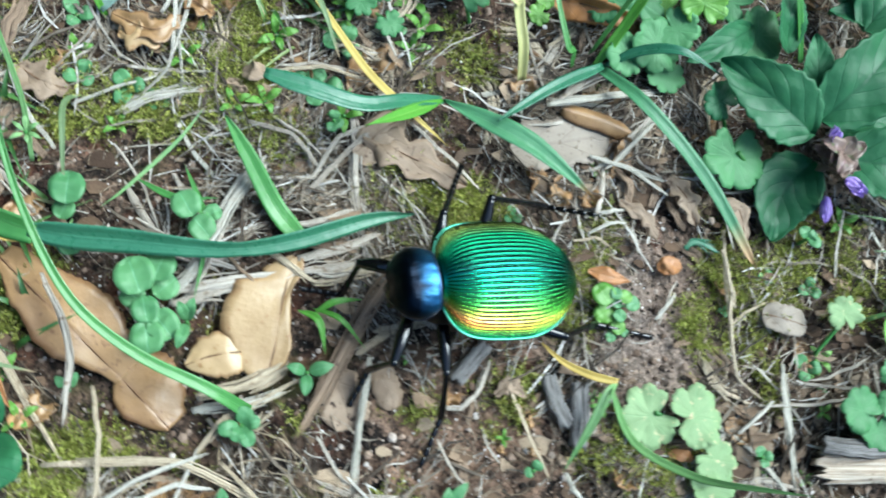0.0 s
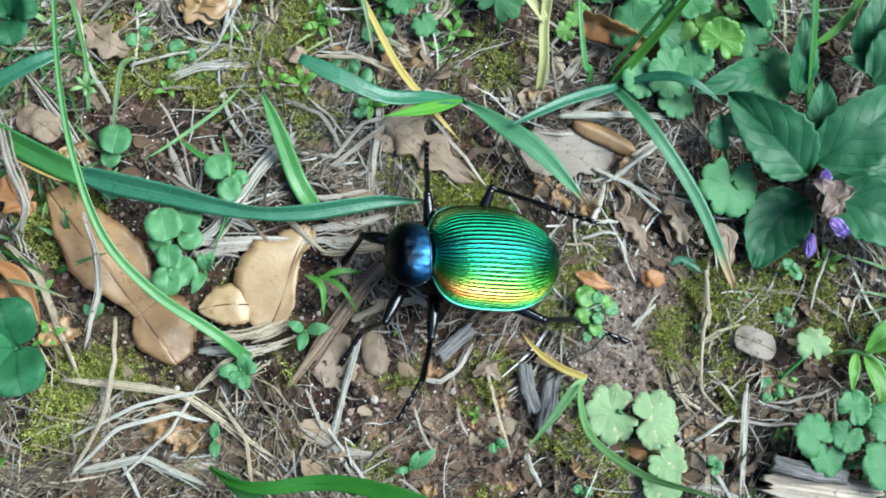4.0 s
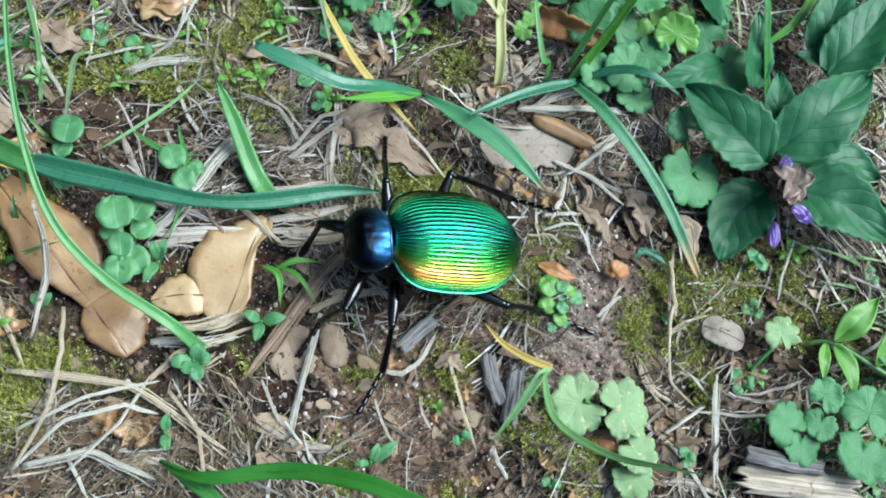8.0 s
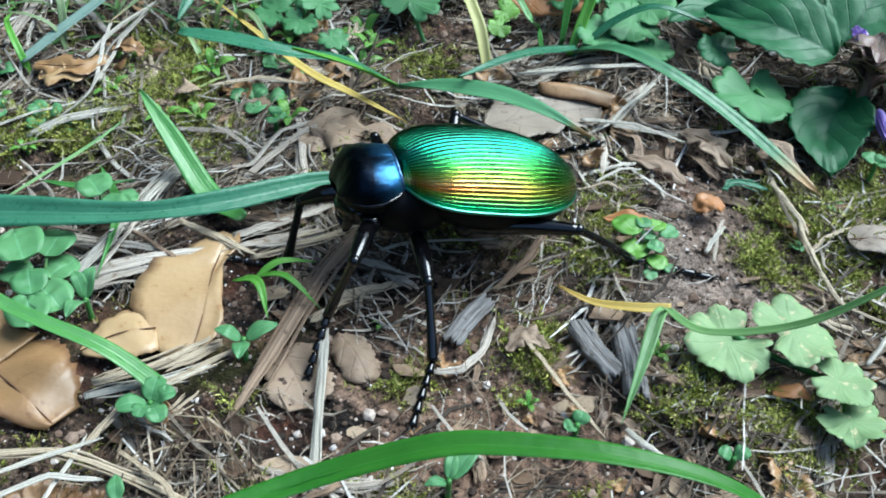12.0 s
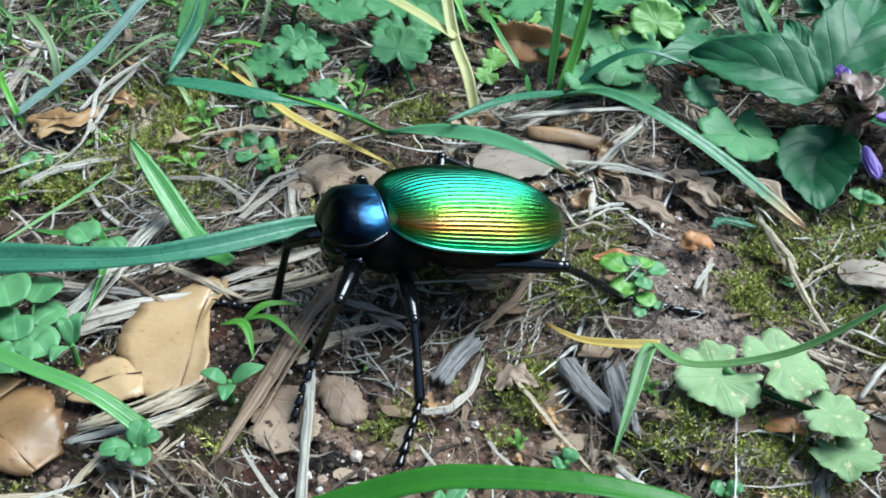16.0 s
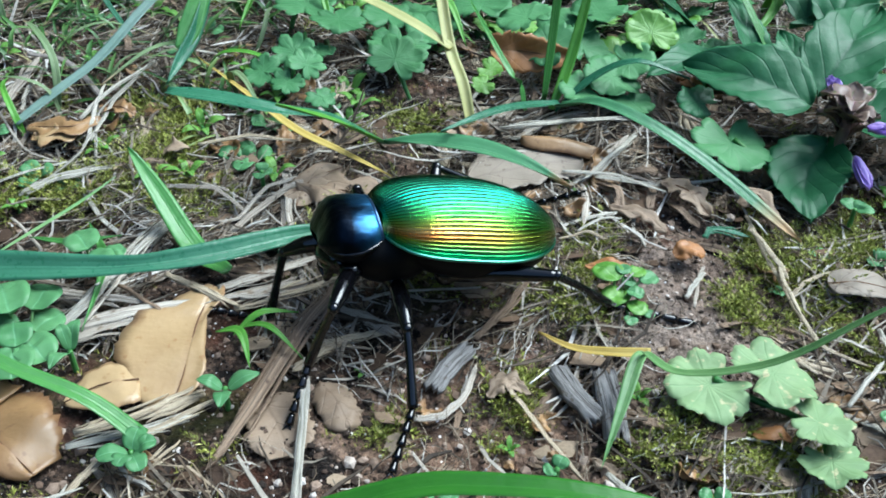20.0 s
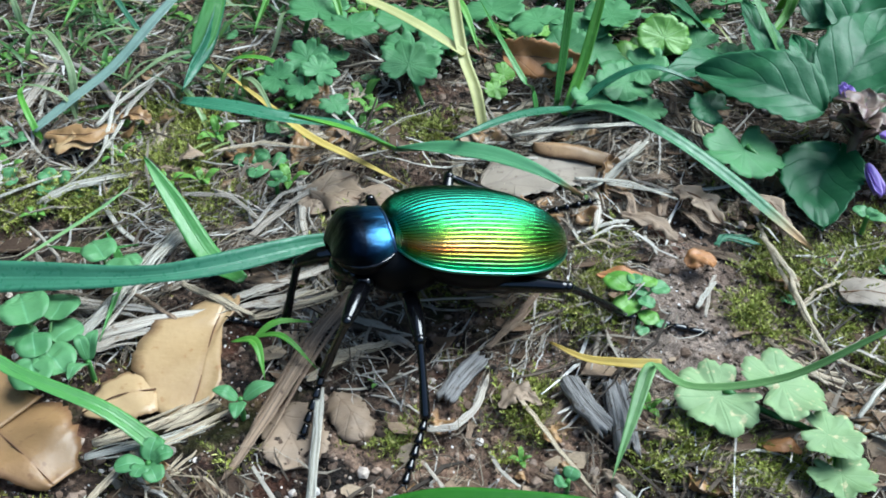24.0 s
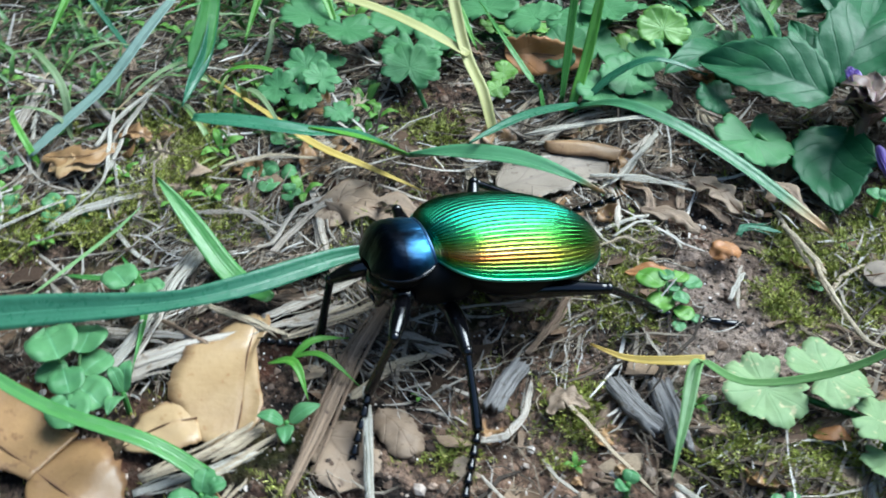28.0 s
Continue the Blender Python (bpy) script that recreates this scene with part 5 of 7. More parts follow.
dead_leaf([(-43.2, 32.4, 0.0), (-40.4, 29.3, 0.6), (-37.5, 27.5, 0.0)], 6.0, OAK_RUST, "dark brown dead leaf", kind="oak")
dead_leaf([(53.1, 51.7, -0.4), (57.3, 49.5, 0.2), (59.6, 46.2, -0.4)], 3.0, OAK_GREY, "small tan scrap of leaf", kind="oak", stalk=False)
dead_leaf([(69.0, 83.4, 0.2), (71.3, 81.2, 0.5), (73.3, 80.3, 0.0)], 4.0, OAK_RUST, "rusty dead leaf under ivy", kind="oak")
blade([(-50.5, 40.8, 7.0), (-46.2, 43.9, 8.5), (-42.1, 47.5, 9.5), (-38.5, 51.1, 9.0)], 2.3, GRASS_BLUE, "bluish grass blade end over straw", kind="strap")
blade([(-1.5, -3.3, 1.0), (3.4, -5.3, 4.0), (7.6, -7.3, 6.0), (12.3, -10.3, 6.0)], 2.2, GRASS, "grass leaf at the foot of a fresh blade", kind="lance")
straw([(46.0, 9.1, -0.2), (46.8, 6.7, 1.0), (48.7, 4.4, 1.4)], 0.37, STRAW_WHITE, "short pale husk standing on soil")
straw([(26.8, 17.0, -1.0), (29.8, 17.0, -0.7), (32.3, 19.6, -0.7), (33.9, 24.5, -1.0)], 0.38, STRAW_ONE, "curved grey straw by the middle foot")
straw([(21.0, 34.3, -0.2), (25.0, 35.5, 0.0), (35.1, 36.3, -0.2)], 0.3, None, "thin dry stem under the beetle")
straw([(24.5, 29.6, -0.4), (20.0, 27.6, 0.2), (16.0, 26.6, -0.2)], 0.45, STRAW_BUFF, "pale dry stem under the front leg")
straw([(18.4, 33.0, -0.2), (22.4, 30.2, 0.2), (25.6, 27.9, -0.2)], 0.5, None, "dry straw lying on the soil")
straw([(-5.8, 56.4, -0.2), (1.2, 55.0, 0.4), (6.1, 50.1, 0.0)], 0.35, None, "grey bent straw on soil")
straw([(3.8, 45.8, -0.2), (6.3, 48.8, 0.6), (11.5, 56.2, 0.4), (14.4, 57.3, 0.0)], 0.45, None, "grey bent straw on soil")
straw([(9.9, 60.2, -0.2), (11.0, 52.4, 0.0), (11.8, 46.9, -0.2)], 0.55, None, "short stiff straw on soil")
straw([(-24.5, 54.7, -0.2), (-19.4, 58.2, 0.4), (-11.2, 61.3, -0.0)], 0.5, STRAW_WHITE, "pale straw among litter")
straw([(-6.3, 43.7, -0.2), (-4.1, 47.4, 0.4), (-1.8, 50.1, 0.0)], 0.6, STRAW_WHITE, "pale flat straw among litter")
straw([(47.7, 58.3, 0.8), (54.8, 56.7, 1.3), (61.0, 53.4, 0.8)], 0.36, STRAW_WHITE, "bleached straw behind the beetle")
straw([(59.4, 66.7, 0.8), (54.3, 60.6, 1.3), (50.1, 56.1, 0.8)], 0.32, STRAW_WHITE, "bleached straw behind the beetle")
straw([(47.8, 45.5, 0.8), (51.3, 47.4, 1.3), (54.0, 48.0, 0.8)], 0.3, STRAW_WHITE, "short pale straw on soil")
straw([(45.4, 43.9, 0.8), (49.1, 44.7, 1.3), (51.4, 43.8, 0.8)], 0.24, STRAW_BUFF, "short pale straw on soil")
straw([(58.9, 33.0, 0.8), (60.8, 35.4, 1.3), (62.3, 37.3, 0.8)], 0.3, STRAW_WHITE, "short pale straw on soil")
straw([(71.6, 39.2, 0.8), (71.4, 34.2, 1.3), (71.7, 29.9, 0.8)], 0.3, STRAW_BUFF, "thin dry stalk on soil")
straw([(70.2, 45.7, 0.8), (71.2, 40.3, 1.3), (72.3, 36.1, 0.8)], 0.34, STRAW_BUFF, "thin dry stalk on soil")
straw([(-17.5, 65.7, 0.8), (-16.1, 75.8, 1.3), (-13.7, 85.3, 0.8)], 0.3, STRAW_WHITE, "bleached straw among litter")
straw([(-20.3, 71.3, 0.8), (-17.4, 78.1, 1.3), (-12.5, 87.9, 0.8)], 0.34, STRAW_WHITE, "bleached straw among litter")
straw([(-17.7, 65.0, 0.8), (-18.4, 73.5, 1.3), (-18.7, 80.5, 0.8)], 0.3, STRAW_WHITE, "bleached straw among litter")
straw([(-2.5, 64.8, 0.8), (4.4, 66.3, 1.3), (11.9, 65.5, 0.8)], 0.3, STRAW_BUFF, "long pale straw among litter")
straw([(47.9, 56.1, -0.2), (52.8, 58.9, 0.6), (61.3, 70.3, 0.4)], 0.45, STRAW_WHITE, "grey straw piece on soil")
straw([(47.6, 48.5, -0.4), (51.5, 49.8, 0.0), (54.2, 50.6, -0.2)], 0.35, STRAW_WHITE, "short pale straw on soil")
straw([(71.3, 33.2, 0.2), (74.4, 36.0, 0.6), (78.1, 38.2, 0.2)], 0.28, STRAW_BUFF, "pale straw piece on soil")
straw([(72.9, 17.1, 0.0), (75.2, 19.3, 1.0), (78.6, 22.5, 1.0)], 0.35, STRAW_WHITE, "pale straw piece on soil")
straw([(48.5, 35.2, -0.4), (48.1, 28.2, 0.0), (50.6, 24.1, -0.2)], 0.28, None, "thin curled rootlet on soil")
straw([(33.9, 27.7, -0.2), (38.1, 32.6, 0.4), (41.3, 37.8, 0.0)], 0.4, STRAW_BROWN, "weathered fibre of wood on soil")
dead_leaf([(35.3, 21.0, -0.2), (37.1, 20.9, 0.6), (38.9, 20.1, -0.2)], 2.8, OAK_GREY, "small curled scrap of leaf", kind="oak", stalk=False)
dead_leaf([(77.2, 36.2, 0.0), (80.6, 35.6, 0.7), (84.8, 35.0, 0.0)], 4.6, OAK_PALE, "grey papery dead leaf on soil", kind="torn", wave=0.06)
dead_leaf([(-7.2, 64.2, -0.2), (-5.3, 64.0, 1.4), (-4.2, 65.3, -0.2)], 3.4, OAK_GREY, "curled grey scrap of leaf", kind="round", stalk=False)
dead_leaf([(70.7, 51.7, -0.2), (73.0, 52.8, 0.8), (74.7, 47.5, -0.2)], 4.0, OAK_GREY, "small tan dead leaf on soil", kind="oak")


# ---- leafy plants ----
def stem(root, pts, radius, mat=None):
    bm = bmesh.new()
    tube(bm, mm(pts), [radius * MM, radius * MM * 0.8], 6, 10)
    return part("stem", bm, mat or GRASS, root)


def ivy(leaves, label, mat=None, stems=(), depth=0.2):
    """leaves: middle, radius, heading, tilt about x and y, in millimetres and degrees."""
    root = herb("ground_ivy", label, "ivy", "ivy plants")
    for c, r, heading, tx, ty in leaves:
        bm = disc_leaf(Vector(c) * MM, r * MM, heading, (tx, ty), depth=depth, seed=serial())
        part("leaf", bm, mat or IVY, root)
    for pts in stems:
        stem(root, pts, 0.4)
    return root


def rosette(centre, leaves, label, mat=None, name="small_weed", kind="round", rise=1.2):
    """leaves: heading, length and width in millimetres."""
    root = herb(name, label, "weed", "small weeds")
    c = Vector(centre)
    for k, (heading, length, width) in enumerate(leaves):
        d = Vector((math.cos(radians(heading)), math.sin(radians(heading)), 0))
        pts = [c + d * 0.3 + Vector((0, 0, 0.3)), c + d * length * 0.55 + Vector((0, 0, rise)), c + d * length + Vector((0, 0, rise * 0.9))]
        bm = sheet(mm(pts), width * MM, kind, 0.06, 0.08, n=14, seed=serial())
        part("leaf", bm, mat or CLOVER, root)
    stem(root, [c - Vector((0, 0, 3)), c + Vector((0, 0, 0.6))], 0.35)
    return root


def clump(centre, leaves, label, name="small_weed"):
    """leaves: offset, height and radius in millimetres with the material; each a round leaf on its own stalk."""
    root = herb(name, label, "weed", "small weeds")
    x, y = centre
    for dx, dy, z, r, mat in leaves:
        a = math.atan2(dy, dx)
        d = Vector((math.cos(a), math.sin(a), 0))
        c = Vector((x + dx, y + dy, z))
        pts = [c - d * r, c + Vector((0, 0, 0.12 * r)), c + d * r - Vector((0, 0, 0.1 * r))]
        made = part("leaf", sheet(mm(pts), 2 * r * MM, "round", 0.06, 0.1, n=14, seed=serial()), mat, root)
        b2 = bmesh.new()
        tube(b2, mm([(x + 0.2 * dx, y + 0.2 * dy, -2.0), (x + 0.5 * dx, y + 0.5 * dy, 0.6 * z), c - d * r * 0.8]), [0.00022, 0.00016], 5, 8)
        part("stalk", b2, GRASS_SOFT, made)
    return root


def leafy_stem(line, leaves, label):
    """A creeping stem with lance-shaped leaves; leaves: base, bend and tip with the width."""
    root = herb("creeping_weed", label, "weed", "small weeds")
    stem(root, line, 0.45, GRASS_SOFT)
    for pts, width in leaves:
        part("leaf", sheet(mm(pts), width * MM, "lance", 0.14, 0.08, (8, -8), n=30, across=10, seed=serial()), LIME, root)
    return root


def big_herb(leaves, label):
    """leaves: base, bend and tip with the width."""
    root = herb("purple_flowered_herb", label, "herb", "herbs")
    for pts, width, *turn in leaves:
        bm = sheet(mm(pts), width * MM, "ovate", 0.13, 0.07, (turn * 2)[:2] or (0, 0), n=64, across=22, seed=serial(), teeth=9, quilt=0.012)
        part("leaf", bm, HERB, root)
    return root


ivy([((57.6, 18.0, 2.6), 4.7, 205, 2, -2), ((64.4, 18.6, 3.6), 4.7, 20, -2, 8), ((67.6, 12.6, 2.8), 3.5, 330, -6, 6), ((67.9, 8.7, 1.6), 3.3, 280, -6, -4)],
    "pale green scalloped ground ivy leaves with faded spots", IVY_PALE, [[(58.3, 18.6, 3.0), (62.8, 17.7, 0.6), (68.0, 13.6, 1.0), (67.9, 9.0, 0.8)]], depth=0.2)
ivy([((71.0, 60.4, 3.6), 5.7, -84, 8, 8)], "fresh scalloped ground ivy leaf with a deep notch", None, [[(71.4, 61.2, 4.0), (79.2, 56.1, -1.0)]])
ivy([((68.0, 69.2, 5.0), 3.2, 150, 10, 8)], "small dark scalloped ground ivy leaf", HERB, [[(68.0, 69.2, 4.6), (72.0, 66.0, -1.0)]])
ivy([((89.8, 37.0, 3.0), 3.1, 100, 10, 10)], "small scalloped ground ivy leaf", IVY_PALE, [[(90.1, 36.4, 2.6), (86.7, 30.7, -1.0)]], depth=0.26)
ivy([((90.7, 21.8, 5.0), 3.6, 150, 5, 8), ((93.8, 19.0, 4.0), 3.2, 270, 0, 5), ((96.8, 27.7, 5.4), 2.9, 60, 8, -8), ((96.4, 23.0, 5.0), 2.8, 250, 0, -6), ((104.5, 26.6, 5.4), 4.6, 80, 6, -8), ((103.8, 19.6, 5.0), 4.7, 260, -4, 6)], "ground ivy leaves beside pale wood", None, [[(91.2, 21.8, 4.4), (97.2, 16.3, 0.0)], [(96.6, 25.0, 4.8), (97.2, 16.3, 0.0)], [(103.8, 23.0, 4.8), (97.2, 16.3, 0.0)]], depth=0.14)
ivy([((25.0, 82.8, 4.0), 4.5, 80, 24, 0)], "scalloped ground ivy leaf at the back", None, [[(25.0, 82.4, 3.6), (27.2, 79.0, -1.0)]], depth=0.3)
ivy([((5.2, 80.2, 3.2), 3.0, 150, 22, -10), ((9.6, 84.0, 4.4), 3.4, 100, 26, 0), ((11.8, 80.0, 4.6), 2.9, 60, 22, 8), ((9.0, 77.6, 3.0), 2.6, 240, 14, 0), ((14.0, 75.0, 2.0), 2.3, 320, 12, 10)], "ground ivy leaves in a loose tuft", IVY, [[(5.6, 80.0, 3.0), (9.5, 79.0, -1.0)], [(9.6, 83.0, 4.0), (9.5, 79.0, -1.0)], [(11.6, 79.6, 4.2), (9.5, 79.0, -1.0)], [(13.6, 75.4, 1.8), (9.5, 79.0, -1.0)]], depth=0.32)
ivy([((53.9, 84.6, 5.0), 4.4, 90, 16, 10), ((60.3, 80.4, 5.0), 3.8, 330, 14, -12), ((57.4, 77.6, 4.0), 4.6, 200, 10, 8), ((52.6, 75.6, 3.2), 3.6, 160, 8, 0), ((59.6, 73.6, 2.2), 3.4, 280, 4, 6), ((48.6, 83.6, 6.0), 4.2, 130, 18, -14)], "cluster of ground ivy leaves behind a grass clump", None, [[(55.2, 78.9, 4.0), (58.1, 78.2, 0.0)]])
ivy([((64.0, 84.6, 7.6), 3.9, 95, 36, 4), ((58.8, 84.6, 3.8), 3.3, 200, 26, -4)], "bright lime ground ivy leaves", LIME, [[(63.7, 83.5, 6.4), (63.4, 86.3, -1.0)]], depth=0.13)
ivy([((75.6, 82.8, 3.6), 4.8, 350, 12, 8), ((70.4, 87.4, 4.6), 3.6, 160, 16, -8)], "pale ground ivy leaves under a pointed herb leaf", IVY, [[(72.0, 82.3, 3.0), (73.3, 79.9, -1.0)]])
ivy([(m_, r_, h_, 2, 6) for m_, r_, h_ in (((10.3, 98.0, 5.0), 5.0, 90), ((16.0, 93.3, 5.0), 4.4, 300), ((5.2, 82.7, 2.0), 2.6, 150), ((9.3, 86.0, 3.0), 2.8, 40), ((13.0, 88.8, 2.0), 2.4, 300), ((24.0, 96.4, 4.0), 4.4, 80))], "ground ivy leaves in the grass at the back", None, [[(10.4, 94.2, 2.0), (10.9, 85.2, 0.0)]])
ivy([(m_, r_, h_, 0, -8) for m_, r_, h_ in (((52.6, 90.7, 6.0), 5.2, 90), ((56.9, 90.7, 8.0), 4.6, 30), ((45.9, 94.5, 5.0), 4.6, 120), ((38.9, 98.3, 5.0), 5.0, 90))], "ground ivy leaves behind a rusty dead leaf", None, [[(52.3, 92.6, 3.0), (52.1, 88.9, 0.0)]])


def broken_leaf(pts, width, edges, lobe, lobe_width, lobe_edges, label, mat):
    """A dead leaf whose outer lobe has cracked off and sags; edges: widths along its two sides."""
    ob = dead_leaf(pts, width, mat, label, kind=edges, ragged=0.1, wave=0.05, cup=0.02)
    part("cracked_lobe", sheet(mm(lobe), lobe_width * MM, lobe_edges, -0.05, 0.05, ragged=0.12, thick=0.0002, n=24, across=10, seed=serial()), mat, ob, "cracked lobe of the leaf")
    b2 = bmesh.new()
    tube(b2, [p + Vector((0, 0, 0.0001)) for p in mm(lobe)], [0.0001, 0.00006], 6, 12)
    part("midrib", b2, RIB, ob)
    return ob


broken_leaf([(3.6, 36.4, 0.2), (3.1, 33.0, 0.3), (2.7, 30.0, 0.5), (2.5, 26.0, 0.5), (2.3, 22.0, 0.2), (1.5, 17.4, -0.6)], 8.8,
    ((0.3, 0.42, 0.36, 0.26, 0.2, 0.26, 0.34, 0.38, 0.45, 0.5, 0.48, 0.2, 0.16), (0.12, 0.55, 0.85, 0.8, 1.58, 1.7, 1.78, 1.88, 1.8, 1.6, 1.45, 1.2, 0.2)),
    [(-2.2, 21.8, 0.3), (-6.0, 20.8, 0.5), (-9.6, 19.2, -0.4)], 6.6, ((0.8, 1.0, 0.98, 0.85, 0.6, 0.1), (0.7, 0.95, 1.0, 0.9, 0.65, 0.1)), "tan dead oak leaf with a bitten and cracked edge", OAK)
broken_leaf([(-36.1, 31.5, 0.4), (-30.8, 27.2, 1.0), (-25.7, 23.0, 1.0), (-22.0, 20.0, 0.6), (-17.6, 16.5, 0.2)], 8.8,
    ((0.55, 0.75, 0.95, 1.15, 1.4, 1.5, 1.5, 1.3, 1.15, 1.3), (0.15, 0.45, 0.75, 0.85, 1.0, 1.0, 0.85, 0.6, 0.35, 0.25)),
    [(-18.2, 17.0, -0.1), (-14.4, 13.8, 0.2), (-10.4, 10.5, -0.9)], 8.8, ((1.15, 1.45, 1.5, 1.35, 1.1, 0.7), (0.2, 0.6, 0.72, 0.65, 0.5, 0.15)), "large tan dead oak leaf with a dark midrib and cracked lobe", OAK_BROWN)
# pairs of round leaves on creeping stems
clump((-16.0, 27.0), [(-1.5, 3.0, 4.4, 2.7, CLOVER), (-1.6, 0.6, 2.5, 1.7, CLOVER), (0.4, -1.2, 3.1, 1.9, CLOVER), (3.0, -3.0, 2.5, 2.2, CLOVER), (1.2, -5.0, 2.8, 2.3, CLOVER), (1.4, 5.2, 2.5, 2.2, CLOVER), (2.4, 2.6, 1.2, 1.9, CLOVER)], "creeping weed with round paired leaves")
clump((-11.0, 39.6), [(-1.3, 1.8, 3.0, 2.1, CLOVER), (1.3, -1.2, 2.5, 1.9, CLOVER), (2.4, 1.4, 1.6, 1.3, CLOVER)], "creeping weed with round paired leaves")
clump((-28.2, 39.6), [(-0.1, 1.9, 3.5, 2.4, CLOVER), (-0.3, -0.8, 2.0, 1.5, CLOVER), (1.1, -5.4, 1.4, 1.7, CLOVER)], "round-leaved seedling in the litter")
rosette((-10.0, 25.0, 0.8), [(80, 3.2, 1.6), (-100, 4.2, 1.8), (120, 2.8, 1.5)], "small narrow-leaved seedling in litter", kind="ovate", rise=2.4)
rosette((-0.9, 11.6, 0.6), [(80, 2.6, 2.4), (200, 3.2, 2.2), (-60, 3.2, 2.2), (20, 2.6, 2.0), (-110, 2.4, 2.0)], "small green weed rosette on soil", rise=1.2)
rosette((7.2, 19.7, 0.6), [(170, 3.0, 1.7), (20, 3.8, 2.0), (-90, 3.4, 1.8)], "three-leaved seedling by a dead leaf", kind="ovate", rise=1.4)
clump((51.4, 33.6), [(-1.5, 2.0, 2.6, 1.8, LIME), (0.4, 2.3, 2.8, 0.95, CLOVER), (2.0, 2.0, 2.6, 1.05, LIME), (3.2, 1.1, 2.4, 1.2, CLOVER), (1.0, 1.0, 2.0, 0.8, CLOVER), (-0.8, -0.6, 1.2, 1.6, LIME), (1.4, -0.9, 2.0, 1.0, CLOVER), (1.5, -2.4, 1.0, 1.2, LIME), (2.7, -3.2, 0.8, 0.7, CLOVER), (0.5, -4.0, 0.6, 0.8, CLOVER)], "bright seedlings with round leaves by the hind foot")
rosette((7.1, 57.9, 0.6), [(90, 1.6, 1.8), (-30, 1.6, 1.8), (-100, 2.0, 1.8)], "tiny green seedling in litter", rise=0.8)
rosette((40.8, 8.9, 0.4), [(60, 1.6, 1.8), (200, 1.5, 1.6)], "tiny green seedling in litter", rise=0.8)
rosette((76.4, 13.7, 0.5), [(120, 1.8, 1.8), (20, 1.6, 1.6), (-80, 1.5, 1.5)], "tiny green seedling in litter", rise=0.8)
rosette((84.9, 49.2, 0.6), [(120, 2.2, 2.2), (-20, 2.4, 2.0), (40, 1.8, 1.8)], "tiny green seedling in litter", rise=0.8)
rosette((-2.0, 0.6, 0.6), [(100, 2.6, 1.6), (-70, 2.8, 1.6)], "tiny green seedling in litter", kind="ovate", rise=1.0)
rosette((55.4, 4.9, 0.5), [(150, 1.6, 1.6), (30, 1.8, 1.6)], "tiny green seedling in litter", rise=0.8)
rosette((28.0, 2.7, 0.4), [(50, 5.0, 1.8), (80, 3.0, 1.4), (200, 2.5, 1.2)], "small narrow-leaved grass seedling", kind="ovate", rise=1.2)
rosette((-33.1, 7.2, 1.6), [(120, 7.0, 8.5), (-60, 7.5, 8.0), (200, 6.0, 7.0)], "large clover leaf close to the lens", HERB, rise=4.0)
rosette((-49.3, 56.2, 3.0), [(120, 7.0, 7.0), (-60, 6.0, 6.0), (30, 5.0, 6.0)], "clover leaf among straw", HERB, rise=4.0)
rosette((-24.3, 14.5, 0.6), [(60, 2.4, 1.6), (140, 2.0, 1.4)], "tiny green seedling in litter", kind="ovate", rise=1.0)
big_herb([([(82.6, 65.0, 6.8), (75.2, 69.0, 9.0), (67.0, 75.2, 6.8)], 11.0, -22), ([(84.2, 67.2, 7.0), (90.4, 74.2, 11.8), (97.8, 84.2, 11.0)], 11.5, 6), ([(83.8, 72.6, 6.6), (83.2, 76.8, 8.6), (82.4, 81.4, 9.4)], 5.2, -10), ([(85.0, 61.8, 2.6), (80.6, 56.0, 1.2), (79.2, 48.4, -0.8)], 11.0, 4),
    ([(88.2, 62.4, 5.0), (96.4, 60.6, 7.6), (106.6, 56.8, 6.0)], 11.5, 8), ([(88.0, 66.5, 4.4), (95.6, 69.0, 6.6), (104.0, 67.8, 5.6)], 9.5, -8), ([(92.0, 84.0, 8.0), (96.4, 91.4, 12.2), (101.4, 101.0, 13.0)], 10.5, -12), ([(96.4, 84.2, 5.6), (92.2, 87.0, 7.8), (86.2, 87.0, 7.0)], 6.0, 10)], "dark green pointed herb leaves with serrate edges")
big_herb([([(80.4, 80.4, 4.0), (78.8, 85.2, 8.0), (77.4, 92.0, 9.4)], 6.4, 14), ([(90.0, 89.4, 6.0), (91.4, 95.8, 10.0), (92.6, 104.0, 11.0)], 7.4, -8), ([(74.4, 93.1, 2.0), (67.9, 93.8, 8.0), (62.2, 97.5, 10.0)], 7.0, 10)], "dark green herb leaves at the back")
big_herb([([(74.0, 83.6, 4.0), (68.4, 78.8, 6.2), (61.6, 74.6, 5.6)], 5.6, -14)], "pale downy leaf lying over ivy")
leafy_stem([(96.0, 37.5, -1.0), (99.4, 38.0, 2.0), (106.5, 34.6, 4.0), (116.0, 31.0, 5.0)], [([(99.4, 38.2, 2.2), (102.2, 42.0, 4.6), (105.6, 46.6, 4.8)], 4.6), ([(99.6, 37.8, 2.0), (101.8, 34.0, 3.2), (103.6, 29.4, 2.2)], 3.4), ([(105.8, 35.0, 4.0), (108.4, 39.6, 6.0), (112.4, 43.0, 5.6)], 4.2), ([(98.6, 38.0, 1.4), (97.8, 34.6, 2.4), (98.4, 30.6, 1.6)], 2.2)], "leafy weed with pointed fresh green leaves beside ivy")
rosette((111.1, 35.5, 2.0), [(160, 6.0, 3.4), (100, 5.0, 3.0), (-100, 5.0, 3.2)], "green weed with pointed leaves beside ivy", kind="ovate", rise=2.6)

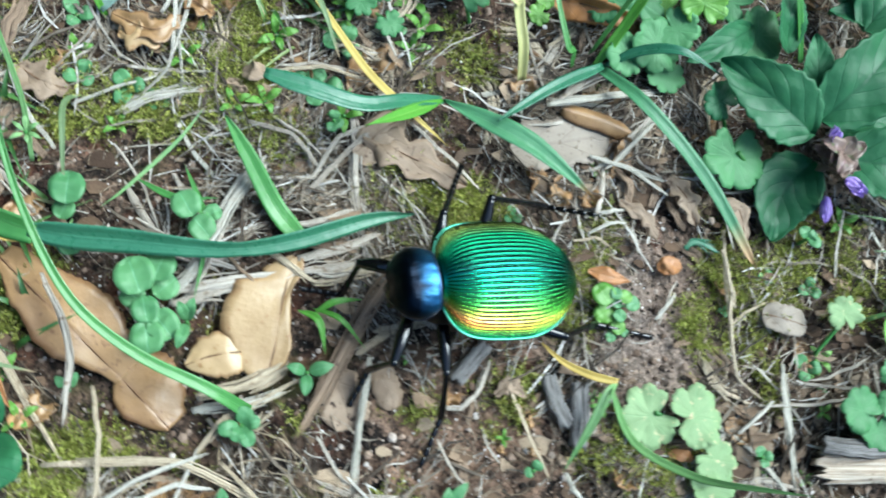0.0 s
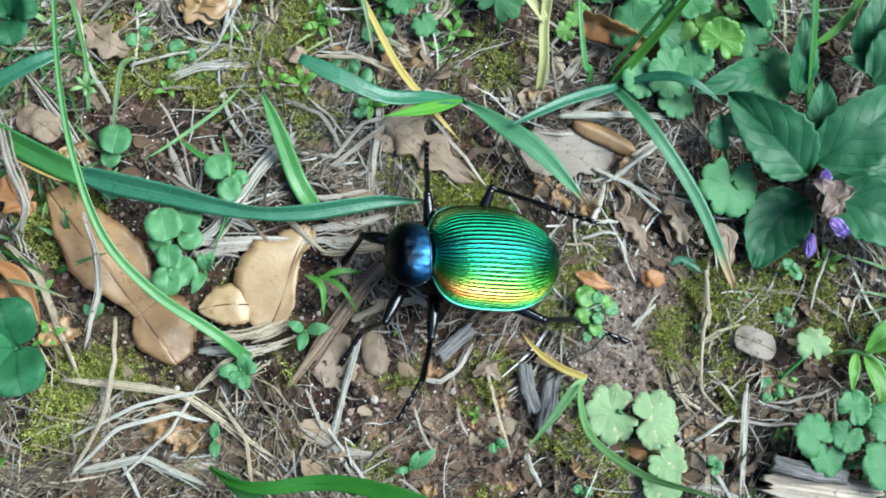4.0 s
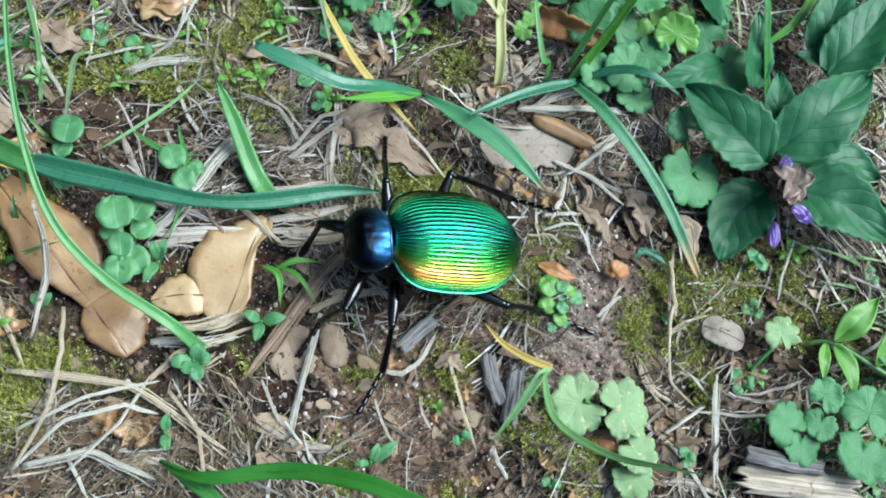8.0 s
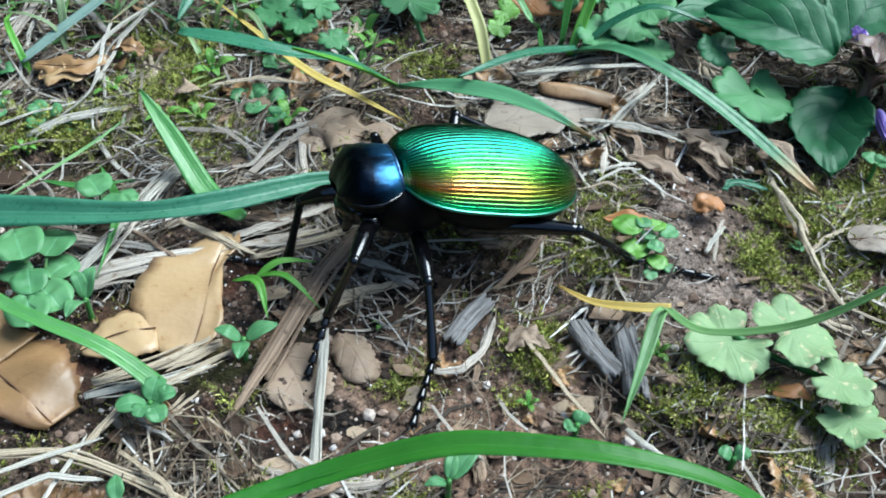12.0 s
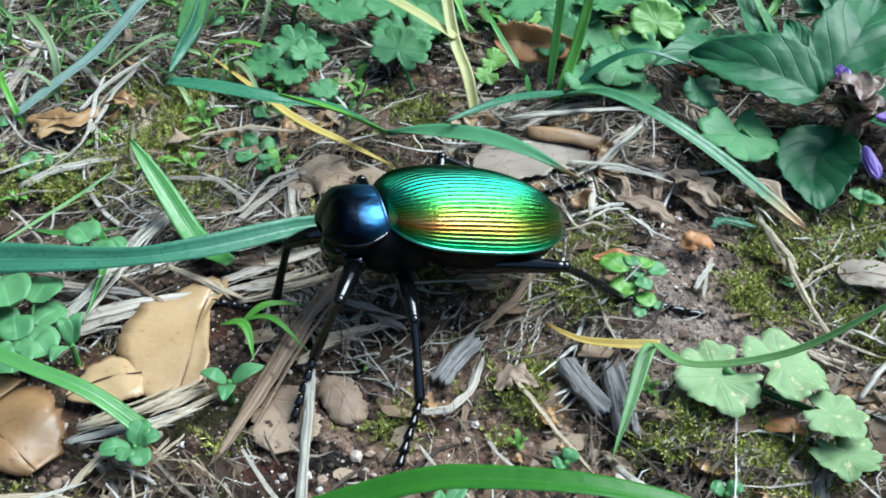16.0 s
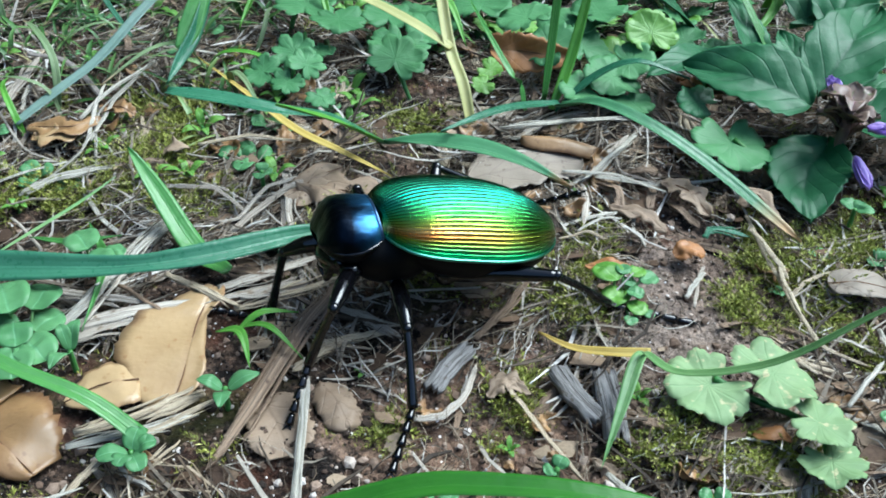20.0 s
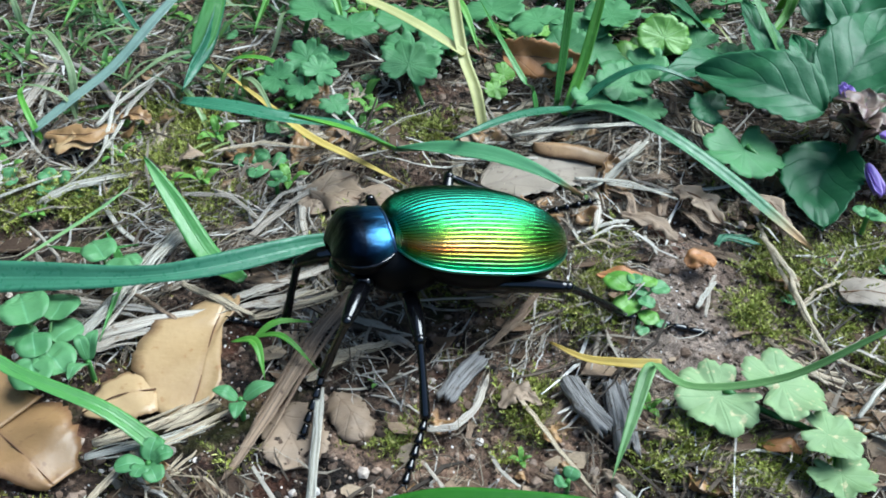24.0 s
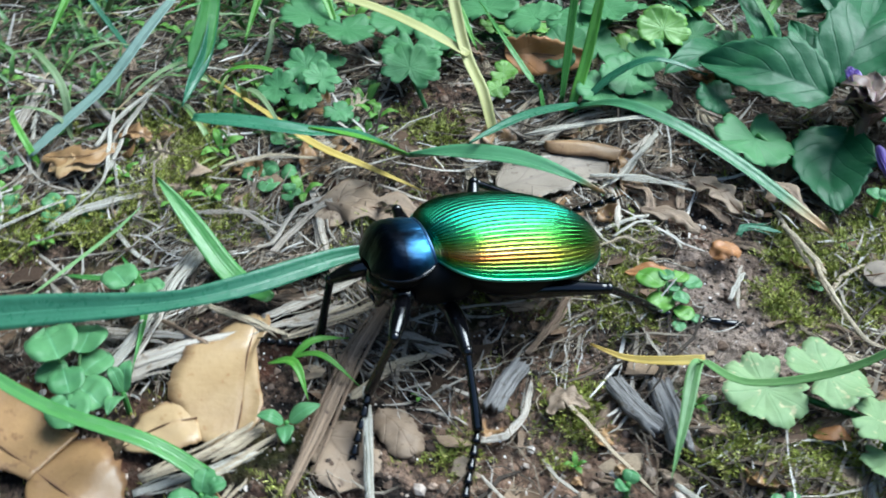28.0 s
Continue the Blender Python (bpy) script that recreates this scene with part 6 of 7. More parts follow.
rosette((-34.4, 47.8, 5.6), [(40, 2.2, 0.7), (100, 2.6, 0.7), (150, 2.2, 0.6), (220, 2.4, 0.7), (290, 2.0, 0.6), (340, 2.4, 0.7)], "pale seed head on a grass stem", GRASS_SOFT, "seed_head", "lance", 1.0)


def flower_head(centre, label):
    root = herb("flower_head", label, "flower", "purple flowers")
    c = Vector(centre)
    rng = random.Random(serial())
    for k in range(24):
        a, up = rng.uniform(0, 6.283), rng.uniform(0.3, 6)
        d = Vector((math.cos(a), math.sin(a), 0))
        p = [c + Vector((0, 0, up - 3)), c + d * 2.0 + Vector((0, 0, up - 1.4)), c + d * rng.uniform(2.8, 4.2) + Vector((0, 0, up - rng.uniform(0.5, 2.4)))]
        part("sepal", sheet(mm(p), 3.0 * MM, "ovate", 0.2, 0.15, n=10, seed=serial()), SEPAL, root)
    stem(root, [c - Vector((0, 0, 9)), c + Vector((0, 0, 2))], 0.9, SEPAL)
    return root


def petal_tube(root, base, tip, width):
    b, t = Vector(base), Vector(tip)
    for k in range(4):
        o = Vector((math.cos(k * 1.57), math.sin(k * 1.57), 0)) * width * 0.32
        part("petal", sheet(mm([b, b.lerp(t, 0.6) + o, t + o * 1.2]), width * MM, "ovate", 0.35, 0.1, n=10, seed=serial()), PETAL, root)


head_ = flower_head((86.0, 60.6, 7.0), "flower head with brown green sepals and small purple petals")
petal_tube(head_, (87.4, 57.2, 8.0), (89.7, 55.0, 9.0), 1.9)
petal_tube(head_, (85.7, 55.5, 5.0), (87.3, 52.6, 2.0), 1.5)
petal_tube(head_, (84.0, 62.7, 10.0), (83.5, 63.9, 12.0), 1.7)


# ---- loose litter ----
def open_soil(x, y):
    """Share of cover, 0 on the bare patches to 1 in the thick litter; millimetres."""
    bare = 0.0
    for cx, cy, r in ((0, 28, 10), (-17, 27, 11), (-10, 16, 7), (86, 36, 13), (96, 20, 12), (90, 52, 10), (76, 22, 8), (63, 29, 11), (60, 41, 7), (36, 12, 11), (28, 17, 9), (14, 8, 7), (52, 37, 9), (80, 32, 6), (45, 30, 7), (5, 12, 6), (-20, 55, 9), (-5, 70, 8), (-30, 30, 7), (70, 12, 8), (30, 22, 10), (40, 20, 10), (20, 14, 7), (48, 12, 9), (45, 3, 9), (30, 4, 8), (70, 38, 7), (84, 42, 6), (10, 62, 6), (79, 46, 9), (100, 42, 12), (77, 29, 8), (96, 8, 10)):
        bare = max(bare, math.exp(-(((x - cx) ** 2 + (y - cy) ** 2) / r**2)))
    thick = noise.noise(Vector((x * 0.055, y * 0.055, 5))) + 0.6 * noise.noise(Vector((x * 0.16, y * 0.16, 8)))
    thick = min(1.0, max(0.06, 0.5 + 1.3 * thick))
    return (1 - 0.95 * bare) * thick


BROAD = (((38, 59), (49, 62), 2.4), ((3, 36), (1.5, 19), 6.5), ((-2, 21.5), (-9.5, 19.5), 5.0), ((-36, 31.5), (-10.5, 10.5), 7.0), ((11, 20), (20, 15), 4.0))


def on_leaf(x, y):
    """Whether a place lies on one of the broad dead leaves; millimetres."""
    for (ax, ay), (bx, by), r in BROAD:
        u = max(0.0, min(1.0, ((x - ax) * (bx - ax) + (y - ay) * (by - ay)) / ((bx - ax) ** 2 + (by - ay) ** 2)))
        if math.hypot(x - ax - u * (bx - ax), y - ay - u * (by - ay)) < r:
            return True
    return False


def scatter(count, rng, box=(-75, 150, -40, 190)):
    while count > 0:
        x, y = rng.uniform(box[0], box[1]), rng.uniform(box[2], box[3])
        if rng.random() < open_soil(x, y) * (1.0 if y < 110 else 0.6):
            count -= 1
            yield x, y


def straw_litter(count, seed, r0, r1, l0, l1, lift, name, label, mat, box, sway=0.06):
    rng = random.Random(seed)
    verts, faces = [], []
    for x, y in scatter(count, rng, box):
        a = rng.gauss(0.75 if noise.noise(Vector((x * 0.03, y * 0.03, 2))) > 0 else 2.2, 0.7)
        length, r = rng.uniform(l0, l1), rng.uniform(r0, r1)
        if any(on_leaf(x + math.cos(a) * length * u, y + math.sin(a) * length * u) for u in (-0.5, -0.25, 0, 0.25, 0.5)):
            continue
        bend, z0, tip = rng.gauss(0, sway) * length, rng.uniform(0, lift), rng.gauss(0, 0.09) * length
        d, s = (math.cos(a), math.sin(a)), (-math.sin(a), math.cos(a))
        flat = rng.uniform(0.12, 0.6)
        base = len(verts)
        kink = [0.0] + [rng.gauss(0, 0.022) * length for _ in range(3)] + [0.0]
        for i in range(5):
            u = i / 4 - 0.5
            off = bend * (u * u * 4 - 0.5) + kink[i]
            cx = x + d[0] * u * length + s[0] * off
            cy = y + d[1] * u * length + s[1] * off
            cz = relief(cx * MM, cy * MM) * 1000 + 0.25 + z0 + abs(tip) * abs(u) * 2 * (1 if u * tip > 0 else 0.2)
            rr = r * (rng.uniform(0.15, 0.8) if i in (0, 4) else rng.uniform(0.65, 1.25))
            for k in range(4):
                ang = k * 1.5708 + 0.78
                verts.append(((cx + s[0] * rr * math.cos(ang)) * MM, (cy + s[1] * rr * math.cos(ang)) * MM, (cz + rr * flat * math.sin(ang)) * MM))
        for i in range(4):
            for k in range(4):
                p, q = base + i * 4 + k, base + i * 4 + (k + 1) % 4
                faces.append((p, q, q + 4, p + 4))
        faces.append((base + 3, base + 2, base + 1, base))
        faces.append((base + 16, base + 17, base + 18, base + 19))
    me = bpy.data.meshes.new(name)
    me.from_pydata(verts, [], faces)
    me.materials.append(mat)
    tagged(new(name, me), label, "litter", kind="stuff")


MOSS_SPOTS = ((64.5, 34.8, 5), (54.5, 11, 5), (59, 9, 6), (66, 9, 5), (48, 32, 4), (38.5, 21, 3), (38, 15, 4), (9, 14, 3), (1.5, 53.5, 6), (-12.5, 64, 9), (14.5, 51, 5), (19, 52, 4), (51, 48, 4), (70, 42, 5), (-30.5, 56, 7), (-31.7, 27.7, 6), (-18, 58.6, 7), (8, 52.6, 5), (48.8, 11.5, 4), (-21.7, 6.6, 6), (7.8, 3.5, 5), (-23, -2, 7), (23, 2, 5), (80, 40, 6), (84, 46, 5), (45, 38, 4), (30, 46, 6), (-8, 74, 8), (92, 38, 6))


def mossy(x, y):
    """How thick the moss grows, about 0 to 1; millimetres."""
    d = 0.9 * noise.noise(Vector((x * 0.06 + 9, y * 0.06, 1))) + 0.6 * noise.noise(Vector((x * 0.22, y * 0.22, 3))) - 0.22
    near = max(math.exp(-(((x - cx) ** 2 + (y - cy) ** 2) / r**2)) for cx, cy, r in MOSS_SPOTS)
    return d + 0.85 * near


def moss(count, seed):
    """Feathery shoots: a bent stem with leaflets all round it."""
    rng = random.Random(seed)
    verts, faces = [], []
    while count > 0:
        x, y = rng.uniform(-70, 140), rng.uniform(-35, 150)
        thick = mossy(x, y)
        if thick < 0.1 + 0.55 * rng.random() or (math.hypot(x - 57, y - 29) < 7 and rng.random() < 0.8):
            continue
        count -= 1
        z = relief(x * MM, y * MM) * 1000 - 0.1
        a, rise, length = rng.uniform(0, 6.283), rng.uniform(0.1, 0.95), rng.uniform(1.4, 4.6) * (0.7 + 0.5 * min(1.0, thick))
        c, s = math.cos(a) * math.cos(rise), math.sin(a) * math.cos(rise)
        turn = rng.uniform(0, 6.283)
        many = int(7 + 4.5 * length)
        for k in range(many):
            u = (k + 1) / many
            bx, by, bz = x + c * length * u, y + s * length * u, z + length * math.sin(rise) * (u - 0.3 * u * u) * 1.2
            turn += 2.4
            size = rng.uniform(0.6, 1.15) * (1.05 - 0.5 * u)
            spread = 1.15 - 0.55 * u
            side = Vector((-math.sin(a) * math.cos(turn), math.cos(a) * math.cos(turn), 0.35 + 0.75 * abs(math.sin(turn)) - 0.3))
            way = (side * spread + Vector((c, s, math.sin(rise))) * 0.75).normalized()
            flat = way.cross(Vector((rng.uniform(-1, 1), rng.uniform(-1, 1), 0.9))).normalized() * (0.14 * size)
            o = Vector((bx, by, bz))
            mid, tip = o + way * size * 0.45, o + way * size + Vector((0, 0, -0.12 * size))
            b = len(verts)
            verts += [tuple(q * MM) for q in (o, mid + flat, tip, mid - flat)]
            faces.append((b, b + 1, b + 2, b + 3))
    me = bpy.data.meshes.new("moss")
    me.from_pydata(verts, [], faces)
    me.materials.append(MOSS_FRESH)
    tagged(new("moss", me), "yellow-green feathery moss growing in patches on the soil", "moss", kind="stuff")


def moss_film(count, seed):
    """The low brownish-green pile between the shoots."""
    rng = random.Random(seed)
    verts, faces = [], []
    while count > 0:
        x, y = rng.uniform(-70, 140), rng.uniform(-35, 150)
        if mossy(x, y) < -0.1 + 0.5 * rng.random():
            continue
        count -= 1
        z, h = relief(x * MM, y * MM) * 1000, rng.uniform(0.15, 0.6)
        a, lean, w = rng.uniform(0, 6.283), rng.uniform(0.2, 0.7), rng.uniform(0.06, 0.13)
        c, s = math.cos(a), math.sin(a)
        b = len(verts)
        verts += [((x - s * w) * MM, (y + c * w) * MM, z * MM), ((x + s * w) * MM, (y - c * w) * MM, z * MM), ((x + c * lean) * MM, (y + s * lean) * MM, (z + h) * MM)]
        faces.append((b, b + 1, b + 2))
    me = bpy.data.meshes.new("moss_film")
    me.from_pydata(verts, [], faces)
    me.materials.append(MOSS)
    tagged(new("moss_film", me), "thin olive film of young moss on the soil", "moss", kind="stuff")


def crumbs(count, seed, r0, r1, name, label, mat, squash=0.7, open_ground=True):
    rng = random.Random(seed)
    t = (1 + 5**0.5) / 2
    ico = [(-1, t, 0), (1, t, 0), (-1, -t, 0), (1, -t, 0), (0, -1, t), (0, 1, t), (0, -1, -t), (0, 1, -t), (t, 0, -1), (t, 0, 1), (-t, 0, -1), (-t, 0, 1)]
    tri = [(0, 11, 5), (0, 5, 1), (0, 1, 7), (0, 7, 10), (0, 10, 11), (1, 5, 9), (5, 11, 4), (11, 10, 2), (10, 7, 6), (7, 1, 8), (3, 9, 4), (3, 4, 2), (3, 2, 6), (3, 6, 8), (3, 8, 9), (4, 9, 5), (2, 4, 11), (6, 2, 10), (8, 6, 7), (9, 8, 1)]
    verts, faces = [], []
    for _ in range(count):
        x, y = rng.uniform(-60, 130), rng.uniform(-35, 140)
        r = r0 + (r1 - r0) * rng.random() ** 3
        z = relief(x * MM, y * MM) * 1000 + r * 0.25 * squash
        turn = Euler((rng.uniform(0, 6), rng.uniform(0, 6), rng.uniform(0, 6))).to_matrix()
        b = len(verts)
        for p in ico:
            q = turn @ Vector(p) * (r / 1.9 * rng.uniform(0.7, 1.25))
            verts.append(((x + q.x) * MM, (y + q.y) * MM, (z + q.z * squash) * MM))
        faces += [(b + i, b + j, b + k) for i, j, k in tri]
    me = bpy.data.meshes.new(name)
    me.from_pydata(verts, [], faces)
    me.materials.append(mat)
    tagged(new(name, me), label, "soil", kind="stuff")


def short_grass(count, seed):
    """Low grass leaves in the lawn behind and beside the bare patch."""
    rng = random.Random(seed)
    verts, faces = [], []
    while count > 0:
        x, y = rng.uniform(-85, 165), rng.uniform(-40, 215)
        edge = max((y - (84 if x > 5 else 68)) / 34, (-28 - x) / 25, (x - 98) / 20)
        if rng.random() > min(1.0, max(0.0, edge)) * (0.4 + noise.noise(Vector((x * 0.05, y * 0.05, 7)))):
            continue
        count -= 1
        z = relief(x * MM, y * MM) * 1000
        a, h, lean, w = rng.uniform(0, 6.283), rng.uniform(1.5, 7), rng.uniform(3, 12), rng.uniform(0.2, 0.5)
        c, s = math.cos(a), math.sin(a)
        b = len(verts)
        for i in range(6):
            u = i / 5
            ww = w * (1 - u**3) + 0.03
            px, py, pz = x + c * lean * u * u, y + s * lean * u * u, z + h * (u - 0.45 * u**3)
            verts += [((px - s * ww) * MM, (py + c * ww) * MM, pz * MM), (px * MM, py * MM, (pz - ww * 0.4) * MM), ((px + s * ww) * MM, (py - c * ww) * MM, pz * MM)]
        for i in range(5):
            q = b + 3 * i
            faces += [(q, q + 1, q + 4, q + 3), (q + 1, q + 2, q + 5, q + 4)]
    me = bpy.data.meshes.new("short_grass")
    me.from_pydata(verts, [], faces)
    me.polygons.foreach_set("use_smooth", [True] * len(me.polygons))
    me.materials.append(LAWN)
    tagged(new("short_grass", me), "short green grass leaves in the lawn", "grass", kind="stuff")


def flakes(count, seed):
    rng = random.Random(seed)
    verts, faces = [], []
    for x, y in scatter(count, rng):
        if on_leaf(x, y):
            continue
        r, a = rng.uniform(0.5, 2.4) * rng.random() ** 0.5, rng.uniform(0, 6.283)
        z = relief(x * MM, y * MM) * 1000 + rng.uniform(0.1, 0.6)
        tx, ty, curl = rng.gauss(0, 0.25), rng.gauss(0, 0.25), rng.uniform(-0.2, 0.35)
        b, m = len(verts), 8
        for lay in (0.05, -0.05):
            for k in range(m):
                th = a + k * 6.283 / m
                rr = r * rng.uniform(0.65, 1.2) if lay > 0 else 0
                if lay > 0:
                    px, py = rr * math.cos(th) * 1.5, rr * math.sin(th)
                    verts.append(((x + px) * MM, (y + py) * MM, (z + px * tx + py * ty + curl * rr * rr / r + lay) * MM))
                else:
                    v = verts[b + k]
                    verts.append((v[0], v[1], v[2] - 0.1 * MM))
        faces.append(tuple(range(b, b + m)))
        faces.append(tuple(range(b + 2 * m - 1, b + m - 1, -1)))
        faces += [(b + k, b + m + k, b + m + (k + 1) % m, b + (k + 1) % m) for k in range(m)]
    me = bpy.data.meshes.new("leaf_scraps")
    me.from_pydata(verts, [], faces)
    me.materials.append(FLAKE)
    tagged(new("leaf_scraps", me), "small brown scraps of rotting leaves", "litter", kind="stuff")


NEAR = (-55, 110, -25, 120)
straw_litter(420, 14, 0.05, 0.2, 7, 22, 1.6, "straw_heap", "heap of tan broken straw on the soil", STRAW_TAN, (-38, 10, -16, 12), 0.16)
straw_litter(330, 15, 0.07, 0.25, 3, 12, 0.9, "straw_bed", "grey straw lying round a dead leaf", STRAW, (-16, 24, 22, 50))
straw_litter(2600, 11, 0.1, 0.34, 4, 18, 1.4, "straw_litter", "tangled grey and tan dry straw on the soil", STRAW, NEAR)
straw_litter(15000, 12, 0.04, 0.15, 1.5, 7, 0.9, "fine_straw", "fine broken grass fibres on the soil", STRAW, NEAR, 0.1)
straw_litter(9500, 16, 0.03, 0.085, 3, 10, 1.6, "rootlets", "curled hair-thin rootlets and dry fibres", STRAW_TAN, NEAR, 0.28)
straw_litter(700, 13, 0.1, 0.3, 5, 18, 1.8, "far_straw", "dry straw at the back", STRAW_TAN, (-90, 170, 90, 220))
moss(8000, 21)
moss_film(60000, 22)
crumbs(15000, 31, 0.2, 0.75, "soil_crumbs", "brown crumbs of soil and pale grit", CRUMB)
crumbs(36000, 32, 0.09, 0.36, "soil_grit", "fine mineral grit on the soil", CRUMB)
crumbs(9000, 33, 0.07, 0.22, "quartz_grit", "tiny bright grains of quartz on the soil", GRIT)
flakes(5200, 41)
LAWN = litter_material("lawn_leaves", [(0.0, (0.018, 0.06, 0.012)), (0.5, (0.06, 0.16, 0.032)), (0.85, (0.13, 0.25, 0.06)), (1.0, (0.32, 0.29, 0.13))], 0.45, 200, grain=0.6, spec=0.5)
short_grass(6500, 43)


def sprinkle(things, count, seed, test, low=0.7, high=1.25, lift=0.0, tilt=6):
    """Copies of a few things, set down at random where test allows."""
    rng = random.Random(seed)
    while count > 0:
        x, y = rng.uniform(-80, 160), rng.uniform(-40, 210)
        if not test(x, y, rng) or on_leaf(x, y):
            continue
        count -= 1
        ob = rng.choice(things)
        k = rng.uniform(low, high)
        at = pose(x * MM, y * MM, relief(x * MM, y * MM) + lift, rng.gauss(0, tilt), rng.gauss(0, tilt), rng.uniform(0, 360))
        made = copy_thing(ob, at)
        made.scale = (k, k, k)


def back_zone(x, y, rng):
    """The green strip behind the beetle, thicker the farther back."""
    return y > 76 and rng.random() < min(1.0, (y - 70) / 60) and not (20 < x < 50 and y < 84)


def side_zone(x, y, rng):
    return (x < -22 or x > 92 or y < -14 or y > 70) and rng.random() < 0.8


tuft_a = blade([(0, 0, -1), (3, 4, 9), (9, 10, 15), (18, 16, 17)], 1.8, GRASS, "grass blade in the lawn at the back")
tuft_b = blade([(0, 0, -1), (-2, 6, 11), (-3, 14, 22), (-1, 20, 32)], 1.1, GRASS_BLUE, "upright bluish grass blade at the back")
tuft_c = blade([(0, 0, -1), (4, 2, 7), (14, 4, 9), (24, 3, 5)], 2.0, GRASS_LIME, "low arching fresh grass blade")
tuft_d = blade([(0, 0, -1), (5, 1, 8), (12, 6, 11), (22, 12, 8)], 1.5, GRASS_PALE, "low drying grass blade at the back")
for k, ob in enumerate((tuft_a, tuft_b, tuft_c, tuft_d)):
    ob.matrix_basis = pose((-50 + 45 * k) * MM, 0.128, -0.001)
sprinkle((tuft_a, tuft_b, tuft_c, tuft_a, tuft_d), 190, 51, lambda x, y, rng: back_zone(x, y, rng) and y > 94)
sprinkle((tuft_d, tuft_d, tuft_c), 12, 57, lambda x, y, rng: -60 < x < 12 and 74 < y < 100, 0.4, 0.8)
sprinkle((tuft_c, tuft_d), 26, 52, lambda x, y, rng: side_zone(x, y, rng) and y < 90 and x < -22, 0.4, 0.7)
dry_a = straw([(-9, 0, 0.2), (-3, 1.2, 0.7), (3, 0.4, 0.5), (9, -1.6, 0.2)], 0.62, STRAW_ONE, "torn flat dry grass leaf on the litter")
dry_b = straw([(-7, 0.8, 0.1), (-1, -0.6, 0.8), (2.2, 0.2, 0.9), (6, 3.2, 0.3)], 0.5, STRAW_BUFF, "kinked dry grass leaf on the litter")
dry_c = straw([(-5, 0, 0.2), (0, 0.9, 0.5), (5, 0.2, 0.1)], 0.85, STRAW_BROWN, "short broad strip of rotting grass")
dry_d = straw([(-11, -1, 0.1), (-4, 0.6, 0.6), (4, 0.2, 0.6), (11, 1.4, 0.1)], 0.34, STRAW_WHITE, "long thin bleached grass stalk")
dry_e = straw([(-3.5, 0, 0.1), (0, -1.0, 1.6), (3.4, 0.3, 0.2)], 0.6, STRAW_BROWN, "arched scrap of brown grass")
scrap_a = dead_leaf([(-2.4, 0, -0.1), (0, 0.5, 0.8), (2.6, 0.2, 0.0)], 2.8, OAK_BROWN, "small curled scrap of brown leaf", kind="torn", stalk=False, cup=0.2, ragged=0.4, wave=0.4)
scrap_b = dead_leaf([(-1.8, 0.3, 0.1), (0, 0, 0.4), (2.0, -0.3, 0.9)], 2.2, OAK_GREY, "small papery scrap of grey leaf", kind="oak", stalk=False, cup=-0.2, ragged=0.4, wave=0.4)
for k, ob in enumerate((dry_a, dry_b, dry_c, dry_d, dry_e, scrap_a, scrap_b)):
    ob.matrix_basis = pose((-44 + 2 * k) * MM, (84 - 9 * k) * MM, 0.0, rz=40 * k)


def litter_zone(x, y, rng):
    """Where the straw lies thick, off the bare patches and out from under the beetle."""
    return -55 < x < 112 and -22 < y < 96 and not (6 < x < 62 and 16 < y < 52) and rng.random() < open_soil(x, y)


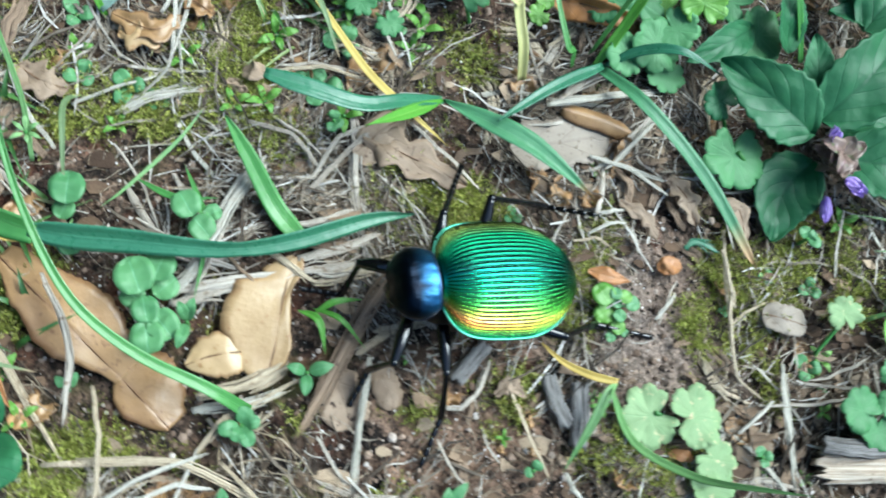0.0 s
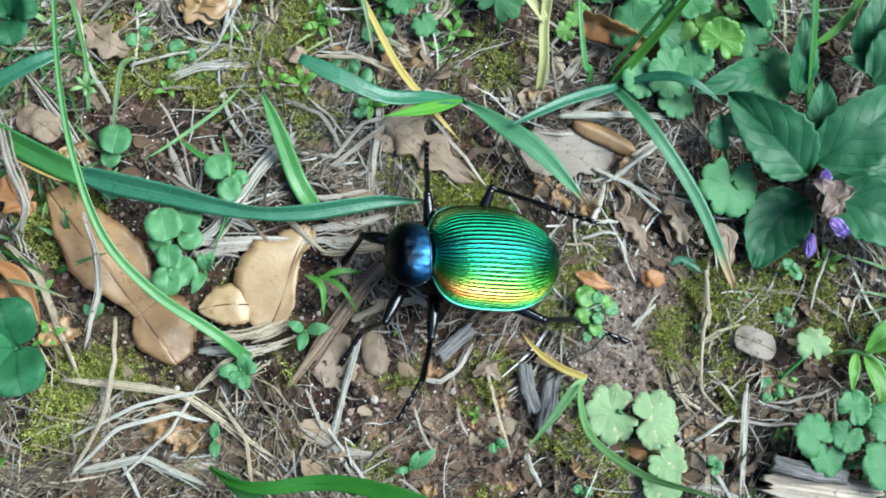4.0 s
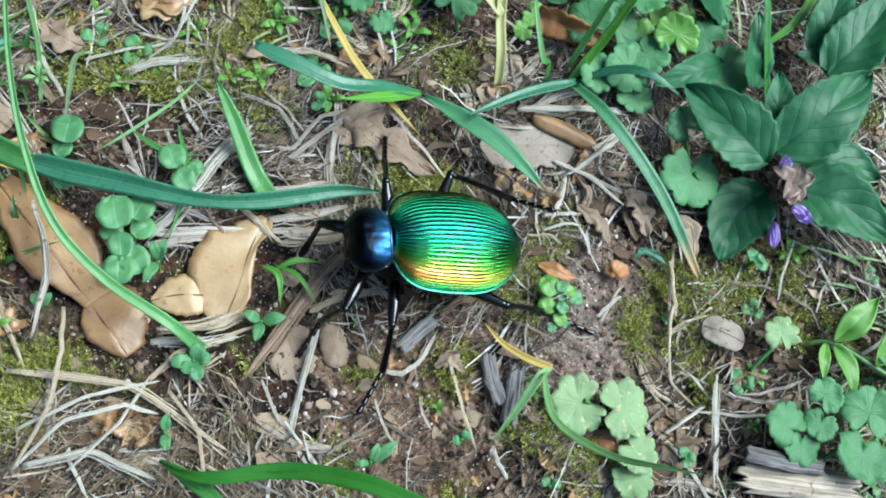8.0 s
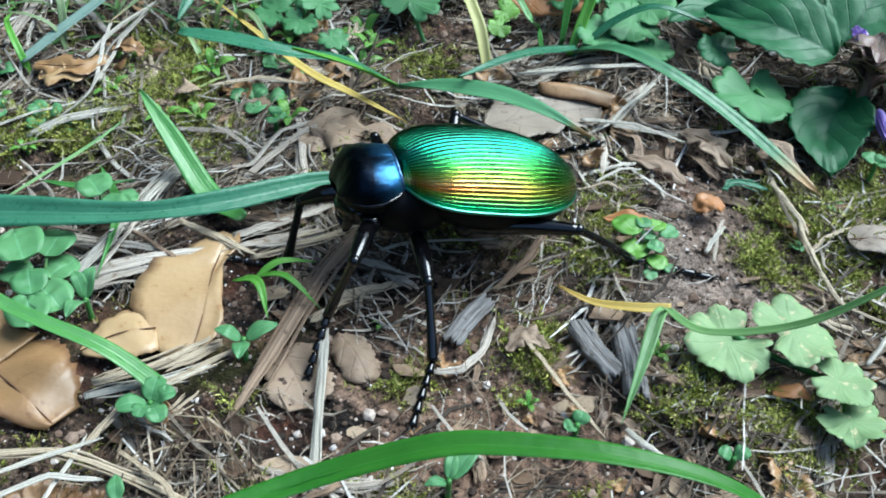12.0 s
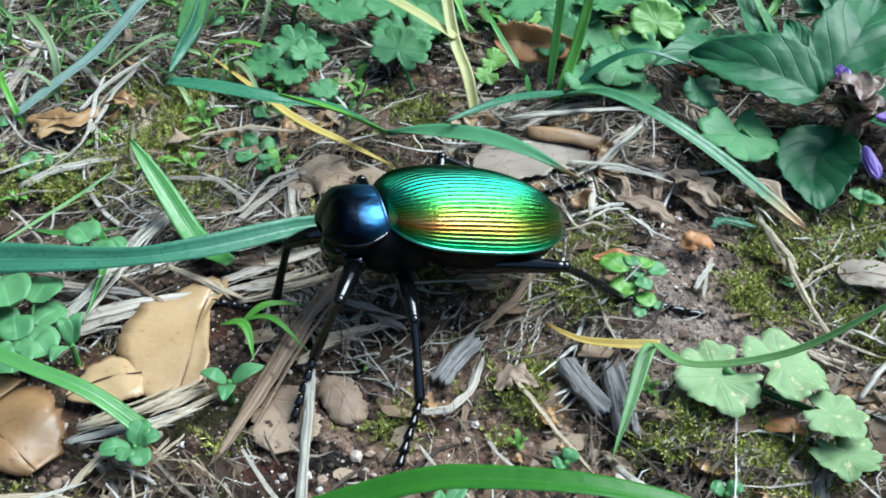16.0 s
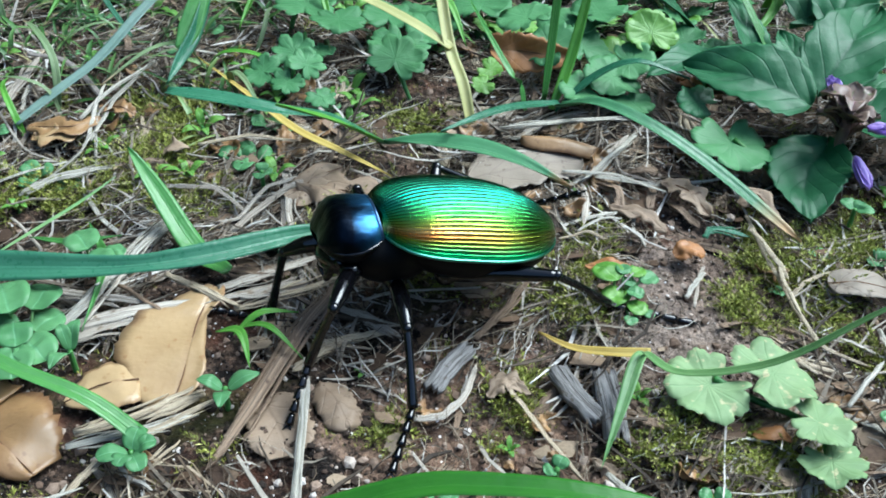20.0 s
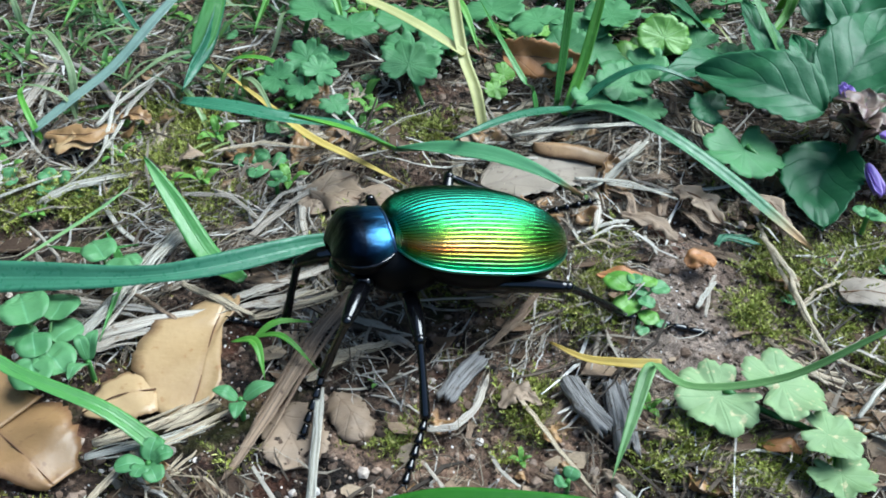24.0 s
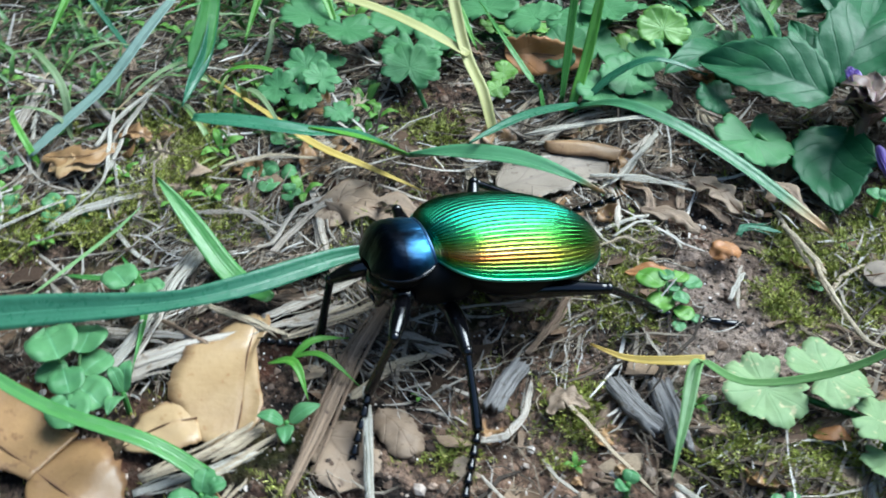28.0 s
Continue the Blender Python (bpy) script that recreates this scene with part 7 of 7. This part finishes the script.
sprinkle((dry_a, dry_b, dry_c, dry_d, dry_e), 190, 61, litter_zone, 0.55, 1.15, 0.0004, 5)
sprinkle((scrap_a, scrap_b), 150, 62, litter_zone, 0.5, 1.4, 0.0002, 14)
sprinkle((scrap_a, scrap_b, dry_e, dry_c), 30, 63, lambda x, y, rng: 24 < x < 58 and -2 < y < 24, 0.4, 0.9, 0.0, 12)
sprinkle((scrap_a, scrap_b, dry_e, dry_c), 26, 64, lambda x, y, rng: 60 < x < 96 and 10 < y < 56, 0.4, 1.0, 0.0, 12)
lawn_ivy = ivy([((0, 0, 6), 5.5, 80, 16, 0), ((8, 4, 5), 4.8, 340, 10, 12), ((-7, 5, 7), 5.2, 170, 14, -12)], "ground ivy leaves in the lawn", None, [[(0, 0, 5.6), (1, 1, -1)], [(8, 4, 4.6), (1, 1, -1)], [(-7, 5, 6.6), (1, 1, -1)]])
lawn_ivy.matrix_basis = pose(-0.045, 0.118, -0.001)
lime_ivy = ivy([((0, 0, 5), 4.6, 60, 12, 6), ((6, -3, 4), 3.8, 300, 6, 12)], "lime green ground ivy in the lawn", LIME, [[(0, 0, 4.6), (1, 1, -1)], [(6, -3, 3.6), (1, 1, -1)]])
lime_ivy.matrix_basis = pose(0.002, 0.125, -0.001)
sprinkle((lawn_ivy, lawn_ivy, lawn_ivy, lime_ivy), 46, 53, lambda x, y, rng: back_zone(x, y, rng) and y > 86, 0.45, 0.95)
sprinkle((lime_ivy, lime_ivy, lawn_ivy), 12, 60, lambda x, y, rng: 36 < x < 96 and 84 < y < 112, 0.45, 0.8)
sprout_a = rosette((0, 0, 0.3), [(80, 2.4, 2.2), (200, 2.6, 2.2), (-40, 2.2, 2.0)], "tiny round-leaved seedling in the litter", rise=1.2)
sprout_b = rosette((0, 0, 0.3), [(60, 3.0, 1.2), (150, 2.6, 1.1), (260, 2.8, 1.2), (-20, 2.4, 1.0)], "tiny narrow-leaved seedling in the litter", LIME, kind="ovate", rise=1.5)
sprout_a.matrix_basis, sprout_b.matrix_basis = pose(-0.03, 0.06, -0.0015), pose(-0.033, 0.016, -0.0015)
sprinkle((sprout_a, sprout_b), 22, 59, lambda x, y, rng: 74 < x < 112 and 0 < y < 58, 0.5, 1.1)
sprinkle((sprout_a, sprout_b), 44, 54, lambda x, y, rng: side_zone(x, y, rng), 0.6, 1.2)
sprinkle((sprout_a, sprout_b, sprout_b), 44, 58, lambda x, y, rng: -55 < x < 20 and 56 < y < 110, 0.6, 1.4)
sprinkle((sprout_a, sprout_b), 14, 59, lambda x, y, rng: 78 < x < 115 and 0 < y < 60, 0.6, 1.1)
sprinkle((sprout_a, sprout_b), 22, 55, lambda x, y, rng: -20 < x < 90 and -10 < y < 70 and rng.random() < 0.5, 0.35, 0.7)


motions()
